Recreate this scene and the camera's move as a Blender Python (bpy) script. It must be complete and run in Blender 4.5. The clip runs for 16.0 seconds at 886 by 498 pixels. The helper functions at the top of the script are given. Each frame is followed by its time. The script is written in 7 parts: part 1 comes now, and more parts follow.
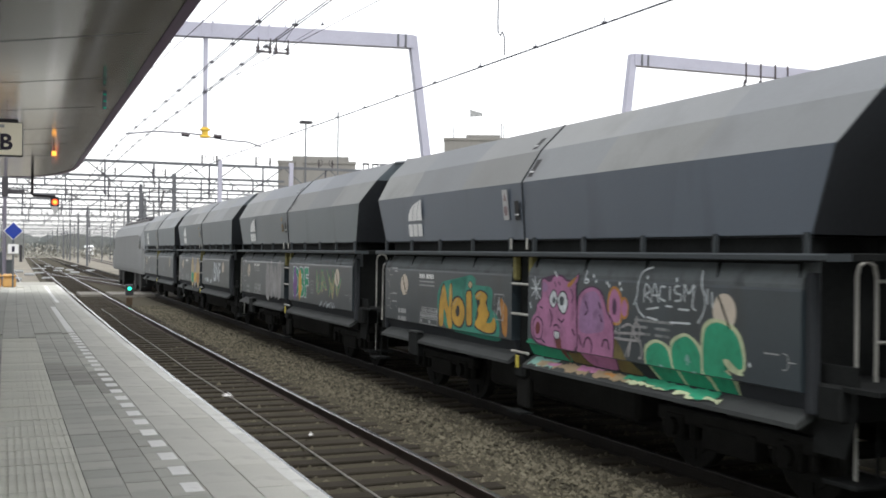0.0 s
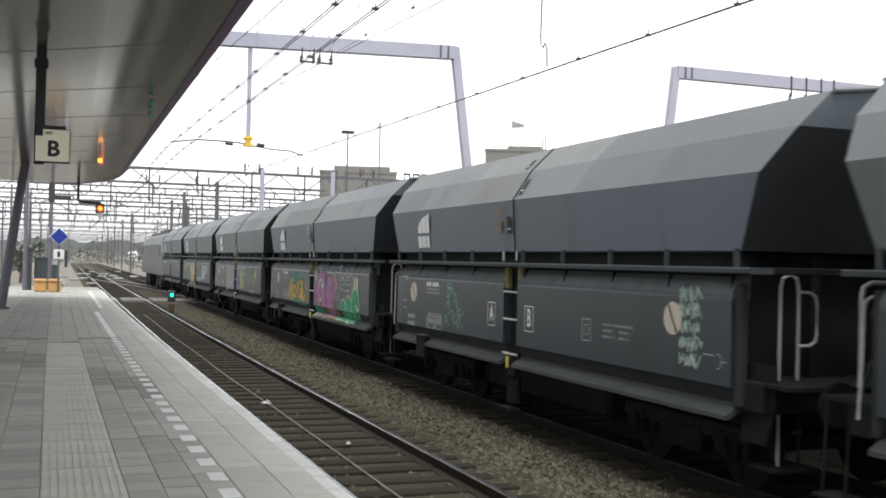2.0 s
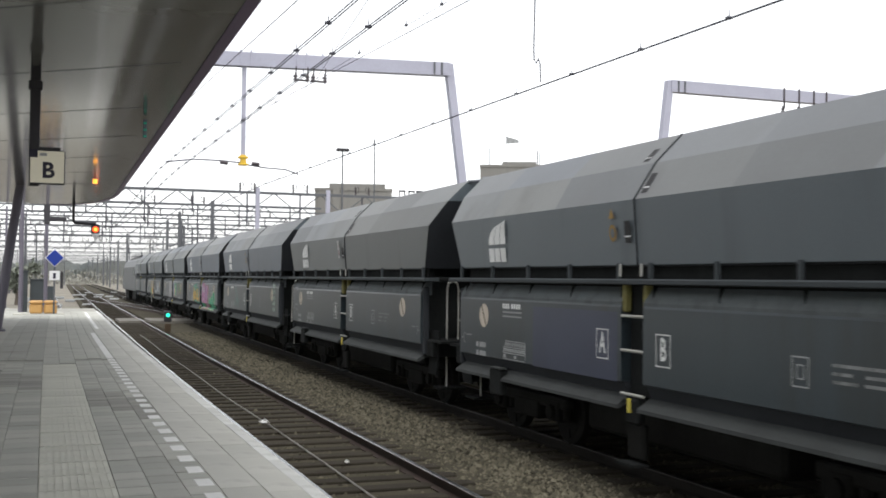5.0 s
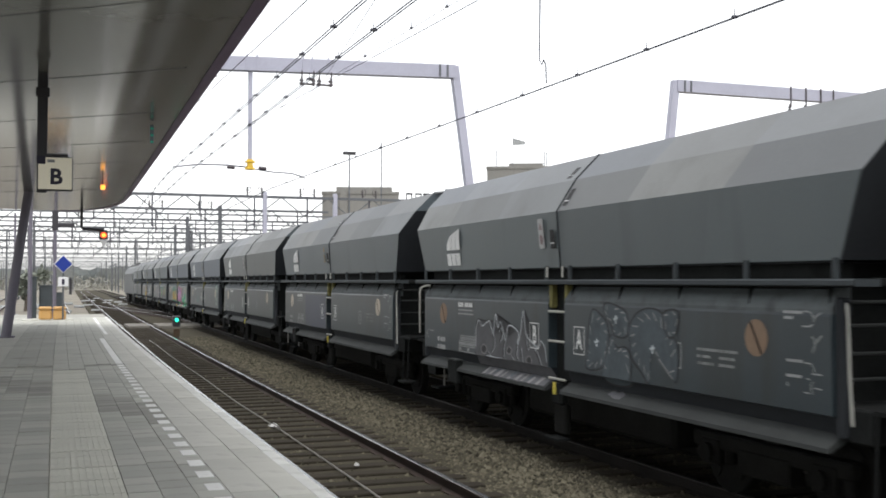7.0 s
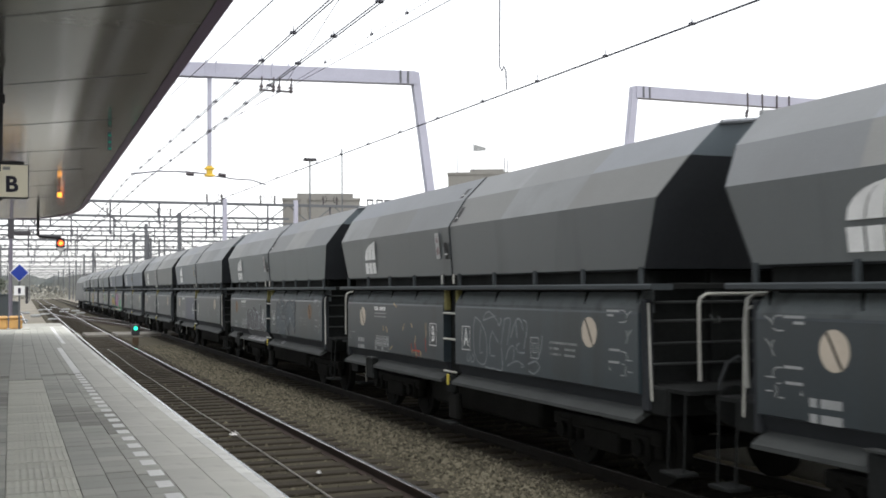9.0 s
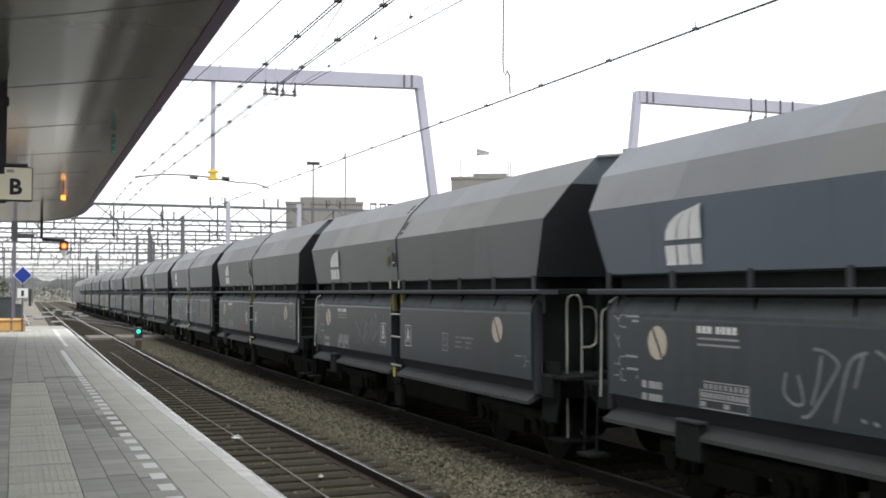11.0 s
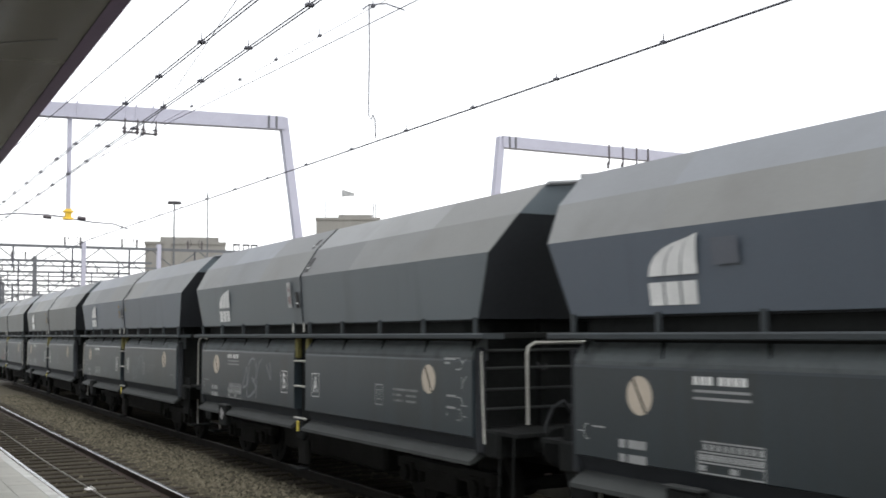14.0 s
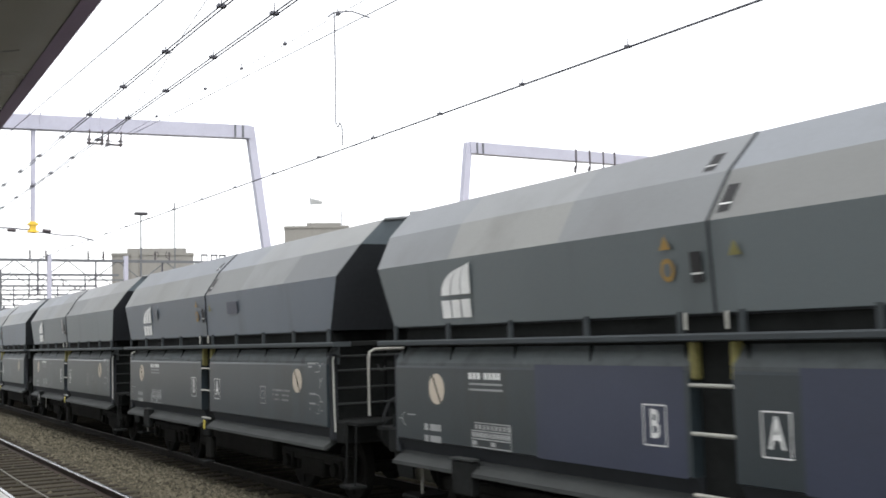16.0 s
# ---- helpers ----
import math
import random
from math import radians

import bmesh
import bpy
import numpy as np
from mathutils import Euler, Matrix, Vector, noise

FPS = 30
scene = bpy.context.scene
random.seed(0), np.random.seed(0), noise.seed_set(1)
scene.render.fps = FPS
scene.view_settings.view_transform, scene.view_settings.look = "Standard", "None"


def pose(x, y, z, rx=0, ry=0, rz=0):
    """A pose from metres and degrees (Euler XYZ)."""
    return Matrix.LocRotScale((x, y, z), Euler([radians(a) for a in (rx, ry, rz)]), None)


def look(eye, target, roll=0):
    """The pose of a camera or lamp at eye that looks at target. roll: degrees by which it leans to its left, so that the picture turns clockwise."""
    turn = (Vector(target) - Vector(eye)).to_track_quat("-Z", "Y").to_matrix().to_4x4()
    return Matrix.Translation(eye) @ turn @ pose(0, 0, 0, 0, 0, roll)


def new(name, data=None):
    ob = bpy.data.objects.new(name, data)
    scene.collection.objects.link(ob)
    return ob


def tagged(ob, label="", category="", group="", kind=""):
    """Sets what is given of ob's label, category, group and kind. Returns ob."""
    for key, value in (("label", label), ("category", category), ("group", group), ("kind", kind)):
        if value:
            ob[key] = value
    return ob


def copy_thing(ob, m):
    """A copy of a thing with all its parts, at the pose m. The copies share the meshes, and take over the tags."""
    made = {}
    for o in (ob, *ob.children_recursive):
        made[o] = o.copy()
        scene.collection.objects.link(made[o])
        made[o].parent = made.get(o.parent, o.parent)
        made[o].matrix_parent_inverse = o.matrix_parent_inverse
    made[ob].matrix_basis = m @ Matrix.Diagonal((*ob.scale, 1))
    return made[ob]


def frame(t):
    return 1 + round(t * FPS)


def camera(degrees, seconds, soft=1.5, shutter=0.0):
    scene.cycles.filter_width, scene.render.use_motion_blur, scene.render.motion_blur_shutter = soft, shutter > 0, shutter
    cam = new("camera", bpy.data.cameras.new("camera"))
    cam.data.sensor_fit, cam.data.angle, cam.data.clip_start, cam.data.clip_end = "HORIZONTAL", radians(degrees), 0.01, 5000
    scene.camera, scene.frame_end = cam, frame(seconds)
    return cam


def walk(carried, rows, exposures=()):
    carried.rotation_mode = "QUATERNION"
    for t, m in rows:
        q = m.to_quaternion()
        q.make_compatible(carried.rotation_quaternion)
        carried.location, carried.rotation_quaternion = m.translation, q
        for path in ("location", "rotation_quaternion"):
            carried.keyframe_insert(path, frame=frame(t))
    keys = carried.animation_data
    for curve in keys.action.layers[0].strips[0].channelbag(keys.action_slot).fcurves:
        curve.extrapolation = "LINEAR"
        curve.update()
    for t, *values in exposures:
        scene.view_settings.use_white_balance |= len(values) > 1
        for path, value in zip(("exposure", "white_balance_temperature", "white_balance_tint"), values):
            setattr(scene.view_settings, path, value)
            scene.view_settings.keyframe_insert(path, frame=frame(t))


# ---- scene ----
cam = camera(44.845, 16.0, soft=1.72, shutter=0.22)
EYE = (0.0, 0.0, 1.521)


def heading(turn, tilt, lean, rise=0.0):
    """The camera's pose on the platform: degrees right of the track, up, its lean, and a small rise of the hand."""
    a, b = radians(turn), radians(tilt)
    way = Vector((math.sin(a) * math.cos(b), math.cos(a) * math.cos(b), math.sin(b)))
    eye = Vector(EYE) + Vector((0, 0, rise))
    return look(eye, eye + way, lean)


walk(cam, [
    (0, heading(22.494, 0.177, 0.543)),
    (0.5, heading(21.933, 0.499, 0.151)),
    (1, heading(21.312, 0.589, 0.242)),
    (1.5, heading(20.763, 0.592, 0.758)),
    (2, heading(20.357, 0.714, 1.323)),
    (2.5, heading(20.273, 0.951, 1.594)),
    (3, heading(20.958, 1.363, 1.648)),
    (3.5, heading(21.255, 1.738, 1.256)),
    (4, heading(21.020, 1.547, 0.985)),
    (6.5, heading(20.153, 1.759, 0.252)),
    (7, heading(20.151, 1.709, -0.002)),
    (7.5, heading(20.952, 2.012, 0.234)),
    (8, heading(22.908, 2.313, -0.687)),
    (8.5, heading(22.592, 1.921, -0.645)),
    (9, heading(22.212, 2.027, -0.397)),
    (11.5, heading(22.066, 2.350, -0.127)),
    (12, heading(22.156, 2.488, 0.025)),
    (12.5, heading(22.106, 2.507, -0.112)),
    (13, heading(22.414, 2.985, -0.155)),
    (13.5, heading(26.367, 3.736, -0.625, 0.02)),
    (14, heading(29.268, 4.400, -0.430, 0.04)),
    (14.5, heading(30.973, 5.155, -0.524, 0.04)),
    (15, heading(30.982, 5.379, -0.463, 0.04)),
    (15.5, heading(30.930, 5.147, -0.772, 0.04)),
    (16, heading(30.920, 4.713, -1.545, 0.04)),
], exposures=((0, 1.24), (4, 1.12), (7, 1.16), (12.5, 1.18), (14, 1.25), (15, 1.36), (16, 1.5)))

# ---- world and light ----
world = bpy.data.worlds.new("overcast")
scene.world = world
world.use_nodes = True
wn = world.node_tree
wn.nodes.clear()
sky = wn.nodes.new("ShaderNodeTexSky")
sky.sky_type, sky.sun_disc = "NISHITA", False
sky.sun_elevation, sky.sun_rotation = radians(67), radians(190)
sky.air_density, sky.dust_density, sky.ozone_density = 1.0, 1.6, 1.0
pale = wn.nodes.new("ShaderNodeHueSaturation")
pale.inputs["Saturation"].default_value = 0.12
bg = wn.nodes.new("ShaderNodeBackground")
bg.inputs["Strength"].default_value = 0.15
wout = wn.nodes.new("ShaderNodeOutputWorld")
wn.links.new(sky.outputs[0], pale.inputs["Color"])
wn.links.new(pale.outputs[0], bg.inputs["Color"])
wn.links.new(bg.outputs[0], wout.inputs["Surface"])
sun_data = bpy.data.lights.new("sun", "SUN")
sun_data.energy, sun_data.angle, sun_data.color = 0.6, radians(30), (1.0, 0.97, 0.93)
sun = new("sun", sun_data)
sun.matrix_world = look((6, -6, 30), (8, 6, 0))


# ---- materials ----
def material(name, base, rough=0.7, metal=0.0, vary=0.12, grain=30.0, patch=1.2, bump=0.15, island=0.0, each=0.0, stain=None, streak=False, emit=0.0, tint=None, spec=0.5):
    """A worn surface: fine grain and broad patches over one base colour."""
    m = bpy.data.materials.new(name)
    m.use_nodes = True
    n, l = m.node_tree.nodes, m.node_tree.links
    b = n["Principled BSDF"]
    b.inputs["Roughness"].default_value, b.inputs["Metallic"].default_value = rough, metal
    b.inputs["Specular IOR Level"].default_value = spec
    co = n.new("ShaderNodeTexCoord")
    mp = n.new("ShaderNodeMapping")
    if streak:
        mp.inputs["Scale"].default_value = (1.0, 1.0, 0.12)
    l.new(co.outputs["Object"], mp.inputs["Vector"])
    fine, broad = n.new("ShaderNodeTexNoise"), n.new("ShaderNodeTexNoise")
    fine.inputs["Scale"].default_value, fine.inputs["Detail"].default_value = grain, 6.0
    broad.inputs["Scale"].default_value, broad.inputs["Detail"].default_value = patch, 5.0
    l.new(co.outputs["Object"], fine.inputs["Vector"])
    l.new(mp.outputs[0], broad.inputs["Vector"])

    def math_node(op, a, c):
        q = n.new("ShaderNodeMath")
        q.operation = op
        for i, s in enumerate((a, c)):
            if isinstance(s, (int, float)):
                q.inputs[i].default_value = s
            else:
                l.new(s, q.inputs[i])
        return q.outputs[0]

    v = math_node("ADD", math_node("MULTIPLY", math_node("SUBTRACT", fine.outputs[0], 0.5), vary * 1.6),
                  math_node("MULTIPLY", math_node("SUBTRACT", broad.outputs[0], 0.5), vary * 3.0))
    if island:
        geo = n.new("ShaderNodeNewGeometry")
        v = math_node("ADD", v, math_node("MULTIPLY", math_node("SUBTRACT", geo.outputs["Random Per Island"], 0.5), island * 2))
    if each:
        info = n.new("ShaderNodeObjectInfo")
        v = math_node("ADD", v, math_node("MULTIPLY", math_node("SUBTRACT", info.outputs["Random"], 0.5), each * 2))
    v = math_node("MAXIMUM", math_node("ADD", v, 1.0), 0.15)
    scale = n.new("ShaderNodeVectorMath")
    scale.operation = "SCALE"
    scale.inputs[0].default_value = base
    l.new(v, scale.inputs["Scale"])
    colour = scale.outputs[0]
    if stain:
        grime, lo, hi = stain
        ramp = n.new("ShaderNodeMapRange")
        ramp.inputs["From Min"].default_value, ramp.inputs["From Max"].default_value = lo, hi
        third = n.new("ShaderNodeTexNoise")
        third.inputs["Scale"].default_value, third.inputs["Detail"].default_value = patch * 2.3, 8.0
        l.new(mp.outputs[0], third.inputs["Vector"])
        l.new(third.outputs[0], ramp.inputs["Value"])
        mix = n.new("ShaderNodeMix")
        mix.data_type = "RGBA"
        l.new(ramp.outputs[0], mix.inputs[0])
        l.new(colour, mix.inputs[6])
        mix.inputs[7].default_value = (*grime, 1)
        colour = mix.outputs[2]
    if tint:
        info2 = n.new("ShaderNodeObjectInfo")
        share = math_node("MULTIPLY", math_node("FRACT", math_node("MULTIPLY", info2.outputs["Random"], 13.7), 0.0), 0.9)
        dye = n.new("ShaderNodeMix")
        dye.data_type, dye.blend_type = "RGBA", "MULTIPLY"
        l.new(share, dye.inputs[0])
        l.new(colour, dye.inputs[6])
        dye.inputs[7].default_value = (*tint, 1)
        colour = dye.outputs[2]
    l.new(colour, b.inputs["Base Color"])
    if bump:
        bp = n.new("ShaderNodeBump")
        bp.inputs["Strength"].default_value, bp.inputs["Distance"].default_value = bump, 0.01
        l.new(fine.outputs[0], bp.inputs["Height"])
        l.new(bp.outputs[0], b.inputs["Normal"])
    if emit:
        b.inputs["Emission Color"].default_value = (*base, 1)
        b.inputs["Emission Strength"].default_value = emit
    return m


def side_paint(name, base):
    return material(name, tuple(0.93 * q for q in base), 0.40, 0.0, 0.10, 40, 0.7, 0.08, each=0.10, stain=(tuple(0.6 * q for q in base), 0.55, 0.8), streak=True)


M_WAGON = side_paint("wagon_grey_paint", (0.099, 0.120, 0.133))
M_WAGONBLUE = side_paint("wagon_blue_grey_paint", (0.087, 0.108, 0.136))
M_WAGONDUST = side_paint("wagon_dusty_grey_paint", (0.100, 0.111, 0.113))
M_WAGONGREEN = side_paint("wagon_green_grey_paint", (0.099, 0.119, 0.125))
# roof and crown: dust, plus sky light painted in as a paler tone per fold
M_ROOF = material("wagon_dusty_skylit_roof", (0.150, 0.154, 0.148), 0.6, 0.0, 0.10, 30, 0.6, 0.1, each=0.20, tint=(0.94, 0.98, 1.07), stain=((0.122, 0.122, 0.116), 0.5, 0.85))
M_CROWN = material("wagon_dusty_skylit_crown", (0.175, 0.180, 0.178), 0.6, 0.0, 0.10, 30, 0.6, 0.1, each=0.17, tint=(0.93, 0.98, 1.10), stain=((0.15, 0.152, 0.148), 0.5, 0.85))
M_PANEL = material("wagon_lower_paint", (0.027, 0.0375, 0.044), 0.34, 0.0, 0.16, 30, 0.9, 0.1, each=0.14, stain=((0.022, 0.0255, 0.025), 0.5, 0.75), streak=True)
# paler than the panel: dust and the bend's sky highlight in one colour
M_SHOULDER = material("dusty_skylit_shoulder", (0.080, 0.092, 0.096), 0.75, 0.0, 0.2, 30, 1.5, 0.1, each=0.15, stain=((0.045, 0.05, 0.05), 0.5, 0.75))
# darker copy of the ballast stones: the train's shade is in the colour
M_STONESHADE = material("shaded_stones", (0.058, 0.051, 0.037), 0.9, 0.0, 0.2, 30, 0.7, 0.3, island=0.5, spec=0.2)
M_FLANGE = material("dull_flange_paint", (0.028, 0.035, 0.039), 0.7, 0.0, 0.2, 30, 1.5, 0.1, each=0.1)
M_DISCBROWN = material("faded_brown_disc", (0.22, 0.15, 0.10), 0.7, 0.0, 0.2, 30, 3.0, 0.0)
# these two near-blacks also hold the shade below and between the wagons
M_UNDER = material("shaded_running_gear", (0.0135, 0.0135, 0.0125), 0.9, 0.0, 0.3, 20, 2.0, 0.3, spec=0.08)
M_SOOTSHADE = material("soot_and_shade_black", (0.0150, 0.0162, 0.0160), 0.9, 0.0, 0.3, 20, 2.0, 0.3, spec=0.1)
M_HOOD = material("dark_hood_paint", (0.028, 0.031, 0.033), 0.7, 0.0, 0.15, 20, 1.0, 0.1, spec=0.3)
M_CROSSING = material("worn_crossing_board", (0.155, 0.145, 0.125), 0.9, 0.0, 0.2, 20, 1.0, 0.2, stain=((0.10, 0.095, 0.08), 0.5, 0.75))
# dark end paint and the shade of the wagon gap in one colour
M_END = material("dark_end_plate", (0.024, 0.027, 0.031), 0.75, 0.0, 0.2, 20, 1.0, 0.1, spec=0.25)
M_LEDGE = material("dusty_ledge", (0.028, 0.0315, 0.031), 0.85, 0.0, 0.25, 30, 2.0, 0.2, each=0.1)
# wheel colour kept near black for the shade under the train
M_WHEEL = material("shaded_wheel_steel", (0.008, 0.0075, 0.007), 0.85, 0.0, 0.3, 30, 4.0, 0.2)
M_WHITE = material("white_marking", (0.70, 0.71, 0.70), 0.6, 0.0, 0.15, 40, 3.0, 0.0)
M_FADED = material("faded_marking", (0.30, 0.31, 0.31), 0.7, 0.0, 0.2, 40, 3.0, 0.0)
M_WORN = material("worn_marking", (0.20, 0.21, 0.21), 0.7, 0.0, 0.3, 40, 5.0, 0.0, stain=((0.09, 0.095, 0.095), 0.5, 0.75))
M_DISC = material("cream_disc", (0.50, 0.44, 0.36), 0.6, 0.0, 0.12, 30, 3.0, 0.0)
M_SLOT = material("slot_dark", (0.012, 0.012, 0.013), 0.7, 0.0, 0.2, 20, 2, 0)
M_YELLOW = material("yellow_paint", (0.50, 0.42, 0.06), 0.6, 0.0, 0.3, 20, 4, 0.1)
M_OCHRE = material("ochre_dirt_paint", (0.20, 0.18, 0.06), 0.7, 0.0, 0.35, 20, 4, 0.1)
M_NOTICE = material("orange_notice", (0.26, 0.16, 0.04), 0.6, 0.0, 0.2, 30, 4, 0.0)
M_NOTICERING = material("faded_notice_ring", (0.20, 0.15, 0.15), 0.6, 0.0, 0.2, 30, 3.0, 0.0)
M_NOTICEPLATE = material("pale_notice_plate", (0.40, 0.40, 0.40), 0.6, 0.0, 0.15, 30, 4, 0.0)
M_RAILING = material("pale_handrail", (0.36, 0.36, 0.33), 0.5, 0.0, 0.15, 30, 4, 0.0)
M_BLUE = material("blue_repaint", (0.030, 0.037, 0.066), 0.4, 0.0, 0.15, 30, 1.5, 0.0)
M_BLUEGREY = material("blue_grey_repaint", (0.095, 0.105, 0.125), 0.5, 0.0, 0.12, 30, 1.5, 0.0)
M_LOCO = material("loco_grey", (0.115, 0.122, 0.125), 0.5, 0.0, 0.1, 30, 1.0, 0.05)
M_GLASS = material("dark_glass", (0.02, 0.025, 0.03), 0.1, 0.0, 0.1, 5, 1.0, 0.0)

M_LAV = material("lavender_galvanised_steel", (0.36, 0.36, 0.43), 0.55, 0.1, 0.10, 15, 0.8, 0.05)
M_MAST = material("grey_mast_steel", (0.10, 0.105, 0.115), 0.6, 0.2, 0.15, 15, 1.0, 0.05)
M_WIRE = material("weathered_copper_wire", (0.07, 0.07, 0.085), 0.6, 0.4, 0.1, 20, 1, 0)
M_FIT = material("insulator_brown", (0.05, 0.04, 0.045), 0.4, 0.0, 0.1, 20, 1, 0)
M_AMBER = material("yellow_insulator", (0.65, 0.42, 0.03), 0.4, 0.0, 0.1, 20, 1, 0)
M_SOFFIT = material("brushed_soffit_panel", (0.25, 0.246, 0.226), 0.12, 0.34, 0.08, 2.6, 0.5, 0.13, stain=((0.20, 0.195, 0.17), 0.5, 0.85))
M_FASCIA = material("purple_fascia", (0.19, 0.135, 0.215), 0.5, 0.1, 0.1, 20, 1, 0.03)
M_COLUMN = material("column_grey_purple", (0.13, 0.12, 0.15), 0.5, 0.1, 0.12, 20, 1, 0.03)
M_DARK = material("dark_metal", (0.035, 0.033, 0.038), 0.5, 0.2, 0.15, 20, 1, 0.03)
M_SLAB = material("concrete_slab", (0.465, 0.462, 0.42), 0.85, 0.0, 0.10, 60, 1.4, 0.25, each=0.07, stain=((0.33, 0.32, 0.30), 0.56, 0.8))
M_PAVE = material("grey_paving", (0.385, 0.385, 0.345), 0.85, 0.0, 0.10, 60, 0.6, 0.25, each=0.15, stain=((0.22, 0.212, 0.195), 0.56, 0.8))
M_PAVEDARK = material("stained_paving", (0.285, 0.282, 0.25), 0.85, 0.0, 0.12, 60, 0.6, 0.25, each=0.15, stain=((0.2, 0.19, 0.17), 0.5, 0.8))
M_SCRUB = material("hazy_scrub", (0.24, 0.235, 0.205), 0.95, 0.0, 0.25, 1.0, 0.1, 0, island=0.3)
M_JOINT = material("joint_sand", (0.33, 0.325, 0.29), 0.95, 0.0, 0.2, 60, 3, 0.2)
M_TACT = material("tactile_tile", (0.585, 0.58, 0.51), 0.85, 0.0, 0.1, 50, 1.5, 0.2, each=0.06, stain=((0.46, 0.45, 0.41), 0.55, 0.8))
M_PAINT = material("white_road_paint", (0.74, 0.74, 0.72), 0.75, 0.0, 0.1, 40, 4, 0.1, each=0.06, stain=((0.5, 0.49, 0.47), 0.55, 0.85))
M_EDGE = material("pale_edge_stone", (0.58, 0.585, 0.56), 0.8, 0.0, 0.12, 40, 2, 0.15, each=0.10, stain=((0.40, 0.40, 0.37), 0.5, 0.8))
M_BALLAST = material("brown_grey_ballast", (0.061, 0.055, 0.039), 0.95, 0.0, 0.25, 25, 0.8, 0.6, spec=0.1, stain=((0.05, 0.043, 0.034), 0.5, 0.75))
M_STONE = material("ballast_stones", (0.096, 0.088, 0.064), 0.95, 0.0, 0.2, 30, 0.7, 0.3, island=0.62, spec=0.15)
M_SLEEPER = material("old_timber_sleeper", (0.036, 0.031, 0.023), 0.9, 0.0, 0.25, 40, 2.0, 0.4, each=0.2, stain=((0.030, 0.025, 0.020), 0.5, 0.8), spec=0.15)
M_RAILHEAD = material("polished_rail_head", (0.55, 0.55, 0.56), 0.22, 0.95, 0.08, 30, 2, 0.02)
# rails of the train's track: shade under the wagons painted into both colours
M_RAILSHADE = material("shaded_rail", (0.020, 0.018, 0.016), 0.9, 0.0, 0.25, 30, 2, 0.3, spec=0.1)
M_HEADSHADE = material("shaded_rail_head", (0.06, 0.056, 0.052), 0.6, 0.5, 0.15, 30, 2, 0.05)
M_RAIL = material("rusty_rail", (0.045, 0.03, 0.024), 0.85, 0.1, 0.25, 30, 2, 0.3)
M_CABLE = material("grey_cable", (0.25, 0.245, 0.23), 0.7, 0.0, 0.15, 20, 2, 0)
M_GROUND = material("bare_ground", (0.21, 0.19, 0.155), 0.95, 0.0, 0.3, 3, 0.12, 0.5, stain=((0.13, 0.125, 0.095), 0.5, 0.7))
M_CONC = material("building_concrete", (0.20, 0.195, 0.18), 0.9, 0.0, 0.15, 3, 0.15, 0.1, stain=((0.14, 0.135, 0.125), 0.5, 0.8), streak=True)
# leaf colour lightened to carry the haze of the distance
M_LEAF = material("hazy_spring_leaves", (0.16, 0.175, 0.14), 0.8, 0.0, 0.3, 3, 0.3, 0, island=0.35)
M_BARK = material("bark", (0.09, 0.075, 0.06), 0.9, 0.0, 0.3, 20, 2, 0.3)
M_HAZE = material("far_woods_grey", (0.32, 0.34, 0.335), 0.95, 0.0, 0.2, 0.3, 0.05, 0, island=0.12)
M_RUSTBOX = material("rusty_marker", (0.065, 0.042, 0.022), 0.8, 0.0, 0.2, 20, 2, 0.1)
M_ORANGE = material("orange_plastic", (0.52, 0.30, 0.10), 0.5, 0.0, 0.12, 20, 2, 0.05)
M_CABINET = material("dark_green_cabinet", (0.05, 0.06, 0.065), 0.6, 0.0, 0.15, 20, 2, 0.05)
M_SIGNBLUE = material("blue_enamel", (0.010, 0.035, 0.26), 0.4, 0.0, 0.05, 20, 2, 0)
M_SIGNWHITE = material("white_enamel", (0.70, 0.70, 0.70), 0.5, 0.0, 0.05, 20, 2, 0)
M_SIGNFACE = material("lit_cream_sign", (0.62, 0.58, 0.46), 0.5, 0.0, 0.03, 5, 3.0, 0, emit=0.10)
M_NAVY = material("navy_letter", (0.012, 0.01, 0.03), 0.5, 0.0, 0.05, 20, 2, 0)
M_GREENLAMP = material("green_signal_light", (0.02, 0.75, 0.42), 0.4, 0, 0, 20, 2, 0, emit=0.9)
M_GREENDIM = material("green_reflection_glow", (0.01, 0.30, 0.20), 0.4, 0, 0, 20, 2, 0, emit=0.2)
M_AMBERLAMP = material("amber_light", (1.0, 0.40, 0.05), 0.4, 0, 0, 20, 2, 0, emit=1.0)
M_REDLAMP = material("red_light", (0.9, 0.10, 0.03), 0.4, 0, 0, 20, 2, 0, emit=0.5)
M_TRAINWHITE = material("white_coach_paint", (0.70, 0.71, 0.72), 0.4, 0, 0.05, 20, 1, 0)


# ---- builders ----
def part(name, bm, mat, parent=None, label=""):
    """One mesh object out of a bmesh, under a thing or a part, or alone."""
    me = bpy.data.meshes.new(name)
    bm.to_mesh(me)
    bm.free()
    return piece(name, me, mat, parent, label)


def piece(name, me, mat, parent=None, label=""):
    if mat and not me.materials:
        me.materials.append(mat)
    ob = new(name, me)
    if parent:
        ob.parent = parent
    return tagged(ob, label)


def box(bm, x0, x1, y0, y1, z0, z1, bev=0.0):
    r = bmesh.ops.create_cube(bm, size=1.0, matrix=Matrix.LocRotScale(((x0 + x1) / 2, (y0 + y1) / 2, (z0 + z1) / 2), None, (x1 - x0, y1 - y0, z1 - z0)))
    if bev:
        vs = set(r["verts"])
        bmesh.ops.bevel(bm, geom=[e for e in bm.edges if e.verts[0] in vs], offset=bev, segments=1, affect="EDGES")
    return bm


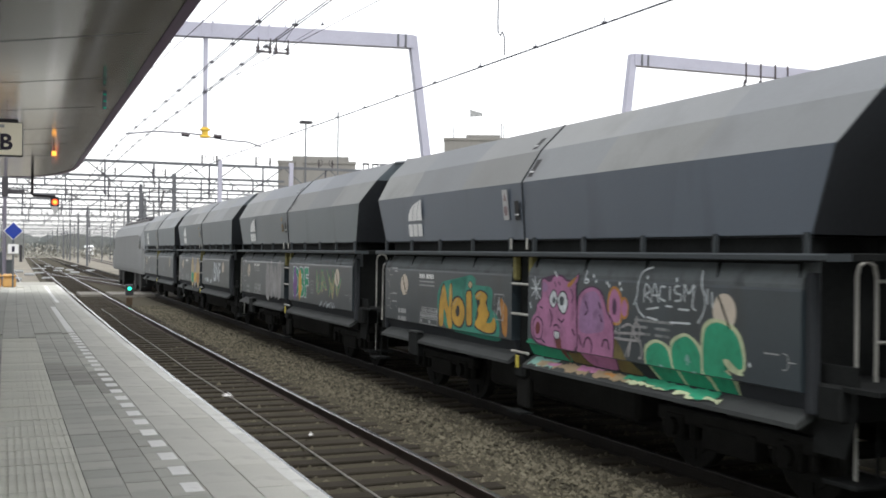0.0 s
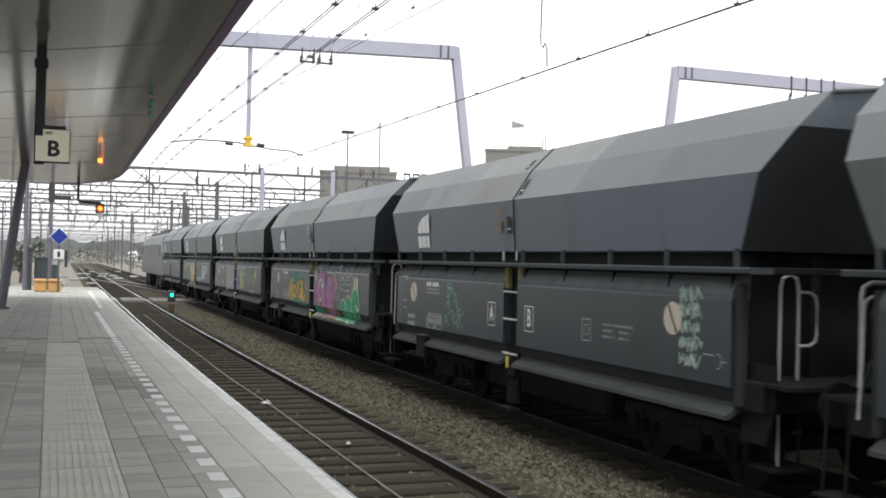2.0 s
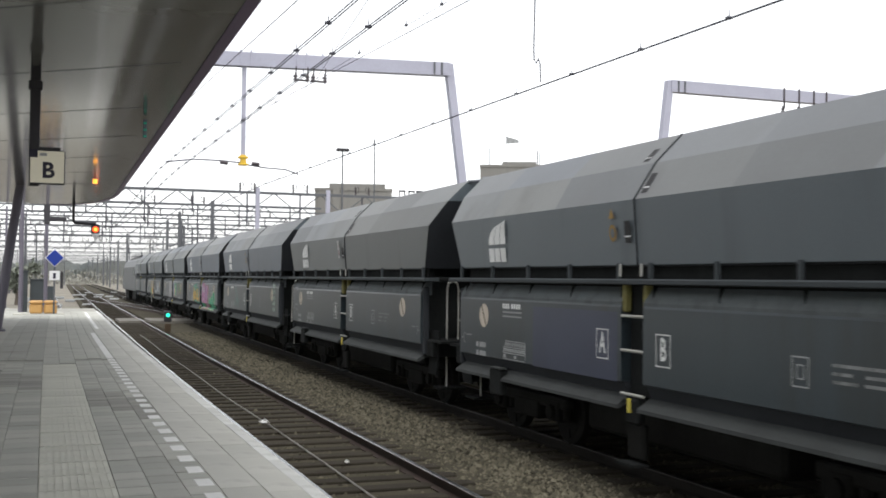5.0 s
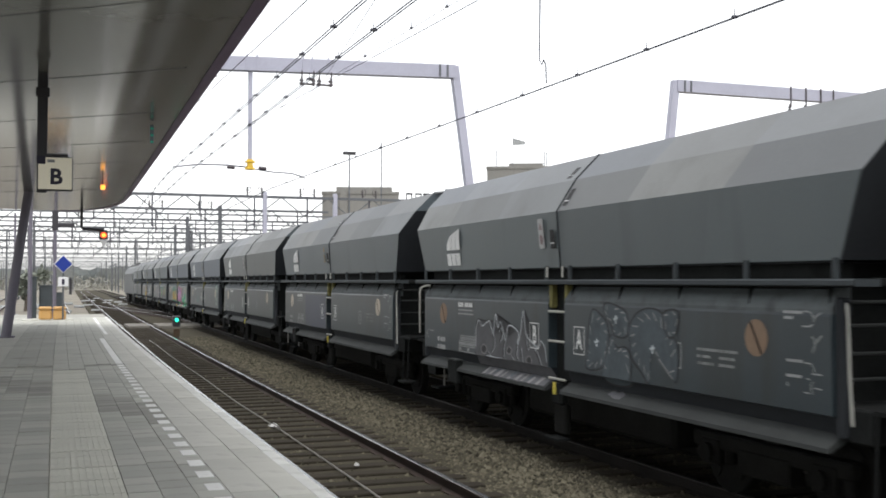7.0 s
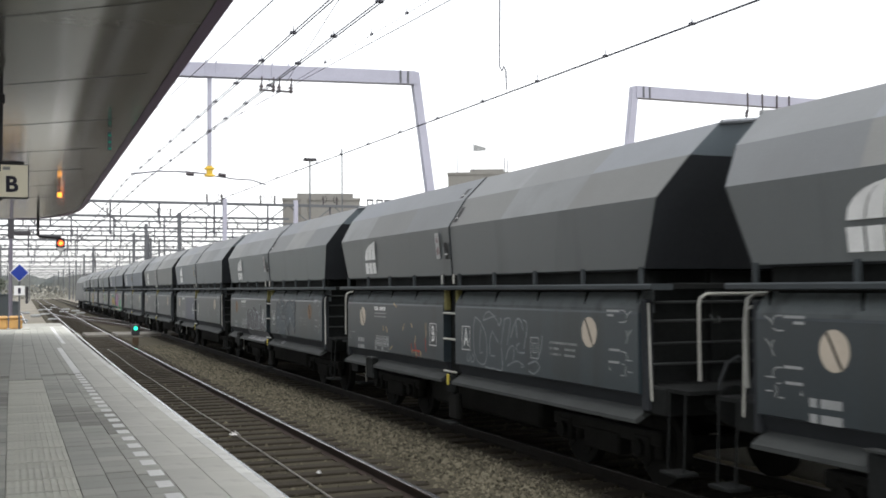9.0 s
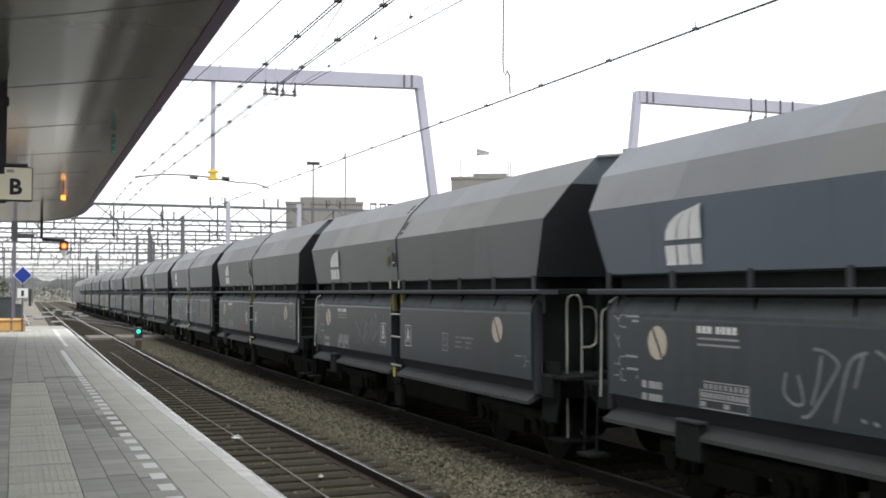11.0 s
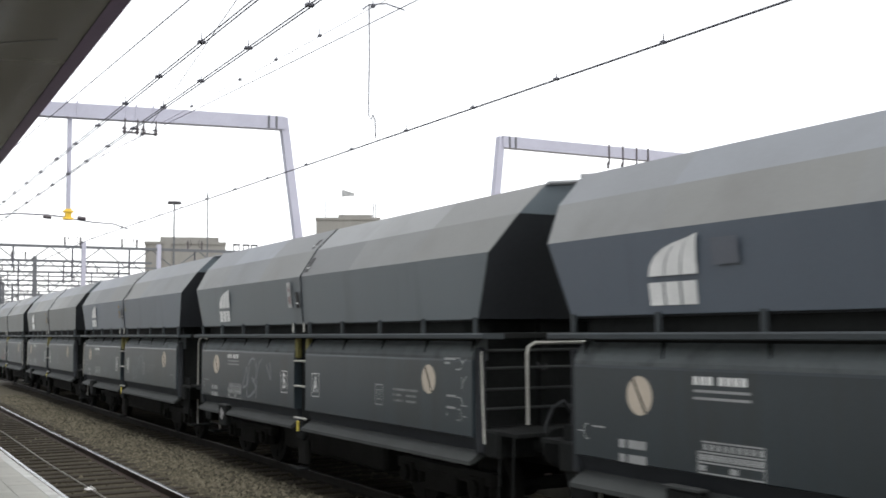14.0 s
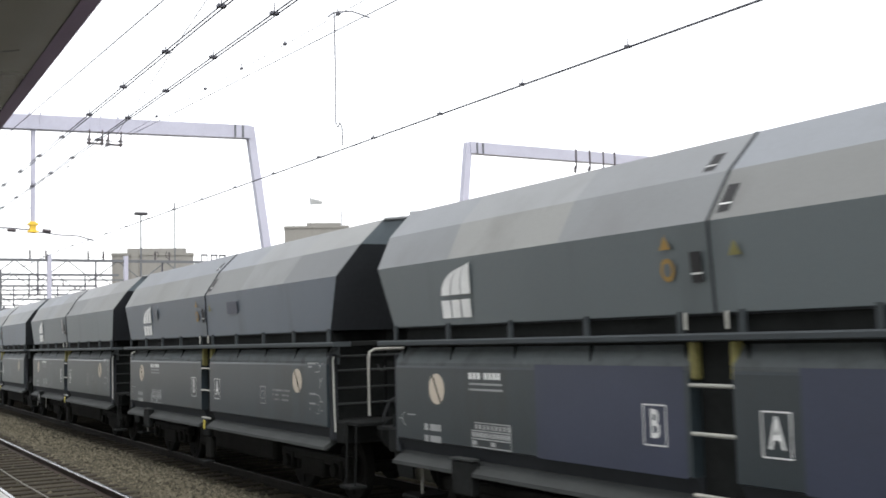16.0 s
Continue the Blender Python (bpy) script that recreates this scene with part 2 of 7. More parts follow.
def boxm(*a, bev=0.0):
    return box(bmesh.new(), *a, bev=bev)


def bar(bm, a, b, r, sides=8, r2=None):
    """A round bar from a to b."""
    a, b = Vector(a), Vector(b)
    d = b - a
    m = Matrix.Translation((a + b) / 2) @ d.to_track_quat("Z", "Y").to_matrix().to_4x4()
    bmesh.ops.create_cone(bm, cap_ends=True, segments=sides, radius1=r, radius2=r if r2 is None else r2, depth=d.length, matrix=m)
    return bm


def tube(bm, pts, r, sides=6):
    """A bent tube through pts, with mitred rings."""
    pts = [Vector(p) for p in pts]
    rings = []
    for i, p in enumerate(pts):
        d = (pts[min(i + 1, len(pts) - 1)] - pts[max(i - 1, 0)]).normalized()
        q = d.to_track_quat("Z", "Y")
        rings.append([bm.verts.new(p + q @ Vector((r * math.cos(k * math.tau / sides), r * math.sin(k * math.tau / sides), 0))) for k in range(sides)])
    for a, b in zip(rings, rings[1:]):
        for k in range(sides):
            bm.faces.new((a[k], a[(k + 1) % sides], b[(k + 1) % sides], b[k]))
    bm.faces.new(rings[0][::-1])
    bm.faces.new(rings[-1])
    return bm


def extrude(bm, prof, stations):
    """Closed profile [(x, z)] along stations [(y, dx)]."""
    rings = [[bm.verts.new((x + dx, y, z)) for x, z in prof] for y, dx in stations]
    n = len(prof)
    for a, b in zip(rings, rings[1:]):
        for k in range(n):
            bm.faces.new((a[k], a[(k + 1) % n], b[(k + 1) % n], b[k]))
    bm.faces.new(rings[0])
    bm.faces.new(rings[-1][::-1])
    bmesh.ops.recalc_face_normals(bm, faces=bm.faces)
    return bm


def thing(name, label, category, group="", kind="", at=None):
    ob = new(name)
    ob.empty_display_size = 0.2
    if at is not None:
        ob.matrix_world = at
    return tagged(ob, label, category, group, kind)


def bend(y):
    """How far the tracks and the platform drift to the right."""
    return y * abs(y) / 5000 if y < 40 else 0.32 + 0.016 * (y - 40)


def letters(text, size, bold=0.0):
    """A flat mesh of words in the built-in font, centred on its origin, in x and y."""
    cu = bpy.data.curves.new("words", "FONT")
    cu.body, cu.size, cu.align_x, cu.align_y, cu.offset, cu.resolution_u = text, size, "CENTER", "CENTER", bold, 3
    ob = bpy.data.objects.new("words", cu)
    me = bpy.data.meshes.new_from_object(ob)
    bpy.data.objects.remove(ob)
    bpy.data.curves.remove(cu)
    me.materials.clear()
    return me


# ---- ground, tracks, platform ----
RAIL = -0.76
bm = bmesh.new()
ys = [-400, -60, -20] + list(range(0, 130, 10)) + [180, 300, 700, 2500]
xs = [-2500, -400, -60, -20, -4, 2.0, 12.5, 60, 400, 2500]
grid = [[bm.verts.new((x + (bend(y) if abs(x) < 61 and y < 300 else 0), y, -1.05)) for x in xs] for y in ys]
for r0, r1 in zip(grid, grid[1:]):
    for k in range(len(xs) - 1):
        bm.faces.new((r0[k], r0[k + 1], r1[k + 1], r1[k]))
tagged(part("ground", bm, M_GROUND), "bare brown earth and gravel of the rail yard", "ground", kind="structure")

TRACKS = (3.59, 7.72)


def ballast_bed():
    bm = bmesh.new()
    st = [(y, bend(y)) for y in list(range(-30, 140, 6)) + [200, 300]]
    extrude(bm, [(1.9, -1.3), (1.9, -0.93), (4.9, -0.92), (5.65, -0.96), (6.4, -0.93), (9.3, -0.92), (10.2, -1.3)], st)
    return tagged(part("ballast_bed", bm, M_BALLAST), "brown-grey ballast bed under the tracks", "ballast", kind="structure")


ballast_bed()


def rail(x, y0, y1, name="rail", drift=bend):
    bm = bmesh.new()
    st = [(y, drift(y)) for y in np.arange(y0, y1 + 0.1, 5.0)]
    extrude(bm, [(-0.07, -0.16), (0.07, -0.16), (0.07, -0.145), (0.012, -0.12), (0.012, -0.045), (0.034, -0.035), (0.036, -0.008), (-0.036, -0.008), (-0.034, -0.035), (-0.012, -0.045), (-0.012, -0.12), (-0.07, -0.145)], st)
    ob = tagged(part(name, bm, M_RAILSHADE if 6.5 < x < 9 else M_RAIL), "rusty steel running rail with a polished head", "rail", "running rails", "structure")
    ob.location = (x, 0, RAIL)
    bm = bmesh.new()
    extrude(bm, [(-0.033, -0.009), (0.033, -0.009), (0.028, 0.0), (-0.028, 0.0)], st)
    part("rail_head", bm, M_HEADSHADE if 6.5 < x < 9 else M_RAILHEAD, ob, "worn rail head")
    return ob


for c in TRACKS:
    for s in (-1, 1):
        rail(c + s * 0.7535, -30, 300)

# the thin cable that lies along the near track
bm = bmesh.new()
rng = random.Random(4)
tube(bm, [(3.46 + bend(y) + 0.02 * math.sin(y * 0.5) + rng.uniform(-0.006, 0.006), y, -0.885) for y in np.arange(2, 46, 1.0)], 0.012, 5)
tagged(part("track_cable", bm, M_CABLE), "pale cable lying along the middle of the track", "cable")
bm = bmesh.new()
for x, y, s in ((3.45, 17.6, 1.0), (3.75, 13.5, 0.5)):
    for k in range(3):
        bmesh.ops.create_icosphere(bm, subdivisions=1, radius=0.055 * s, matrix=pose(x + 0.055 * k * s, y + 0.05 * k, -0.86, 20 * k, 15, 40 * k) @ Matrix.Diagonal((1, 1.4, 0.25, 1)))
tagged(part("litter", bm, M_SIGNWHITE), "crumpled white litter lying on the sleepers", "litter")

# sleepers
sleeper_bm = boxm(-1.28, 1.28, -0.125, 0.125, -1.05, -0.895, bev=0.012)
sleeper_me = bpy.data.meshes.new("sleeper")
sleeper_bm.to_mesh(sleeper_me)
sleeper_bm.free()
sleeper_me.materials.append(M_SLEEPER)
beds = []
for k, c in enumerate(TRACKS):
    ob = thing("sleeper_row", "old dark timber sleepers bedded in ballast", "sleepers", "sleeper rows", "structure")
    beds.append(ob)
    y = 0.0
    while y < 62:
        s = new("sleeper", sleeper_me)
        s.parent = ob
        s.matrix_world = pose(c + bend(y) + rng.uniform(-0.03, 0.03), y, rng.uniform(-0.006, 0.006), 0, 0, rng.uniform(-0.6, 0.6))
        y += 0.6 + rng.uniform(-0.02, 0.02)
    bm = bmesh.new()
    for i in range(160):
        yy = y + i * 0.75
        box(bm, c + bend(yy) - 1.28, c + bend(yy) + 1.28, yy - 0.12, yy + 0.12, -1.0, -0.895)
    tagged(part("far_sleepers", bm, M_SLEEPER, ob), kind="stuff")


def stones(n, seed, near, far, share, mat, label):
    """Loose ballast stones: small irregular octahedra in one mesh."""
    g = np.random.default_rng(seed)
    y = 4 + 44 * g.random(n) ** 1.6
    x = np.where(g.random(n) < share, g.uniform(near, far, n), g.uniform(2.0, 4.6, n))
    lift = np.where((x > 4.9) & (x < 6.4), -0.945, -0.93) + g.uniform(-0.012, 0.012, n)
    x = x + y * y / 5000
    size = g.uniform(0.020, 0.048, n) * np.where(g.random(n) < 0.08, 1.35, 1.0)
    base = np.array([(1, 0, 0), (-1, 0, 0), (0, 1, 0), (0, -1, 0), (0, 0, 1), (0, 0, -1)], float)
    v = base[None] * g.uniform(0.55, 1.25, (n, 6, 1)) + g.uniform(-0.25, 0.25, (n, 6, 3))
    a = g.uniform(0, math.tau, n)
    ca, sa = np.cos(a)[:, None], np.sin(a)[:, None]
    v = np.stack([v[..., 0] * ca - v[..., 1] * sa, v[..., 0] * sa + v[..., 1] * ca, v[..., 2] * 0.8], -1) * size[:, None, None]
    v += np.stack([x, y, lift], -1)[:, None]
    tri = np.array([(0, 2, 4), (2, 1, 4), (1, 3, 4), (3, 0, 4), (2, 0, 5), (1, 2, 5), (3, 1, 5), (0, 3, 5)])
    f = (tri[None] + 6 * np.arange(n)[:, None, None]).reshape(-1, 3)
    me = bpy.data.meshes.new("ballast_stones")
    me.from_pydata(v.reshape(-1, 3).tolist(), [], f.tolist())
    return tagged(piece("ballast_stones", me, mat), label, "stones", kind="stuff")


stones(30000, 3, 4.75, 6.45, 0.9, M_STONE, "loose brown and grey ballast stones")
stones(9000, 5, 6.35, 9.0, 1.0, M_STONESHADE, "ballast stones darkened for the shade under the train")

# platform body: a wall to the track and a bedding under the paving
EDGE, END = 1.891, 48.0
bm = bmesh.new()
extrude(bm, [(-6.2, -1.3), (EDGE - 0.10, -1.3), (EDGE - 0.10, -0.14), (EDGE - 0.015, -0.12), (EDGE - 0.015, -0.03), (-6.2, -0.03)], [(y, bend(y)) for y in (-25, -10, 0, 10, 20, 30, 40, END)] + [(END + 5, bend(END + 5))])
platform = tagged(part("platform", bm, M_JOINT), "grey paved station platform with a white edge", "platform", kind="structure")


def slab_mesh(name, w, d, mat, t=0.05, gap=0.0022, ribs=0):
    bm = bmesh.new()
    box(bm, -w / 2 + gap, w / 2 - gap, -d / 2 + gap, d / 2 - gap, -t, 0.0, bev=0.0025)
    if ribs:
        for i in range(ribs):
            x = -w / 2 + (i + 0.5) * w / ribs
            box(bm, x - w / ribs * 0.27, x + w / ribs * 0.27, -d / 2 + gap, d / 2 - gap, -0.005, 0.006)
    me = bpy.data.meshes.new(name)
    bm.to_mesh(me)
    bm.free()
    me.materials.append(mat)
    return me


def lay(name, x, w, d, y0, y1, mat, z=0.0, t=0.05, ribs=0, limit=300, step=None, shift=0.0):
    """A row of pieces along the platform."""
    me = slab_mesh(name, w, d, mat, t, ribs=ribs)
    worn = slab_mesh(name, w, d, M_PAVEDARK, t) if mat is M_PAVE else me
    y, k = y0 + shift, 0
    while y + d / 2 <= y1 and k < limit:
        dirty = math.sin(y * 1.3 + x * 3.1) + math.sin(y * 0.47 + x * 1.7) + rng.uniform(-0.5, 0.5) > 0.95
        ob = new(name, worn if dirty else me)
        ob.parent = platform
        ob.matrix_world = pose(x + bend(y), y, z + rng.uniform(-0.0025, 0.0025), 0, 0, -math.degrees(y / 2500))
        y += step or d
        k += 1


def paving(x0, x1, w, d, y0, y1, seed=8):
    """The far and plain field of small paving stones, joined into one mesh."""
    g = np.random.default_rng(seed)
    v, f = [], []
    nx = round((x1 - x0) / w)
    ny = int((y1 - y0) / d)
    corner = np.array([(-1, -1), (1, -1), (1, 1), (-1, 1)], float)
    for i in range(nx):
        for j in range(ny):
            cx, cy = x0 + (i + 0.5) * w, y0 + (j + 0.5) * d + (d / 2 if i % 2 else 0)
            z = float(g.uniform(-0.003, 0.002))
            b = len(v)
            for s, zz in ((1.0, -0.03), (1.0, z - 0.004), (0.965, z)):
                for ux, uy in corner:
                    v.append((cx + bend(cy) + ux * s * (w / 2 - 0.0025), cy + uy * s * (d / 2 - 0.0025), zz))
            for r in (0, 4):
                for k in range(4):
                    f.append((b + r + k, b + r + (k + 1) % 4, b + r + 4 + (k + 1) % 4, b + r + 4 + k))
            f.append((b + 8, b + 9, b + 10, b + 11))
    me = bpy.data.meshes.new("paving_field")
    me.from_pydata(v, [], f)
    ob = piece("paving_field", me, M_PAVE, platform)
    return tagged(ob, "small grey paving stones", kind="stuff")


# assumed, unseen platform beyond the train; it blocks light under the wagons
bm = bmesh.new()
extrude(bm, [(9.45, -1.3), (9.45, -0.14), (9.40, -0.12), (9.40, 0.0), (17.0, 0.0), (17.0, -1.3)], [(y, bend(y)) for y in (-30, -10, 10, 30, 47)])
tagged(part("next_platform", bm, M_JOINT), "assumed concrete platform behind the train, blocking light below it", "platform", kind="structure")


# ---- canopy ----
def canopy():
    top = thing("platform_canopy", "station canopy with a pale metal soffit and purple edge", "canopy", kind="structure")
    zs, y_end = 3.95, 39.0

    def edge(y):
        x = 1.70 + 0.0165 * (y - 8)
        if y > 33:
            x -= 1.9 * (1 - math.sqrt(max(0.0, 1 - ((y - 33) / 6.0) ** 2)))
        return x

    stations = list(np.arange(-18, 33, 3.0)) + [33, 34.5, 36, 37.2, 38.2, 38.8, 39.0]
    # soffit panels across the canopy
    bm = bmesh.new()
    cuts = [-7.0, -4.6, -3.2, -1.8, -0.7, 0.35]
    for a, b in zip(stations, stations[1:]):
        row = cuts + [None]
        for i in range(len(cuts)):
            def px(y, k):
                return edge(y) - 0.09 if k >= len(cuts) else min(row[k], edge(y) - 0.2)
            def pz(x):
                return zs - 0.02 + (0.012 * (0.35 - x) if x < 0.35 else 0.0)
            q = [(px(a, i), a), (px(a, i + 1), a), (px(b, i + 1), b), (px(b, i), b)]
            g = 0.0
            bm.faces.new([bm.verts.new((x, y + (g if k < 2 else -g), pz(x))) for k, (x, y) in enumerate(q)])
    part("soffit", bm, M_SOFFIT, top, "pale brushed metal soffit panels")
    # skew joints between the soffit panels
    for k in range(-8, 6):
        run = []
        for x in (-6.6, -3.2, 0.35, 1.0, 1.45):
            run.append((x, min(13.55 + 3.4 * k - 0.87 * x, 38.0), zs - 0.024 + (0.012 * (0.35 - x) if x < 0.35 else 0.0)))
        run = [p for p in run if p[0] < edge(p[1]) - 0.1]
        if len(run) > 1 and run[0][1] < 37.9:
            part("soffit_joint", tube(bmesh.new(), run, 0.0024, 4), M_MAST, top, "thin dark panel joint")
    # roof above
    bm = bmesh.new()
    up = [[bm.verts.new((x, y, z)) for x, z in ((edge(y) - 0.02, zs + 0.01), (edge(y) - 0.02, zs + 0.3), (-7.2, zs + 0.85), (-7.2, zs + 0.42), (0.35, zs + 0.03))] for y in stations]
    for a, b in zip(up, up[1:]):
        for k in range(5):
            bm.faces.new((a[k], a[(k + 1) % 5], b[(k + 1) % 5], b[k]))
    bm.faces.new(up[0])
    bm.faces.new(up[-1][::-1])
    part("roof_deck", bm, M_DARK, top, "dark roof deck")
    # fascia: a slightly drooping lip
    bm = bmesh.new()
    lip = [[bm.verts.new((edge(y) + dx, y, zs + dz)) for dx, dz in ((-0.09, -0.03), (0.02, -0.045), (0.05, -0.01), (0.05, 0.30), (-0.02, 0.32))] for y in stations]
    for a, b in zip(lip, lip[1:]):
        for k in range(4):
            bm.faces.new((a[k], b[k], b[k + 1], a[k + 1]))
    part("fascia", bm, M_FASCIA, top, "purple painted edge strip")
    for x0, y0, x1 in ((-1.08, 31.2, -0.52), (-3.2, 31.2, -3.75), (-1.2, 13.0, -0.75), (-1.2, -5.0, -0.75)):
        bm = bmesh.new()
        bar(bm, (x0, y0, -0.01), (x1, y0, zs + 0.2), 0.135, 14, 0.115)
        col = part("column", bm, M_COLUMN, top, "slanting round steel column")
        bm = bmesh.new()
        bar(bm, (x0, y0, 0.0), (x0, y0, 0.05), 0.24, 14)
        part("base_plate", bm, M_COLUMN, col)
    return top


canopy()


def letter_sign():
    ob = thing("platform_letter_sign", "illuminated cream sign box with a dark letter B under the canopy", "sign", at=pose(0.055, 13.2, 2.767))
    s = 0.196
    part("case", boxm(-s, s, 0.0, 0.14, -s, s, bev=0.012), M_DARK, ob, "dark sign case")
    part("face", boxm(-s + 0.012, s - 0.012, -0.004, 0.0, -s + 0.012, s - 0.012), M_SIGNFACE, ob, "backlit cream face")
    me = letters("B", 0.25, 0.008)
    me.transform(pose(0.01, -0.007, -0.045, 90))
    piece("letter", me, M_NAVY, ob, "dark navy letter")
    part("corner_mark", boxm(-s - 0.004, -s + 0.09, -0.008, -0.001, s - 0.09, s + 0.004), M_NAVY, ob)
    part("bar_mark", boxm(-s + 0.11, -s + 0.19, -0.007, -0.003, s - 0.07, s - 0.035), M_FADED, ob)
    part("hanger", boxm(-0.20, -0.085, 0.02, 0.11, -0.22, 1.18, bev=0.01), M_DARK, ob, "dark square hanger post")
    part("collar", boxm(-0.22, -0.065, 0.0, 0.13, 0.90, 1.00, bev=0.01), M_DARK, ob)
    part("top_bracket", boxm(-0.2, 0.14, 0.0, 0.14, s + 0.002, s + 0.035), M_DARK, ob)


letter_sign()


# ---- the train ----
LONG, HALF = 12.54, 5.57
SEAM = -0.0107
POSTS = (0.345, 1.59, 2.84, 4.08, 5.33)
# half width, height over the rail and half length of the hopper's folds
FOLDS = ((1.47, 2.46, 5.39), (1.52, 3.195, 5.71), (1.24, 3.62, 5.90), (0.89, 3.965, 5.93), (0.0, 4.06, 5.93))


def hopper_shell(wagon):
    """The closed dark body that the outer plates lie on, and the plates of its two ends."""
    bm = bmesh.new()
    prof = [(-w + 0.03, z - 0.02, e - 0.03) for w, z, e in FOLDS] + [(w - 0.03, z - 0.02, e - 0.03) for w, z, e in FOLDS[-2::-1]]
    a = [bm.verts.new((x, e, z)) for x, z, e in prof]
    b = [bm.verts.new((x, -e, z)) for x, z, e in prof]
    n = len(prof)
    for k in range(n):
        bm.faces.new((a[k], a[(k + 1) % n], b[(k + 1) % n], b[k]))
    bmesh.ops.recalc_face_normals(bm, faces=bm.faces)
    part("hopper_shell", bm, M_END, wagon)
    for e in (-1, 1):
        for k, name, mat, lab in ((0, "end_plate", M_END, "end plate painted dark with the gap's shade"), (1, "end_plate", M_END, "end plate painted dark with the gap's shade"), (2, "end_hood", M_WAGON, "grey end hood"), (3, "end_cap", M_WAGON, "grey end cap under the roof crown")):
            (w0, z0, e0), (w1, z1, e1) = FOLDS[k], FOLDS[k + 1]
            c = [Vector((-w0, e * e0, z0)), Vector((w0, e * e0, z0)), Vector((w1, e * e1, z1))] + ([Vector((-w1, e * e1, z1))] if w1 else [])
            bm = bmesh.new()
            f = [bm.verts.new(p) for p in c]
            g = [bm.verts.new(p - Vector((0, e * 0.02, 0))) for p in c]
            bm.faces.new(f)
            bm.faces.new(g[::-1])
            for q in range(len(f)):
                bm.faces.new((f[q], g[q], g[(q + 1) % len(f)], f[(q + 1) % len(f)]))
            bmesh.ops.recalc_face_normals(bm, faces=bm.faces)
            part(name, bm, mat, wagon, lab)
        (w1, z1, e1), (w2, z2, e2) = FOLDS[3], FOLDS[4]
        bm = tube(bmesh.new(), [(-w1, e * (e1 + 0.03), z1), (0, e * (e2 + 0.03), z2), (w1, e * (e1 + 0.03), z1)], 0.025, 6)
        part("roof_lip", bm, M_CROWN, wagon, "pale lip at the end of the roof")


def plates(wagon, name, k, mat, breaks, label):
    """The outer plates between two folds, in lengths, on both sides, each a part of its own."""
    (w0, z0, e0), (w1, z1, e1) = FOLDS[k], FOLDS[k + 1]
    for side in (-1, 1):
        for u0, u1 in zip(breaks, breaks[1:]):
            seam0, seam1 = (0.012 if u0 == SEAM else 0.0), (0.012 if u1 == SEAM else 0.0)
            c = [Vector((side * w0, u0 * e0 + seam0, z0)), Vector((side * w0, u1 * e0 - seam1, z0)), Vector((side * w1, u1 * e1 - seam1, z1)), Vector((side * w1, u0 * e1 + seam0, z1))]
            out = (c[1] - c[0]).cross(c[3] - c[0]).normalized() * 0.008
            if out.x * side + out.z < 0:
                out = -out
            bm = bmesh.new()
            v = [bm.verts.new(p) for p in c] + [bm.verts.new(p - out) for p in c]
            for f in ((0, 1, 2, 3), (7, 6, 5, 4), (0, 4, 5, 1), (1, 5, 6, 2), (2, 6, 7, 3), (3, 7, 4, 0)):
                bm.faces.new([v[q] for q in f])
            bmesh.ops.recalc_face_normals(bm, faces=bm.faces)
            part(name, bm, mat, wagon, label)


def lower_panel(wagon, side, y0, y1):
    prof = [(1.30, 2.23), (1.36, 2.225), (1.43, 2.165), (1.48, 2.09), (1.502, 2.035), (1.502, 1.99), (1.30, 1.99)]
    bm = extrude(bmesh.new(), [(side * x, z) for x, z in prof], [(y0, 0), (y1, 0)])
    part("panel_shoulder", bm, M_SHOULDER, wagon, "dusty rounded shoulder, sky highlight in its colour")
    prof = [(1.38, 2.0), (1.502, 2.0), (1.51, 1.975), (1.51, 1.14), (1.495, 1.13), (1.38, 1.13)]
    bm = extrude(bmesh.new(), [(side * x, z) for x, z in prof], [(y0, 0), (y1, 0)])
    part("lower_panel", bm, M_PANEL, wagon, "dark grey discharge panel")
    # the band's dark colour paints in the shade below the overhanging panel
    bm = extrude(bmesh.new(), [(side * x, z) for x, z in ((1.34, 1.13), (1.47, 1.13), (1.39, 0.95), (1.34, 0.95))], [(y0, 0), (y1, 0)])
    part("lower_band", bm, M_END, wagon, "lower band of the panel, shade in its dark colour")
    bm = extrude(bmesh.new(), [(side * x, z) for x, z in ((1.34, 0.99), (1.40, 0.985), (1.57, 0.87), (1.575, 0.83), (1.54, 0.83), (1.34, 0.93))], [(y0 - 0.02, 0), (y1 + 0.02, 0)])
    part("chute_ledge", bm, M_LEDGE, wagon, "dusty sloping ledge")
    far = y1 if y0 > 0 else y0
    part("panel_end_plate", boxm(side * 1.43 - 0.05, side * 1.43 + 0.05, min(far, far * 1.02), max(far, far * 1.02), 0.95, 2.14, bev=0.02), M_END, wagon, "dark plate closing the panel end")
    if y0 > 0:
        part("valve_box", boxm(side * 1.53 - 0.06, side * 1.53 + 0.06, 3.52, 3.92, 0.62, 0.99, bev=0.02), M_SOOTSHADE, wagon, "sooty valve box")
        part("box_lip", boxm(side * 1.54 - 0.06, side * 1.54 + 0.06, 3.50, 3.94, 0.995, 1.015), M_LEDGE, wagon)
    # worn hinge stubs on the shoulder
    sign = 1 if y0 > 0 else -1
    for k, y in enumerate(POSTS):
        y = sign * min(y, 5.2)
        bm = bmesh.new()
        bar(bm, (side * 1.40, y + 0.03, 2.215), (side * (1.47 + 0.015 * (k % 2)), y - 0.05, 2.09 - 0.02 * (k % 2)), 0.022, 6, 0.012)
        part("hinge_stub", bm, M_SOOTSHADE, wagon, "sooty hinge stub")


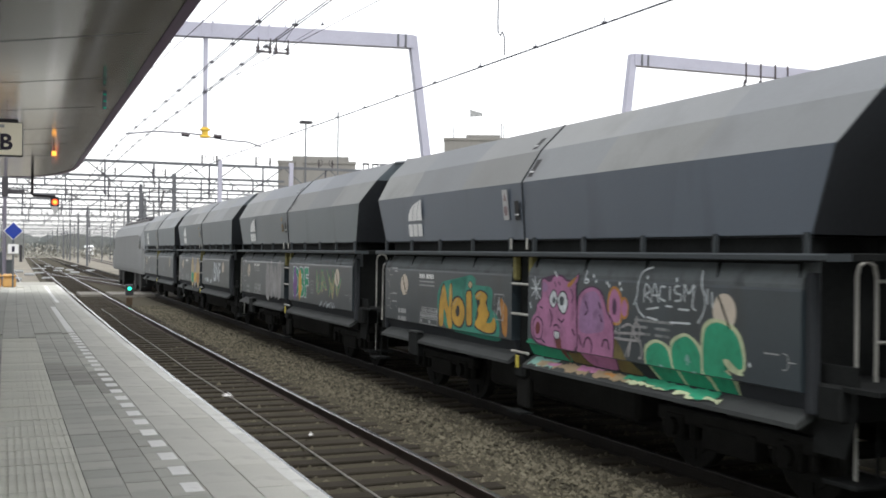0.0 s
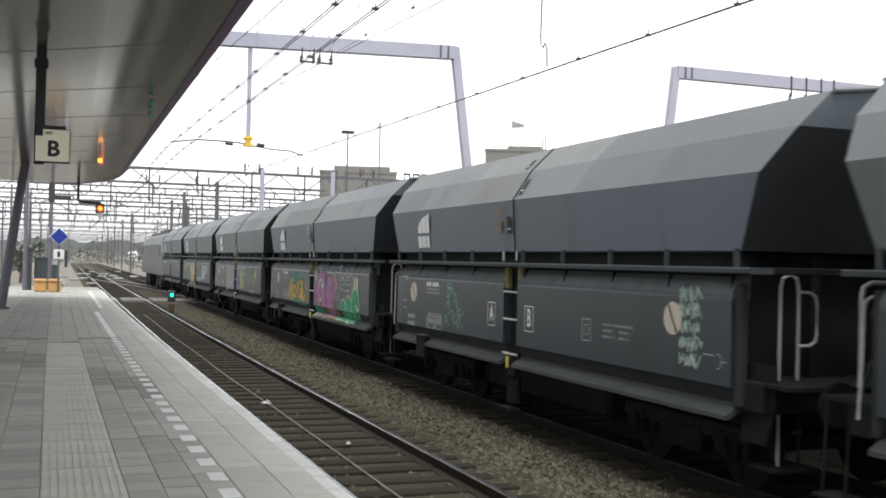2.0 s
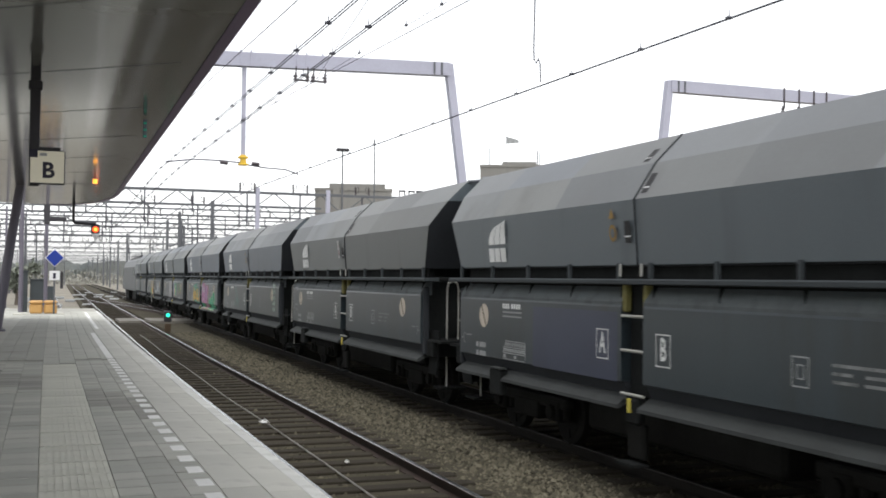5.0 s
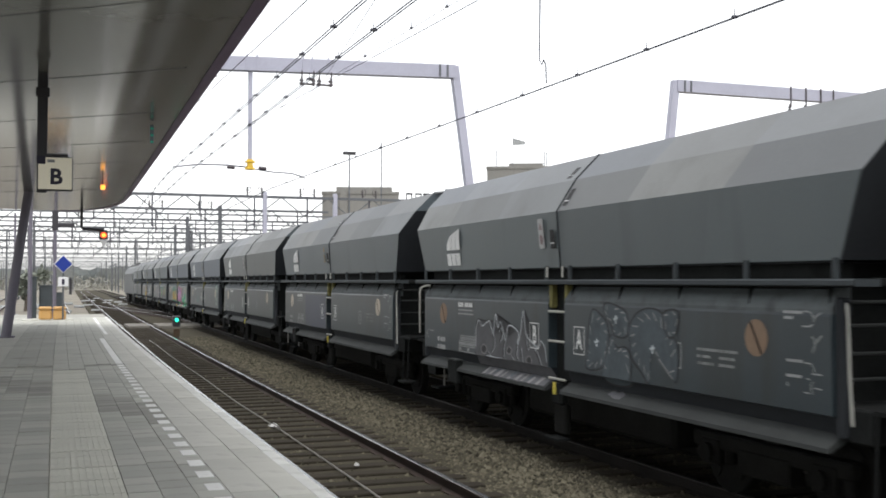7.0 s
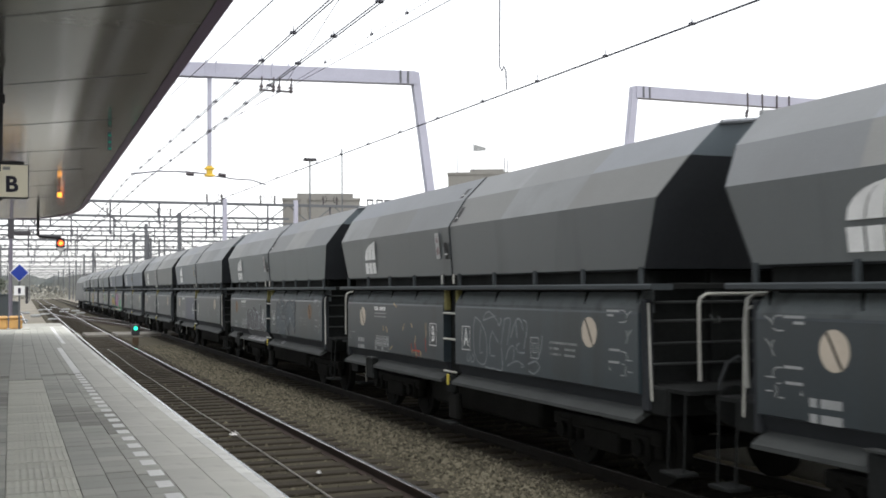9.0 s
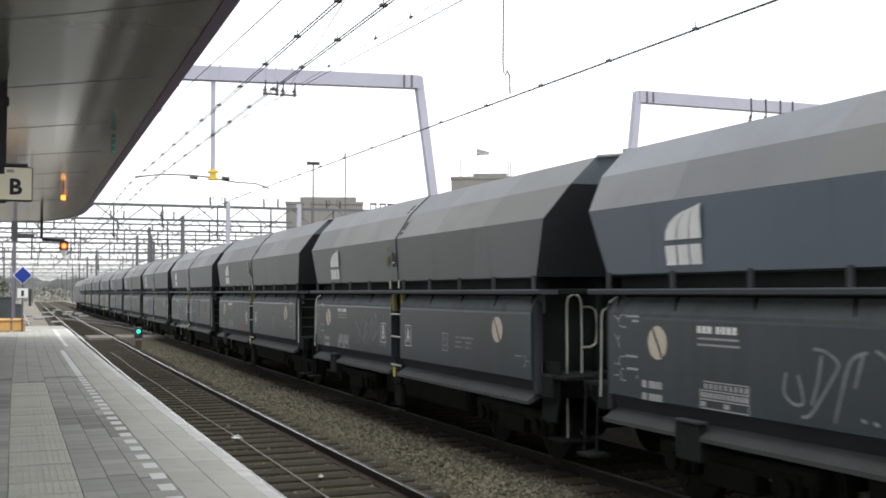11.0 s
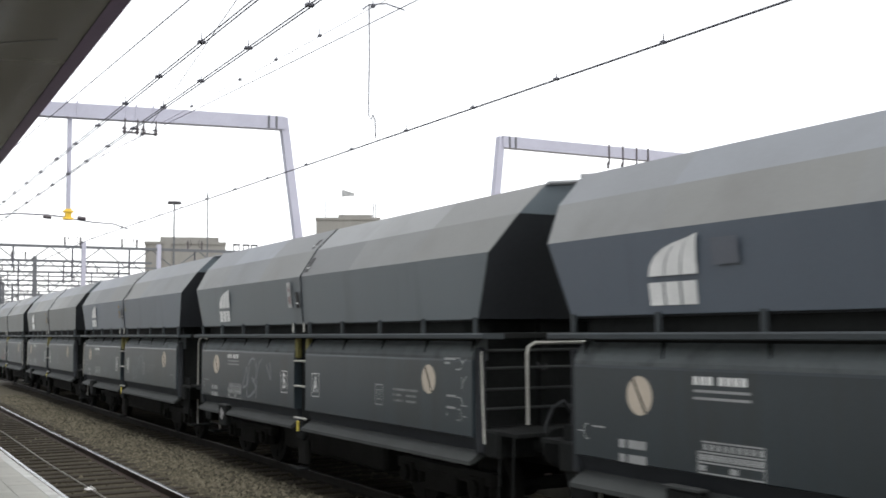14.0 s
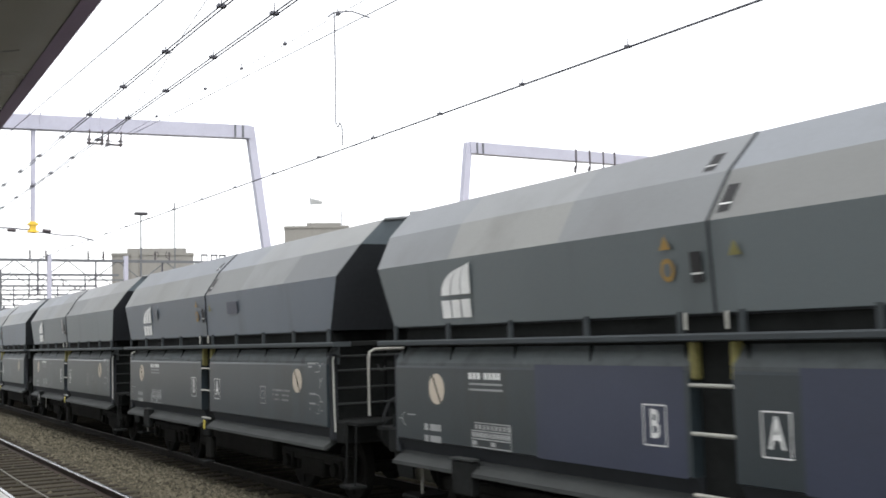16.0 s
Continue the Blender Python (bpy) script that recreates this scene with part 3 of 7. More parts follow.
def wheel_set(bogie, y):
    bm = bmesh.new()
    for s in (-1, 1):
        bar(bm, (s * 0.69, 0, 0), (s * 0.82, 0, 0), 0.455, 22)
        bar(bm, (s * 0.80, 0, 0), (s * 0.835, 0, 0), 0.32, 18)
        for k in range(4):
            a = k * math.tau / 4
            box(bm, min(s * 0.83, s * 0.85), max(s * 0.83, s * 0.85), 0.30 * math.cos(a) - 0.06, 0.30 * math.cos(a) + 0.06, 0.30 * math.sin(a) - 0.06, 0.30 * math.sin(a) + 0.06)
    bar(bm, (-0.8, 0, 0), (0.8, 0, 0), 0.085, 10)
    ob = part("wheelset", bm, M_UNDER, bogie, "steel wheels on an axle, underside shade in their black")
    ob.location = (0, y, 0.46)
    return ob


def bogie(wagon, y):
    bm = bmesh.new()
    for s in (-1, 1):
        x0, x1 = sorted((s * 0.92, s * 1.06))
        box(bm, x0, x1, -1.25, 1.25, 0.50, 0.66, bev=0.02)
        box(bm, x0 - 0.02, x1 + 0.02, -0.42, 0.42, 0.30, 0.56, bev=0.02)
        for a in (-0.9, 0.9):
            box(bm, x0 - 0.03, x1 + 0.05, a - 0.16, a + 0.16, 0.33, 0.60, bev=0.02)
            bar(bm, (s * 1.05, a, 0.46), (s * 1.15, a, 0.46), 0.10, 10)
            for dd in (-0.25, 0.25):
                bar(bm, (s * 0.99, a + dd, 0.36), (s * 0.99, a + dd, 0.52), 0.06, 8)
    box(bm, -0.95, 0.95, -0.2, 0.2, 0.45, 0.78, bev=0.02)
    ob = part("bogie_frame", bm, M_UNDER, wagon, "sooty bogie frame with shade in its colour")
    ob.location = (0, y, 0)
    for a in (-0.9, 0.9):
        wheel_set(ob, a)


def bars(wagon, name, cells, mat, lift=0.004, label=""):
    """Small flat painted bars on the near side: (along, height, length, thickness), centred, in one mesh."""
    bm = bmesh.new()
    x = -1.51 - 0.5 * lift
    for u, v, w, h in cells:
        bm.faces.new([bm.verts.new((x, -p, q)) for p, q in ((u - w / 2, v - h / 2), (u + w / 2, v - h / 2), (u + w / 2, v + h / 2), (u - w / 2, v + h / 2))])
    return part(name, bm, mat, wagon, label)


def upper_x(z):
    return -1.47 - (z - 2.46) / 0.73 * 0.08 - 0.005


def on_upper(wagon, name, polys, mat, label="", lift=0.0):
    bm = bmesh.new()
    for poly in polys:
        bm.faces.new([bm.verts.new((upper_x(v) - lift, -u, v)) for u, v in poly])
    bmesh.ops.triangulate(bm, faces=bm.faces)
    return part(name, bm, mat, wagon, label)


def disc(wagon, u, v, mat=None):
    """A round painted spot with a dark slanting bar."""
    x = -1.515
    bm = bmesh.new()
    bm.faces.new([bm.verts.new((x, -(u + 0.175 * math.sin(k * math.tau / 28)), v + 0.175 * math.cos(k * math.tau / 28))) for k in range(28)])
    d = part("painted_disc", bm, mat or M_DISC, wagon, "cream round mark with a dark slash")
    bm = bmesh.new()
    a, w = radians(60), 0.013
    ax, az = 0.17 * math.cos(a), 0.17 * math.sin(a)
    nx, nz = w * math.sin(a), w * math.cos(a)
    bm.faces.new([bm.verts.new((x - 0.003, -(u + p), v + q)) for p, q in ((-ax - nx, az - nz), (-ax + nx, az + nz), (ax + nx, -az + nz), (ax - nx, -az - nz))])
    part("slash", bm, M_SOOTSHADE, d)


def on_panel(me, u, v, lift):
    """Lays a flat mesh (x right, y up) on the near lower panel."""
    me.transform(Matrix(((0, 0, 0, -1.51 - 0.35 * lift), (-1, 0, 0, -u), (0, 1, 0, v), (0, 0, 0, 1))))
    return me


def boxed_letter(wagon, ch, u, v, mat=None):
    m = mat or M_WHITE
    narrow = letters(ch, 0.345, 0.006)
    narrow.transform(Matrix.Diagonal((0.66, 1, 1, 1)))
    piece("letter", on_panel(narrow, u, v, 0.0175), m, wagon, "white stencilled letter")
    bm = bmesh.new()
    x = -1.5163
    rings = [[bm.verts.new((x, -(u + p * (0.146 - d)), v + q * (0.176 - d))) for p, q in ((-1, -1), (1, -1), (1, 1), (-1, 1))] for d in (0.0, 0.012)]
    for k in range(4):
        bm.faces.new((rings[0][k], rings[0][(k + 1) % 4], rings[1][(k + 1) % 4], rings[1][k]))
    part("letter_frame", bm, m, wagon, "thin white frame")


def platform_end(w, e):
    """The end with the narrow hoop and loop of tube across the wagon, over a low step; e is its side along the track."""
    y = e * 5.48
    for s in (-1, 1):
        bm = tube(bmesh.new(), [(s * 1.08, y, 0.40), (s * 1.08, y, 2.11), (s * 1.055, y, 2.20), (s * 0.975, y, 2.24), (s * 0.895, y, 2.20), (s * 0.87, y, 2.11), (s * 0.87, y, 1.22)], 0.017, 7)
        part("handrail", bm, M_RAILING, w, "pale bent tube hoop")
        bm = tube(bmesh.new(), [(s * 0.87, y, 2.07), (s * 0.74, y, 2.07), (s * 0.67, y, 2.03), (s * 0.65, y, 1.95), (s * 0.65, y, 1.67), (s * 0.67, y, 1.59), (s * 0.74, y, 1.55), (s * 0.87, y, 1.55)], 0.015, 7)
        part("inner_handrail", bm, M_RAILING, w, "pale bent tube loop")
        part("step_board", boxm(s * 1.02 - 0.24, s * 1.02 + 0.24, y - 0.20, y + 0.20, 0.36, 0.40, bev=0.008), M_SOOTSHADE, w, "sooty step board")
        part("step_hanger", bar(bmesh.new(), (s * 0.84, y, 0.38), (s * 0.84, y, 1.2), 0.016, 6), M_SOOTSHADE, w)
        bm = bmesh.new()
        v = [bm.verts.new((s * x, e * u, z)) for x in (1.30, 1.33) for u, z in ((5.25, 1.38), (5.75, 1.38), (5.75, 1.0), (5.62, 0.62), (5.25, 0.62))]
        bm.faces.new(v[:5])
        bm.faces.new(v[5:][::-1])
        for k in range(5):
            bm.faces.new((v[k], v[5 + k], v[5 + (k + 1) % 5], v[(k + 1) % 5]))
        bmesh.ops.recalc_face_normals(bm, faces=bm.faces)
        part("end_gusset", bm, M_SOOTSHADE, w, "sooty gusset plate")


def ladder_end(w, e):
    """The end with rungs, thin rails at the panel edges and a wide railing across the wagon."""
    for s in (-1, 1):
        bm = tube(bmesh.new(), [(s * 1.45, e * 5.42, 2.09), (s * 1.485, e * 5.47, 2.05), (s * 1.49, e * 5.485, 1.97), (s * 1.49, e * 5.50, 1.5), (s * 1.49, e * 5.525, 1.08)], 0.013, 6)
        part("edge_rail", bm, M_RAILING, w, "thin pale rail at the panel edge")
        part("end_step", boxm(s * 1.40 - 0.13, s * 1.40 + 0.13, e * 5.86 - 0.16, e * 5.86 + 0.16, 0.36, 0.40, bev=0.008), M_SOOTSHADE, w, "sooty step board")
        for q in (-0.14, 0.14):
            part("step_hanger", bar(bmesh.new(), (s * 1.44, e * 5.86 + q, 0.38), (s * 1.40, e * 5.86 + q, 1.2), 0.014, 6), M_SOOTSHADE, w)
        bm = tube(bmesh.new(), [(s * 1.02, e * 6.0, 1.0), (s * 1.0, e * 6.02, 1.30), (s * 0.92, e * 6.03, 1.48), (s * 0.78, e * 6.03, 1.55), (s * 0.66, e * 6.02, 1.42), (s * 0.62, e * 6.0, 1.1)], 0.022, 6)
        part("brake_hose", bm, M_HOOD, w, "dark bent brake hose")
    y = e * 5.89
    bm = tube(bmesh.new(), [(-1.15, y, 1.30), (-1.15, y, 2.07), (-1.13, y, 2.15), (-1.05, y, 2.19), (1.05, y, 2.19), (1.13, y, 2.15), (1.15, y, 2.07), (1.15, y, 1.30)], 0.020, 8)
    part("end_railing", bm, M_RAILING, w, "pale tube railing across the wagon end")
    for z in (1.44, 1.66, 1.90, 2.10):
        part("rung", bar(bmesh.new(), (-1.36, e * 5.30, z), (1.36, e * 5.30, z), 0.016, 6), M_LEDGE, w, "dusty ladder rung")
    for x in (-1.02, 1.02):
        part("hook", tube(bmesh.new(), [(x, y, 1.98), (x + 0.02, y + e * 0.05, 1.90), (x + 0.09, y + e * 0.05, 1.90), (x + 0.11, y, 1.96)], 0.010, 5), M_LEDGE, w)


def end_marks(w, q, full):
    """Small stencilled brackets by the panel end at the near side; q is -1 or 1 along the wagon."""
    if not full:
        strokes(w, "bracket_mark", [[(q * 5.24, 1.37), (q * 5.15, 1.37)]], 0.012, M_FADED, 0.004)
        strokes(w, "bracket_mark", [[(q * 5.08, 1.44), (q * 5.13, 1.43), (q * 5.15, 1.37), (q * 5.13, 1.31), (q * 5.08, 1.30)]], 0.012, M_FADED, 0.004)
        bars(w, "bracket_text", [(q * 4.93, 1.425, 0.20, 0.014)], M_FADED)
        return
    for u, v, n in ((4.80, 2.005, 0.27), (4.74, 1.955, 0.13), (4.82, 1.575, 0.23), (4.81, 1.44, 0.22)):
        bars(w, "bracket_text", [(q * u, v, n, 0.026)], M_FADED)
    for line in ([(4.95, 2.015), (5.03, 2.01), (5.08, 1.965), (5.08, 1.93)], [(5.08, 1.955), (5.12, 1.98), (5.18, 2.01)], [(4.93, 1.885), (5.02, 1.885), (5.07, 1.905)],
                 [(5.06, 1.80), (5.09, 1.76), (5.09, 1.71), (5.06, 1.66)], [(5.09, 1.735), (5.13, 1.77), (5.18, 1.81)],
                 [(4.95, 1.565), (5.04, 1.56), (5.08, 1.52), (5.08, 1.48)], [(5.05, 1.475), (5.18, 1.475)], [(4.98, 1.43), (5.03, 1.425)], [(5.06, 1.41), (5.035, 1.355), (5.06, 1.30)], [(5.08, 1.355), (5.18, 1.35)], [(4.94, 1.305), (5.02, 1.305)]):
        strokes(w, "bracket_mark", [[(q * u, v) for u, v in line]], 0.012, M_FADED, 0.004)
    paint(w, "triangle_mark", [[(q * 4.72 - 0.015, 1.345), (q * 4.72 + 0.015, 1.345), (q * 4.72, 1.39)]], M_FADED, 0.004)


def wagon_template():
    w = thing("coal_hopper_wagon", "dark grey covered coal hopper wagon with dusty roof paled for sky light", "railway wagon", "coal wagons of the train")
    hopper_shell(w)
    plates(w, "upper_plate", 0, M_WAGON, (-1, -0.62, SEAM, 0.7, 1), "grey painted upper side plates")
    plates(w, "roof_plate", 1, M_ROOF, (-1, -0.66, -0.33, SEAM, 0.34, 0.7, 1), "dusty folded roof plates, sky light in their pale colour")
    plates(w, "roof_plate", 2, M_CROWN, (-1, -0.66, -0.33, SEAM, 0.34, 0.7, 1), "dusty folded roof plates, sky light in their pale colour")
    plates(w, "roof_crown", 3, M_CROWN, (-1, SEAM, 1), "dusty roof plates, sky light in their pale colour")
    # long flange at half height, with small posts in the dark recess above it
    for s in (-1, 1):
        bm = extrude(bmesh.new(), [(s * x, z) for x, z in ((1.30, 2.235), (1.56, 2.235), (1.575, 2.245), (1.575, 2.285), (1.56, 2.30), (1.30, 2.30))], [(-5.66, 0), (5.66, 0)])
        part("side_flange", bm, M_FLANGE, w, "dark longitudinal flange")
        for y in [-p for p in POSTS] + list(POSTS):
            part("flange_post", boxm(s * 1.48 - 0.02, s * 1.48 + 0.02, y - 0.025, y + 0.025, 2.30, 2.48), M_FLANGE, w)
        # recess backs in near-black, which paints the shade behind flange and panels
        part("recess_back", boxm(s * 1.36 - 0.02, s * 1.36 + 0.02, -5.15, 5.15, 2.30, 2.50), M_SOOTSHADE, w)
        part("recess_lower", boxm(s * 1.34 - 0.04, s * 1.34 + 0.04, -5.15, 5.15, 0.98, 2.25), M_SOOTSHADE, w)
        lower_panel(w, s, 0.24, 5.30)
        lower_panel(w, s, -5.30, -0.24)
        # ladder between the panels
        for k, z in enumerate((1.0, 1.49, 1.88)):
            bm = bar(bmesh.new(), (s * 1.50, -0.24, z), (s * 1.50, 0.24, z), 0.017, 8)
            part("rung", bm, M_RAILING, w, "worn pale ladder rung")
        for y in (-0.23, 0.23):
            bm = boxm(s * 1.44 - 0.05, s * 1.44 + 0.05, y - 0.04, y + 0.04, 1.92, 2.24, bev=0.02)
            part("corner_gusset", bm, M_OCHRE, w, "dirty yellow corner gusset")
            bm = bar(bmesh.new(), (s * 1.53, y, 2.33), (s * 1.53, y, 2.47), 0.014, 6)
            part("grab_bar", bm, M_RAILING, w)
        bm = boxm(s * 1.46 - 0.06, s * 1.46 + 0.06, -0.13, 0.14, 0.66, 0.98, bev=0.04)
        part("latch_gear", boxm(s * 1.42 - 0.05, s * 1.42 + 0.05, -0.17, 0.17, 0.28, 0.68, bev=0.03), M_UNDER, w, "sooty latch gear with shade in its colour")
        lk = part("latch_box", bm, M_SOOTSHADE, w, "sooty latch gear with shade in its colour")
        part("latch_lever", boxm(s * 1.53 - 0.012, s * 1.53 + 0.012, -0.01, 0.05, 0.80, 0.96, bev=0.005), M_YELLOW, lk, "yellow lever")
        part("latch_step", boxm(s * 1.5 - 0.1, s * 1.5 + 0.1, -0.2, 0.2, 0.22, 0.25), M_SOOTSHADE, lk)
        # end rails and steps
        for e in (-1, 1):
            bm = bmesh.new()
            bar(bm, (s * 0.875, e * 5.7, 1.06), (s * 0.875, e * 6.05, 1.06), 0.09, 12)
            bar(bm, (s * 0.875, e * 6.05, 1.06), (s * 0.875, e * 6.10, 1.06), 0.21, 16)
            part("buffer", bm, M_SOOTSHADE, w, "sooty round buffer")
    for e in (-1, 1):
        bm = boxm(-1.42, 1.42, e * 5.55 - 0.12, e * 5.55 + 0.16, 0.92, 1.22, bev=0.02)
        part("headstock", bm, M_SOOTSHADE, w)
        part("end_wall", boxm(-1.38, 1.38, e * 4.98 - 0.1, e * 4.98 + 0.1, 0.98, 2.48), M_SOOTSHADE, w, "sooty lower end wall with shade in its colour")
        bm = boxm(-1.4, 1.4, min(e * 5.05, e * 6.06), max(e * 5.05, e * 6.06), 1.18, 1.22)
        part("end_deck", bm, M_SOOTSHADE, w)
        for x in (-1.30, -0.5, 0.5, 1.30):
            part("end_stanchion", boxm(x - 0.05, x + 0.05, e * 5.22 - 0.05, e * 5.22 + 0.05, 1.22, 2.5), M_SOOTSHADE, w, "dark end stanchion")
        part("end_flange", boxm(-1.30, 1.30, e * 5.60 - 0.06, e * 5.60 + 0.06, 2.235, 2.305, bev=0.01), M_SOOTSHADE, w, "sooty end flange with shade in its colour")
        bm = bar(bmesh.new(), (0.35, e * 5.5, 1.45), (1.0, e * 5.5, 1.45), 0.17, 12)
        part("air_tank", bm, M_SOOTSHADE, w)
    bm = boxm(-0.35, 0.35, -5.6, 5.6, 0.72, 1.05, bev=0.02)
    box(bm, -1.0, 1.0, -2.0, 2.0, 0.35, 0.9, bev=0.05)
    part("centre_sill", bm, M_UNDER, w, "sooty underframe with shade in its colour")
    bm = tube(bmesh.new(), [(0, -6.3, 0.95), (0, -6.1, 0.82), (0, -5.7, 1.0)], 0.05, 6)
    part("coupling", bm, M_SOOTSHADE, w)
    bogie(w, 3.75)
    bogie(w, -3.75)
    # openings beside the seam, on the side and up the roof
    on_upper(w, "side_slot", [[(-0.155, 2.71), (-0.025, 2.71), (-0.025, 2.96), (-0.155, 2.96)]], M_SLOT, "dark slot", 0.003)
    on_upper(w, "slot_handle", [[(-0.15, 2.775), (-0.03, 2.775), (-0.03, 2.79), (-0.15, 2.79)]], M_WHITE, "", 0.006)
    for k, u, t0, t1 in ((1, 0.19, 0.14, 0.68), (2, -0.22, 0.10, 0.55)):
        (w0, z0, e0), (w1, z1, e1) = FOLDS[k], FOLDS[k + 1]
        nrm = Vector((-(z1 - z0), 0, w0 - w1)).normalized()
        for name, mat, lift, y0, y1, a, b in (("roof_slot", M_SLOT, 0.004, u - 0.065, u + 0.065, t0, t1), ("slot_handle", M_WHITE, 0.008, u - 0.06, u + 0.06, t0 + 0.26 * (t1 - t0), t0 + 0.31 * (t1 - t0))):
            bm = bmesh.new()
            bm.faces.new([bm.verts.new((-(w0 + (w1 - w0) * t) + nrm.x * lift, -y, z0 + (z1 - z0) * t + nrm.z * lift)) for t, y in ((a, y0), (a, y1), (b, y1), (b, y0))])
            part(name, bm, mat, w, "dark inspection slot" if mat is M_SLOT else "")
    # seam bead
    bm = bmesh.new()
    for k in range(3):
        (w0, z0, e0), (w1, z1, e1) = FOLDS[k], FOLDS[k + 1]
        bar(bm, (-w0 - 0.004, -0.06, z0), (-w1 - 0.004, -0.06, z1), 0.014, 6)
    part("seam_bead", bm, M_END, w)
    # company mark: three curved stripes over a row of three bars
    stripes = []
    for i in range(3):
        l0, l1 = -4.16 + 0.212 * i, -4.16 + 0.212 * i + 0.197
        t0, t1 = -3.64 + 0.055 * i, -3.60 + 0.055 * i
        arc = [k * math.pi / 10 for k in range(6)]
        left = [(l0 + (t0 - l0) * (1 - math.cos(a)), 2.79 + (0.29 + 0.02 * i) * math.sin(a)) for a in arc]
        right = [(l1 + (t1 - l1) * (1 - math.cos(a)), 2.79 + (0.305 + 0.015 * i) * math.sin(a)) for a in reversed(arc)]
        stripes.append(left + right)
    for poly in stripes:
        on_upper(w, "company_stripe", [poly], M_WHITE, "white curved stripe", 0.003)
    for poly in [[(-4.17 + 0.212 * i, 2.535), (-4.17 + 0.212 * i + 0.185, 2.535), (-4.17 + 0.212 * i + 0.185, 2.735), (-4.17 + 0.212 * i, 2.735)] for i in range(3)]:
        on_upper(w, "company_bar", [poly], M_WHITE, "white bar", 0.003)
    # small lettering as bars
    for k in (0, 1, 2, 3.6, 4.6, 5.6, 6.6):
        bars(w, "owner_mark", [(-3.595 + 0.083 * k, 1.90, 0.064, 0.07)], M_WHITE, label="white lettering bar")
    bars(w, "owner_line", [(-3.30, 1.815, 0.64, 0.022)], M_FADED, label="faded line of small print")
    bars(w, "owner_line", [(-3.30, 1.755, 0.66, 0.022)], M_FADED, label="faded line of small print")
    for u, v, n in ((-4.58, 1.30, 0.09), (-4.37, 1.30, 0.25), (-4.58, 1.17, 0.09), (-4.37, 1.17, 0.25)):
        bars(w, "number_mark", [(u, v, n, 0.075)], M_FADED, label="faded number bar")
    grid = [(-3.22, v, 0.74, 0.012) for v in (1.15, 1.235, 1.32)] + [(-3.20, 1.405, 0.68, 0.012)] + [(-3.59, 1.235, 0.012, 0.17), (-2.85, 1.28, 0.012, 0.26)]
    grid += [(-3.50 + 0.077 * k, 1.362, 0.045, 0.05) for k in range(9)] + [(-3.55 + 0.066 * k, 1.278, 0.05, 0.05) for k in range(11)] + [(-3.54, 1.19, 0.08, 0.045), (-3.18, 1.19, 0.09, 0.045)]
    tagged(bars(w, "load_table", grid, M_FADED, label="faded load table"), kind="stuff")
    disc(w, -4.32, 1.74)
    disc(w, 4.27, 1.75)
    return w


def side_notice(w, u):
    """The small framed symbol and the lines of print right of it, on the near side."""
    tagged(bars(w, "notice_frame", [(u - 0.11, 1.5, 0.014, 0.26), (u + 0.11, 1.5, 0.014, 0.26), (u, 1.63, 0.23, 0.014), (u, 1.37, 0.23, 0.014), (u - 0.045, 1.5, 0.012, 0.13), (u + 0.045, 1.5, 0.012, 0.13), (u, 1.56, 0.08, 0.012), (u, 1.44, 0.08, 0.012)], M_FADED, label="faded framed symbol"), kind="stuff")
    for du, v, n in ((0.76, 1.59, 0.70), (0.53, 1.52, 0.24), (0.93, 1.52, 0.26), (0.56, 1.45, 0.30), (0.92, 1.45, 0.26)):
        bars(w, "notice_line", [(u + du, v, n, 0.028)], M_WORN)


def blob(pts_u, pts_v, ru, rv, seed, rough=0.08, n=30):
    r = random.Random(seed)
    p1, p2 = r.uniform(0, 6), r.uniform(0, 6)
    return [(pts_u + ru * math.cos(a) * (1 + rough * math.sin(3 * a + p1) + rough * math.sin(5 * a + p2)), pts_v + rv * math.sin(a) * (1 + rough * math.sin(4 * a + p2))) for a in (k * math.tau / n for k in range(n))]


def paint(wagon, name, polys, mat, lift, label=""):
    """Flat painted shapes on the near lower panel, u to the right, v up from the rail; each is a part."""
    for k, poly in enumerate(polys):
        bm = bmesh.new()
        bm.faces.new([bm.verts.new((-1.51 - 0.35 * lift - 0.0003 * k, -u, v)) for u, v in poly])
        bmesh.ops.triangulate(bm, faces=bm.faces)
        part(name, bm, mat, wagon, label)


def strokes(wagon, name, lines, width, mat, lift, label=""):
    """Spray lines: flat ribbons along smooth paths, each a part."""
    for line in lines:
        bm = bmesh.new()
        pts = []
        for i in range(len(line) - 1):
            p0, p1, p2, p3 = (line[max(0, min(len(line) - 1, i + d))] for d in (-1, 0, 1, 2))
            for s in range(6):
                t = s / 6
                pts.append(tuple(0.5 * (2 * p1[c] + (p2[c] - p0[c]) * t + (2 * p0[c] - 5 * p1[c] + 4 * p2[c] - p3[c]) * t * t + (3 * p1[c] - p0[c] - 3 * p2[c] + p3[c]) * t ** 3) for c in (0, 1)))
        pts.append(line[-1])
        row = []
        for i, p in enumerate(pts):
            a, b = pts[max(i - 1, 0)], pts[min(i + 1, len(pts) - 1)]
            d = Vector((b[0] - a[0], b[1] - a[1]))
            d = d.normalized() if d.length > 1e-6 else Vector((1, 0))
            nx, ny = -d.y * width / 2, d.x * width / 2
            row.append((bm.verts.new((-1.51 - 0.35 * lift, -(p[0] + nx), p[1] + ny)), bm.verts.new((-1.51 - 0.35 * lift, -(p[0] - nx), p[1] - ny))))
        for a, b in zip(row, row[1:]):
            bm.faces.new((a[0], a[1], b[1], b[0]))
        part(name, bm, mat, wagon, label)


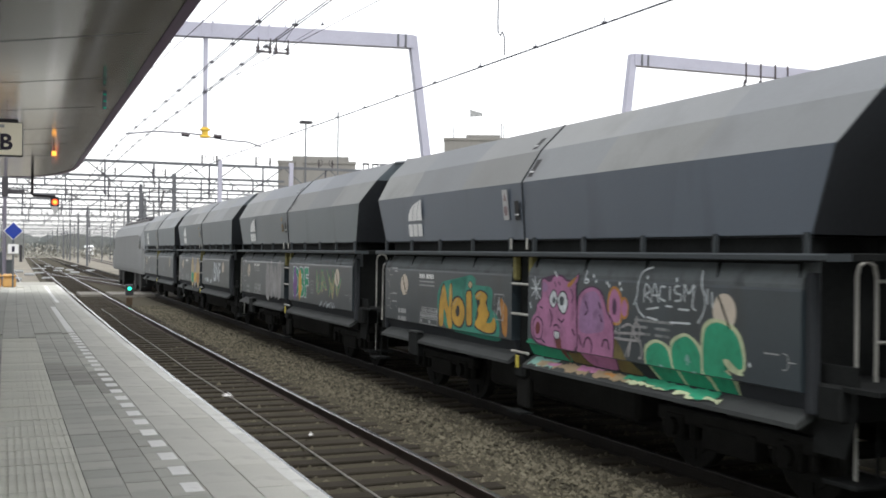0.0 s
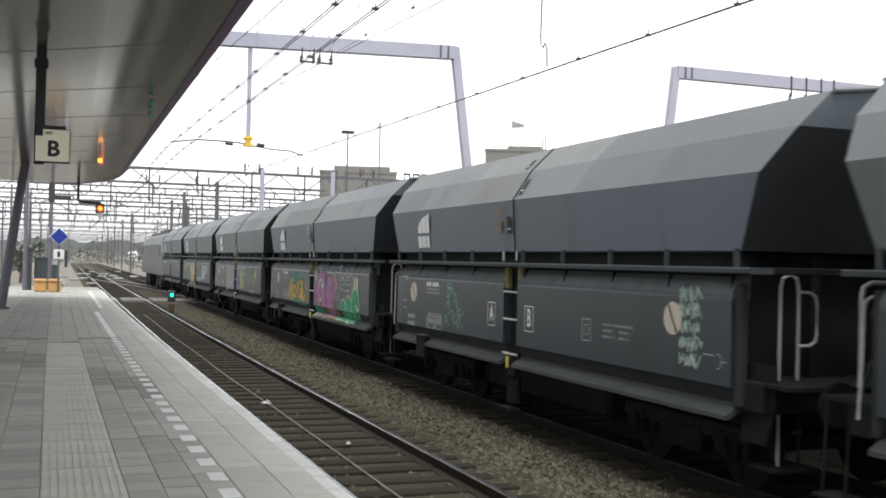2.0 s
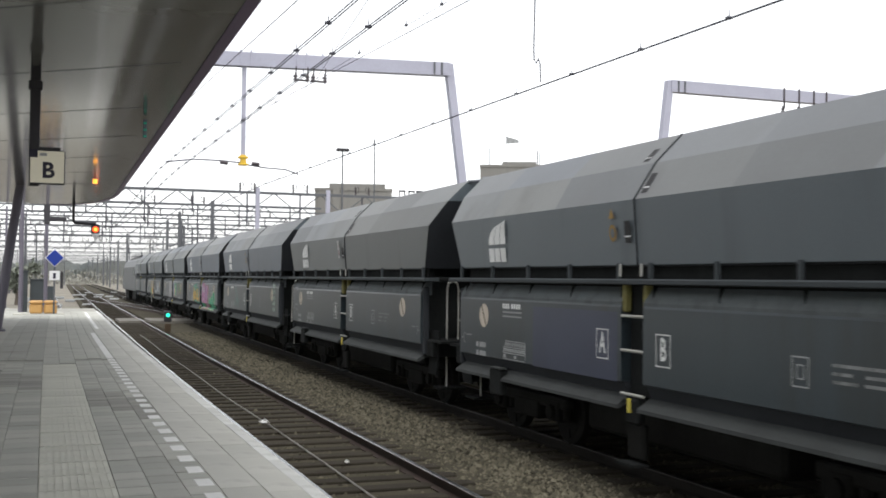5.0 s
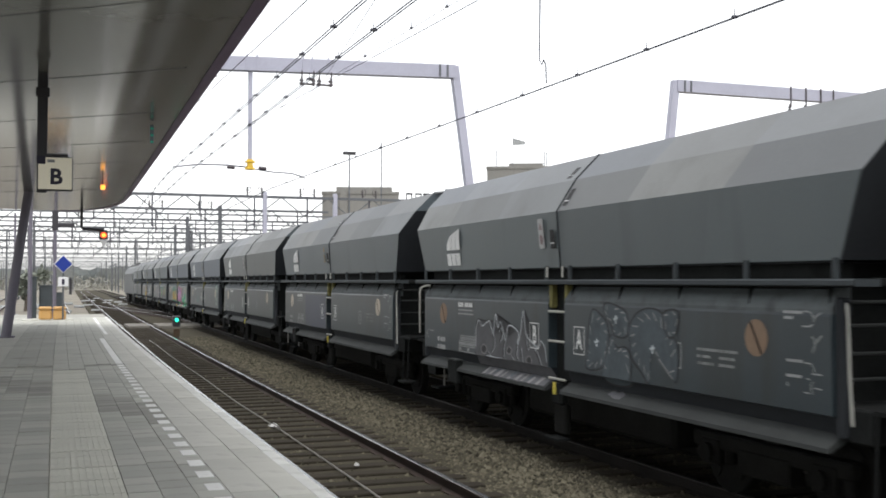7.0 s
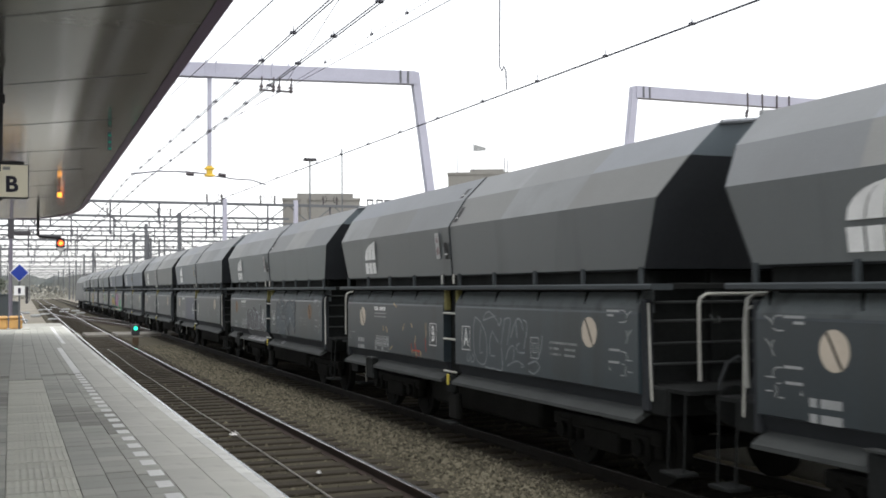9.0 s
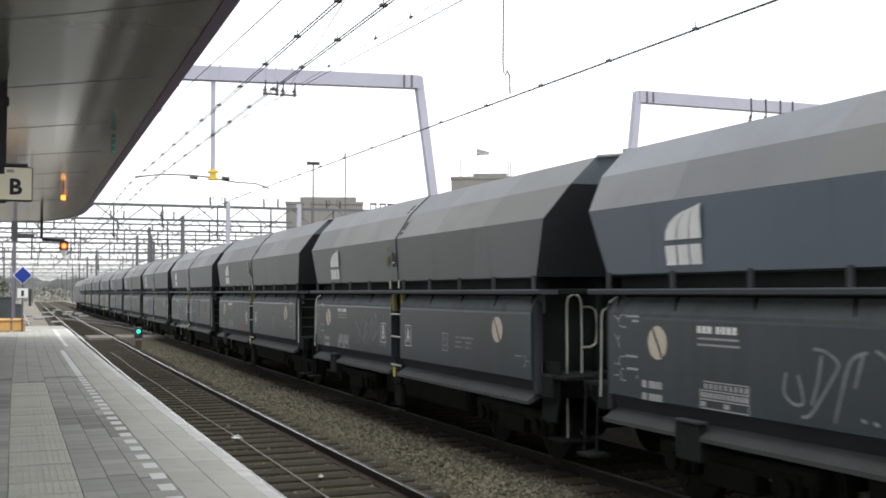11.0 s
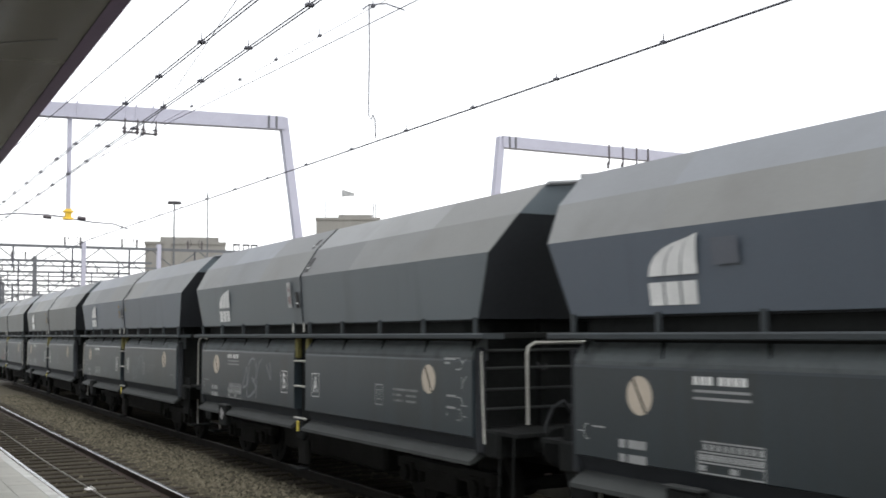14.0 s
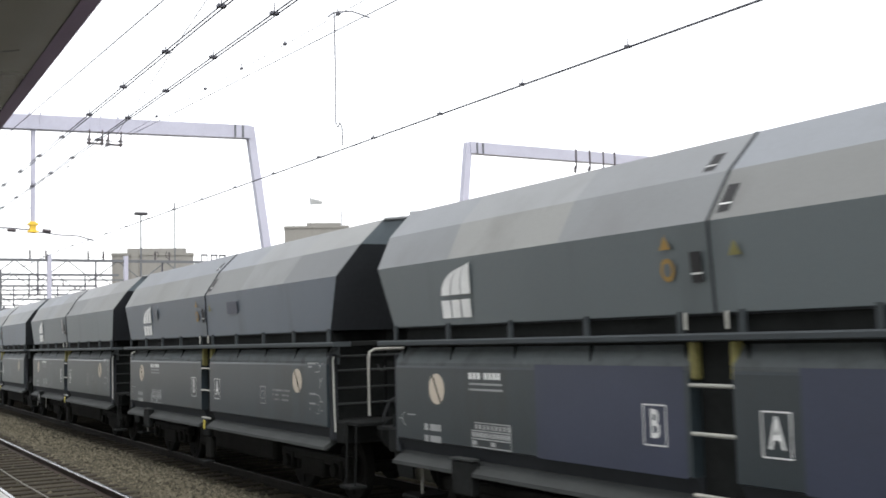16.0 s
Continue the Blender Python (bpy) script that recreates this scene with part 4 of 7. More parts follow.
def smooth(line, steps=5):
    """A closed round outline through the given corners."""
    n, out = len(line), []
    for i in range(n):
        p0, p1, p2, p3 = (line[(i + d) % n] for d in (-1, 0, 1, 2))
        for s in range(steps):
            t = s / steps
            out.append(tuple(0.5 * (2 * p1[c] + (p2[c] - p0[c]) * t + (2 * p0[c] - 5 * p1[c] + 4 * p2[c] - p3[c]) * t * t + (3 * p1[c] - p0[c] - 3 * p2[c] + p3[c]) * t ** 3) for c in (0, 1)))
    return out


def ledge_smear(wagon, u0, u1, mat, seed, top=0.0, low=1.0, lift=0.004, label="", wob=1.0):
    """Uneven paint on the sloping ledge between two places along the wagon."""
    r = random.Random(seed)
    n = max(4, int((u1 - u0) / 0.06))
    up = [(u0 + (u1 - u0) * k / n, top + wob * r.uniform(0, 0.22)) for k in range(n + 1)]
    dn = [(u0 + (u1 - u0) * k / n + r.uniform(-0.02, 0.02), low - wob * r.uniform(0, 0.35)) for k in range(n, -1, -1)]
    bm = bmesh.new()
    bm.faces.new([bm.verts.new((-1.405 - 0.163 * s - lift, -u, 0.982 - 0.110 * s + lift)) for u, s in up + dn])
    bmesh.ops.triangulate(bm, faces=bm.faces)
    part("ledge_paint", bm, mat, wagon, label)


def scrawl(seed, u0, u1, v0, v1, n):
    """Quick abstract loops of a tag, no letters."""
    r = random.Random(seed)
    out = []
    w, h = (u1 - u0) / n, v1 - v0
    for i in range(n):
        c = u0 + (i + 0.5) * w
        line = []
        up = r.random() < 0.5
        for k in range(r.randrange(4, 8)):
            line.append((c + r.uniform(-0.75, 0.75) * w, (v1 if up else v0) + (-1 if up else 1) * abs(r.gauss(0, 0.22)) * h))
            up = not up
        out.append(line)
    return out


def word(wagon, text, size, u, v, fill, rim, turn=0.0, rimw=0.035, bold=0.02, lift=0.008, squeeze=1.0, label=""):
    for me, mat, l, nm in ((letters(text, size, bold + rimw), rim, lift, "outline"), (letters(text, size, bold), fill, lift + 0.003, "lettering")):
        me.transform(Matrix.Rotation(radians(turn), 4, "Z") @ Matrix.Diagonal((squeeze, 1, 1, 1)))
        piece("graffiti_" + nm, on_panel(me, u, v, l), mat, wagon, label)


def spray(name, c):
    return material(name, c, 0.6, 0.0, 0.26, 18, 2.5, 0.0, stain=(tuple(0.55 * q for q in c), 0.52, 0.8))


S_YEL, S_TEAL, S_GRN = spray("spray_yellow", (0.46, 0.27, 0.03)), spray("spray_teal", (0.03, 0.22, 0.16)), spray("spray_green", (0.01, 0.25, 0.13))
S_PINK, S_MAUVE, S_PLUM = spray("spray_pink", (0.33, 0.13, 0.25)), spray("spray_mauve", (0.26, 0.14, 0.27)), spray("spray_plum", (0.05, 0.018, 0.05))
S_LIME, S_WHITE, S_SILVER = spray("spray_pale_lime", (0.42, 0.47, 0.29)), spray("spray_white", (0.48, 0.52, 0.54)), spray("spray_silver", (0.24, 0.235, 0.235))
S_ORNG, S_RED, S_SLATE = spray("spray_orange", (0.38, 0.17, 0.03)), spray("spray_red", (0.35, 0.05, 0.03)), spray("spray_slate", (0.055, 0.07, 0.08))
S_BLACK, S_SAND, S_MINT = spray("spray_black", (0.015, 0.015, 0.017)), spray("spray_sand", (0.38, 0.30, 0.17)), spray("spray_mint", (0.16, 0.33, 0.28))
S_PEWTER, S_STEEL = spray("spray_pewter", (0.082, 0.083, 0.090)), spray("spray_steel_blue", (0.056, 0.073, 0.084))
S_OLIVE, S_DARKRED = spray("spray_olive", (0.13, 0.10, 0.03)), spray("spray_dark_red", (0.13, 0.025, 0.02))
S_MINT2 = spray("spray_pale_mint", (0.34, 0.45, 0.38))
S_DIRT = spray("spray_olive_shadow", (0.036, 0.038, 0.026))
S_SANDDIM = spray("spray_dirty_sand", (0.24, 0.18, 0.10))
S_FAINT, S_PURP = spray("spray_faint_grey", (0.20, 0.22, 0.23)), spray("spray_purple", (0.16, 0.07, 0.25))

wagons = {}
first = wagon_template()
for i in range(-3, 12):
    wagons[i] = first if i == -3 else copy_thing(first, Matrix())
for i, w in wagons.items():
    if i in (1, 2, 3, 7):
        pair = "AB"
    else:
        pair = "BA"
    if i > 0:
        boxed_letter(w, pair[0], -0.67, 1.535, M_WHITE)
        boxed_letter(w, pair[1], 0.66, 1.535, M_WHITE)
    # the narrow hoop stands at the trailing end of some wagons and at the leading end of the others
    turned = i in (3, 4, 5, 8, 9, 10, 11)
    platform_end(w, 1 if turned else -1)
    ladder_end(w, -1 if turned else 1)
    end_marks(w, -1, not turned)
    end_marks(w, 1, turned)
    side_notice(w, 2.87 if turned else 2.33)
    # the upper plates differ in paint and dust from wagon to wagon
    coat = {0: M_WAGONBLUE, 1: M_WAGONBLUE, 2: M_WAGONDUST, 4: M_WAGONGREEN, 5: M_WAGONDUST, 6: M_WAGONDUST, 7: M_WAGONBLUE, 9: M_WAGONBLUE, 10: M_WAGONGREEN}.get(i, M_WAGON)
    for ob in w.children:
        if ob.name.startswith("upper_plate"):
            ob.material_slots[0].link = "OBJECT"
            ob.material_slots[0].material = coat
        if i == 4 and ob.name.startswith("painted_disc"):
            ob.material_slots[0].link = "OBJECT"
            ob.material_slots[0].material = M_DISCBROWN
    # hazard notices by the seam
    bm_mat = M_FADED if i in (0, 2, 4, 5, 8) else M_OCHRE
    if bm_mat is M_FADED:
        on_upper(w, "notice_plate", [[(-0.50, 2.72), (-0.34, 2.72), (-0.34, 3.12), (-0.50, 3.12)]], M_NOTICEPLATE, "pale notice plate", 0.003)
        on_upper(w, "notice_ring", [[(-0.42 + 0.055 * math.sin(k * math.tau / 12), 2.84 + 0.07 * math.cos(k * math.tau / 12)) for k in range(12)], [(-0.47, 2.97), (-0.37, 2.97), (-0.42, 3.08)]], M_NOTICERING, "", 0.006)
    else:
        on_upper(w, "notice_mark", [[(-0.50, 3.0), (-0.36, 3.0), (-0.43, 3.12)], [(-0.43 + 0.085 * math.sin(k * math.tau / 14), 2.83 + 0.10 * math.cos(k * math.tau / 14)) for k in range(14)]], M_NOTICE, "faded orange notice marks", 0.003)
        on_upper(w, "notice_centre", [[(-0.43 + 0.05 * math.sin(k * math.tau / 10), 2.83 + 0.06 * math.cos(k * math.tau / 10)) for k in range(10)]], coat, "", 0.006)
        if i in (7, 9, 10):
            on_upper(w, "notice_triangle", [[(0.27, 2.90), (0.41, 2.90), (0.34, 3.02)]], M_OCHRE, "faded yellow triangle", 0.003)

# wagon with the bright pieces
w = wagons[0]
tagged(w, "dark grey coal hopper wagon with bright yellow, pink and green graffiti")
def above(poly, v0, keep_up):
    """The part of a polygon above or below a height."""
    out = []
    for p, q in zip(poly, poly[1:] + poly[:1]):
        if (p[1] >= v0) == keep_up:
            out.append(p)
        if (p[1] >= v0) != (q[1] >= v0):
            t = (v0 - p[1]) / (q[1] - p[1])
            out.append((p[0] + t * (q[0] - p[0]), v0))
    return out


def sprayed(wagon, name, poly, mat, lift, label="", rim=None, width=0.03):
    """A round sprayed shape that runs from the panel down over the band below it, with an outline."""
    for n, shape, m, up in (("rim", [], rim, 0.0), ("fill", poly, mat, 0.0015)):
        if n == "rim":
            if not rim:
                continue
            cu, cv = sum(p[0] for p in poly) / len(poly), sum(p[1] for p in poly) / len(poly)
            shape = [(u + width * (1 if u > cu else -1) * min(1, abs(u - cu) / 0.08), v + width * (1 if v > cv else -1) * min(1, abs(v - cv) / 0.08)) for u, v in poly]
        shape = smooth(shape, 4)
        top, low = above(shape, 1.142, True), above(shape, 1.128, False)
        if len(top) > 2:
            paint(wagon, name + "_" + n, [top], m, lift + up, label)
        if len(low) > 2:
            bm = bmesh.new()
            bm.faces.new([bm.verts.new((-1.47 + (1.13 - max(v, 0.99)) * 0.444 - 0.2 * lift - 0.4 * up, -u, max(v, 0.99))) for u, v in low])
            bmesh.ops.triangulate(bm, faces=bm.faces)
            part(name + "_" + n, bm, m, wagon, label)


sprayed(w, "graffiti_cloud", [(-2.66, 1.82), (-2.39, 1.86), (-2.10, 1.84), (-2.02, 1.74), (-1.77, 1.77), (-1.73, 1.92), (-1.57, 1.96), (-1.41, 1.91), (-1.37, 1.81), (-0.91, 1.81), (-0.83, 1.66), (-0.90, 1.53), (-0.68, 1.42), (-0.60, 1.20), (-0.75, 1.08), (-1.23, 1.07), (-1.94, 1.09), (-2.37, 1.11), (-2.60, 1.22), (-2.80, 1.30), (-2.84, 1.64)], S_TEAL, 0.005, "teal cloud")
boxed_letter(w, "A", -0.62, 1.55, M_FADED)
sprayed(w, "graffiti_spill", [(-0.58, 1.66), (-0.47, 1.62), (-0.37, 1.55), (-0.36, 1.37), (-0.39, 1.17), (-0.50, 1.21), (-0.54, 1.36)], S_ORNG, 0.006)
yellow = "yellow bubble letter with a black rim"
sprayed(w, "graffiti_letter", [(-2.78, 1.20), (-2.74, 1.56), (-2.63, 1.76), (-2.54, 1.76), (-2.40, 1.45), (-2.36, 1.75), (-2.28, 1.77), (-2.26, 1.20), (-2.39, 1.15), (-2.56, 1.44), (-2.62, 1.18)], S_YEL, 0.009, yellow, S_BLACK, 0.022)
sprayed(w, "graffiti_letter", [(-2.03, 1.62), (-1.89, 1.58), (-1.80, 1.48), (-1.80, 1.34), (-1.92, 1.21), (-2.09, 1.21), (-2.24, 1.29), (-2.27, 1.46), (-2.18, 1.58)], S_YEL, 0.012, yellow, S_BLACK, 0.025)
sprayed(w, "graffiti_counter", [(-2.03, 1.51), (-1.97, 1.45), (-1.99, 1.36), (-2.07, 1.34), (-2.12, 1.42)], S_BLACK, 0.015)
sprayed(w, "graffiti_letter", [(-1.72, 1.69), (-1.56, 1.71), (-1.54, 1.49), (-1.53, 1.29), (-1.59, 1.24), (-1.71, 1.26), (-1.72, 1.48)], S_YEL, 0.009, yellow, S_BLACK, 0.025)
sprayed(w, "graffiti_dot", [(-1.59, 1.87), (-1.53, 1.83), (-1.56, 1.78), (-1.64, 1.79), (-1.65, 1.84)], S_SAND, 0.009, "", S_BLACK, 0.022)
sprayed(w, "graffiti_letter", [(-1.40, 1.68), (-1.25, 1.74), (-1.06, 1.71), (-1.02, 1.64), (-1.17, 1.51), (-0.98, 1.48), (-0.94, 1.42), (-1.05, 1.32), (-0.88, 1.32), (-0.79, 1.40), (-0.72, 1.31), (-0.79, 1.20), (-1.08, 1.18), (-1.39, 1.24), (-1.39, 1.32), (-1.20, 1.41), (-1.32, 1.44), (-1.32, 1.50), (-1.19, 1.62), (-1.34, 1.62)], S_YEL, 0.009, yellow, S_BLACK, 0.022)
for line in ([(-2.72, 1.60), (-2.62, 1.72)], [(-2.34, 1.62), (-2.30, 1.73)], [(-2.20, 1.50), (-2.08, 1.59)], [(-1.36, 1.66), (-1.22, 1.71)], [(-2.68, 1.34), (-2.66, 1.24)]):
    strokes(w, "graffiti_gloss", [line], 0.022, S_SAND, 0.018)
# pink animal in plain rounded shapes, on a dark ground that runs onto the band
sprayed(w, "graffiti_ground", [(0.24, 1.19), (0.64, 1.16), (1.11, 1.14), (1.23, 0.96), (0.72, 0.95), (0.26, 0.96)], S_GRN, 0.004)
sprayed(w, "graffiti_ground", [(1.22, 1.14), (1.52, 1.13), (1.82, 0.99), (1.63, 0.98), (1.30, 0.98)], S_OLIVE, 0.005)
sprayed(w, "graffiti_ground", [(2.32, 1.35), (2.44, 1.29), (2.60, 1.13), (2.77, 1.0), (2.49, 0.98), (2.30, 1.01)], S_OLIVE, 0.004)
pink = "pink rounded graffiti shape"
sprayed(w, "graffiti_tail", [(2.32, 1.90), (2.43, 1.83), (2.47, 1.70), (2.43, 1.56), (2.30, 1.54), (2.22, 1.66), (2.23, 1.80)], S_PINK, 0.005, pink, S_ORNG, 0.03)
sprayed(w, "graffiti_tail", [(2.33, 1.80), (2.38, 1.73), (2.36, 1.63), (2.30, 1.63), (2.29, 1.73)], S_PLUM, 0.009)
sprayed(w, "graffiti_tail", [(2.52, 1.79), (2.59, 1.74), (2.58, 1.64), (2.52, 1.61), (2.48, 1.68)], S_PINK, 0.005, pink, S_ORNG, 0.03)
sprayed(w, "graffiti_body", [(1.52, 1.22), (1.52, 1.49), (1.54, 1.75), (1.67, 1.86), (1.87, 1.90), (2.03, 1.85), (2.12, 1.74), (2.18, 1.62), (2.28, 1.53), (2.32, 1.40), (2.30, 1.13), (2.25, 1.0), (2.01, 0.99), (1.82, 0.99), (1.63, 1.04), (1.53, 1.13)], S_PINK, 0.008, pink, S_PLUM, 0.018)
sprayed(w, "graffiti_saddle", [(1.56, 1.55), (1.64, 1.78), (1.87, 1.86), (2.01, 1.80), (2.09, 1.62), (2.11, 1.44), (1.88, 1.38), (1.60, 1.38)], S_MAUVE, 0.012, "mauve patch")
sprayed(w, "graffiti_head", [(0.66, 1.77), (0.63, 1.93), (0.72, 1.96), (0.84, 1.91), (0.95, 2.0), (1.14, 2.0), (1.25, 1.95), (1.40, 1.96), (1.53, 2.04), (1.51, 1.95), (1.39, 1.87), (1.48, 1.75), (1.50, 1.55), (1.46, 1.42), (1.51, 1.28), (1.43, 1.14), (1.08, 1.13), (0.72, 1.15), (0.46, 1.19), (0.35, 1.30), (0.36, 1.46), (0.48, 1.55), (0.50, 1.63), (0.59, 1.70)], S_PINK, 0.014, pink, S_PLUM, 0.02)
sprayed(w, "graffiti_ear", [(0.67, 1.80), (0.65, 1.91), (0.72, 1.93), (0.79, 1.85)], S_MAUVE, 0.018)
sprayed(w, "graffiti_ear", [(1.28, 1.92), (1.50, 2.01), (1.40, 1.92), (1.32, 1.88)], S_ORNG, 0.018)
sprayed(w, "graffiti_spot", [(0.93, 1.83), (1.0, 1.79), (1.01, 1.71), (0.94, 1.63), (0.86, 1.67), (0.84, 1.75)], S_WHITE, 0.018, "white round spot", S_BLACK, 0.016)
sprayed(w, "graffiti_spot", [(1.15, 1.82), (1.25, 1.78), (1.28, 1.67), (1.20, 1.57), (1.09, 1.62), (1.04, 1.73)], S_WHITE, 0.020, "white round spot", S_BLACK, 0.016)
sprayed(w, "graffiti_dot", [(0.94, 1.76), (0.99, 1.72), (0.96, 1.67), (0.91, 1.70)], S_SLATE, 0.023)
sprayed(w, "graffiti_dot", [(1.13, 1.77), (1.20, 1.74), (1.18, 1.67), (1.11, 1.66), (1.09, 1.72)], S_SLATE, 0.0245)
sprayed(w, "graffiti_muzzle", [(0.51, 1.48), (0.62, 1.44), (0.65, 1.35), (0.60, 1.24), (0.49, 1.22), (0.41, 1.29), (0.41, 1.40)], S_PINK, 0.018, "", S_PLUM, 0.016)
sprayed(w, "graffiti_muzzle", [(0.53, 1.43), (0.59, 1.37), (0.56, 1.29), (0.49, 1.27), (0.46, 1.36)], S_DARKRED, 0.021)
sprayed(w, "graffiti_tongue", [(0.97, 1.27), (1.11, 1.27), (1.14, 1.16), (1.22, 1.0), (1.11, 1.04), (1.02, 1.15)], S_DARKRED, 0.018)
sprayed(w, "graffiti_spot", [(0.96, 1.33), (1.02, 1.34), (1.09, 1.32), (1.06, 1.26), (0.98, 1.26)], S_WHITE, 0.021, "", S_PLUM, 0.02)
for line in ([(0.84, 1.60), (0.90, 1.50), (0.86, 1.38)], [(1.06, 1.50), (1.14, 1.46), (1.20, 1.50)], [(0.94, 1.40), (1.02, 1.42), (1.10, 1.38)], [(1.36, 1.86), (1.42, 1.78), (1.38, 1.70)], [(0.96, 1.94), (1.0, 1.88)], [(1.06, 1.95), (1.10, 1.90)], [(1.40, 1.40), (1.46, 1.32)],
             [(1.70, 1.74), (1.76, 1.64), (1.70, 1.58)], [(2.0, 1.74), (2.06, 1.66)], [(2.02, 1.60), (2.08, 1.52)], [(1.66, 1.20), (1.72, 1.30), (1.80, 1.32), (1.86, 1.24), (1.84, 1.15)], [(2.08, 1.24), (2.12, 1.32), (2.20, 1.32), (2.24, 1.22)], [(1.55, 1.34), (1.62, 1.22)], [(0.58, 1.62), (0.66, 1.60)], [(0.62, 1.22), (0.72, 1.18)]):
    strokes(w, "graffiti_line", [line], 0.022, S_PLUM, 0.0225)
# white sprayed word and lines
white = "white sprayed line"
for line in ([(2.92, 1.78), (2.94, 1.96), (3.02, 1.94), (3.02, 1.89), (2.95, 1.86), (3.08, 1.79)], [(3.04, 1.78), (3.12, 1.98), (3.19, 1.79)], [(3.06, 1.86), (3.19, 1.86)], [(3.31, 1.95), (3.23, 1.95), (3.21, 1.84), (3.31, 1.81)], [(3.39, 1.96), (3.39, 1.82)], [(3.56, 1.97), (3.48, 1.96), (3.49, 1.90), (3.58, 1.88), (3.57, 1.83), (3.47, 1.82)], [(3.64, 1.82), (3.64, 1.99), (3.71, 1.90), (3.80, 2.01), (3.77, 1.79), (3.83, 1.74)],
             [(3.10, 2.15), (2.91, 2.10), (2.81, 1.98), (2.79, 1.86), (2.72, 1.74)], [(2.77, 1.77), (2.83, 1.68), (2.94, 1.62)], [(3.94, 2.13), (3.92, 2.02), (3.97, 1.88), (3.96, 1.75), (3.86, 1.62)], [(2.97, 1.71), (3.19, 1.74)], [(3.31, 1.76), (3.43, 1.76)], [(3.53, 1.74), (3.72, 1.74)], [(2.97, 1.63), (3.17, 1.61)], [(3.39, 1.60), (3.74, 1.61)], [(4.01, 1.96), (4.01, 1.81)], [(4.08, 1.93), (4.09, 1.78)],
             [(0.43, 2.0), (0.48, 1.70)], [(0.32, 1.84), (0.60, 1.84)], [(0.35, 1.96), (0.57, 1.72)], [(0.58, 1.96), (0.35, 1.74)], [(1.74, 2.09), (1.69, 2.02), (1.68, 1.95), (1.74, 1.95), (1.77, 2.0), (1.69, 2.0)]):
    strokes(w, "graffiti_line", [[(u, min(v, 1.985) if v < 2.05 else v) for u, v in line]], 0.02, S_WHITE, 0.010 if min(u for u, v in line) > 2 else 0.006, white)
for line in ([(2.48, 1.49), (2.61, 1.53), (2.70, 1.50), (2.66, 1.35), (2.55, 1.18)], [(2.34, 1.42), (2.92, 1.45)], [(2.37, 1.36), (2.87, 1.37)], [(2.62, 1.18), (2.68, 1.38), (2.75, 1.55), (2.84, 1.51), (2.82, 1.36)], [(2.79, 1.63), (2.73, 1.44), (2.86, 1.34), (2.88, 1.21), (2.82, 1.19)]):
    strokes(w, "graffiti_line", [line], 0.028, S_SILVER, 0.011, "pale sprayed line")
for u, v in ((0.98, 2.05), (1.02, 2.02), (1.90, 2.03), (1.94, 1.97), (2.18, 1.96), (2.22, 1.93), (2.44, 1.96), (2.47, 1.90), (3.0, 2.04), (3.52, 2.03), (0.30, 1.64), (0.33, 1.60), (4.64, 1.30)):
    sprayed(w, "graffiti_fleck", [(u - 0.02, v), (u, v + 0.025), (u + 0.02, v), (u, v - 0.025)], S_WHITE, 0.028 if v > 1.99 else 0.010)
# green bubble letters with a pale rim, running down over the band
green = "green bubble letter with a pale lime rim"
sprayed(w, "graffiti_letter", [(2.98, 1.14), (2.96, 1.27), (3.05, 1.35), (3.18, 1.38), (3.32, 1.34), (3.40, 1.24), (3.47, 1.10), (3.53, 0.96), (3.44, 0.95), (3.20, 0.95), (3.09, 1.02)], S_GRN, 0.008, green, S_LIME, 0.03)
sprayed(w, "graffiti_letter", [(3.44, 1.21), (3.43, 1.37), (3.55, 1.45), (3.69, 1.48), (3.83, 1.41), (3.92, 1.29), (3.86, 1.20), (3.97, 1.15), (4.08, 0.98), (4.04, 0.95), (3.65, 0.95), (3.57, 1.0), (3.50, 1.12)], S_GRN, 0.012, green, S_LIME, 0.03)
sprayed(w, "graffiti_letter", [(3.96, 1.18), (3.95, 1.47), (4.01, 1.60), (4.16, 1.65), (4.33, 1.62), (4.46, 1.54), (4.53, 1.41), (4.55, 1.27), (4.46, 1.23), (4.39, 1.27), (4.27, 1.30), (4.26, 1.22), (4.39, 1.16), (4.30, 1.09), (4.37, 0.99), (4.30, 0.95), (4.11, 0.95), (4.02, 1.10)], S_GRN, 0.016, green, S_LIME, 0.035)
sprayed(w, "graffiti_bite", [(4.26, 1.30), (4.33, 1.32), (4.44, 1.26), (4.56, 1.20), (4.48, 1.19), (4.36, 1.22)], S_LIME, 0.021)
for line in ([(3.22, 1.16), (3.28, 1.12), (3.26, 1.02)], [(3.66, 1.24), (3.70, 1.30), (3.74, 1.23)], [(3.70, 1.30), (3.70, 1.20)], [(3.78, 1.12), (3.84, 1.04)]):
    strokes(w, "graffiti_line", [[(u, max(v, 1.145)) for u, v in line]], 0.022, S_MINT, 0.022)
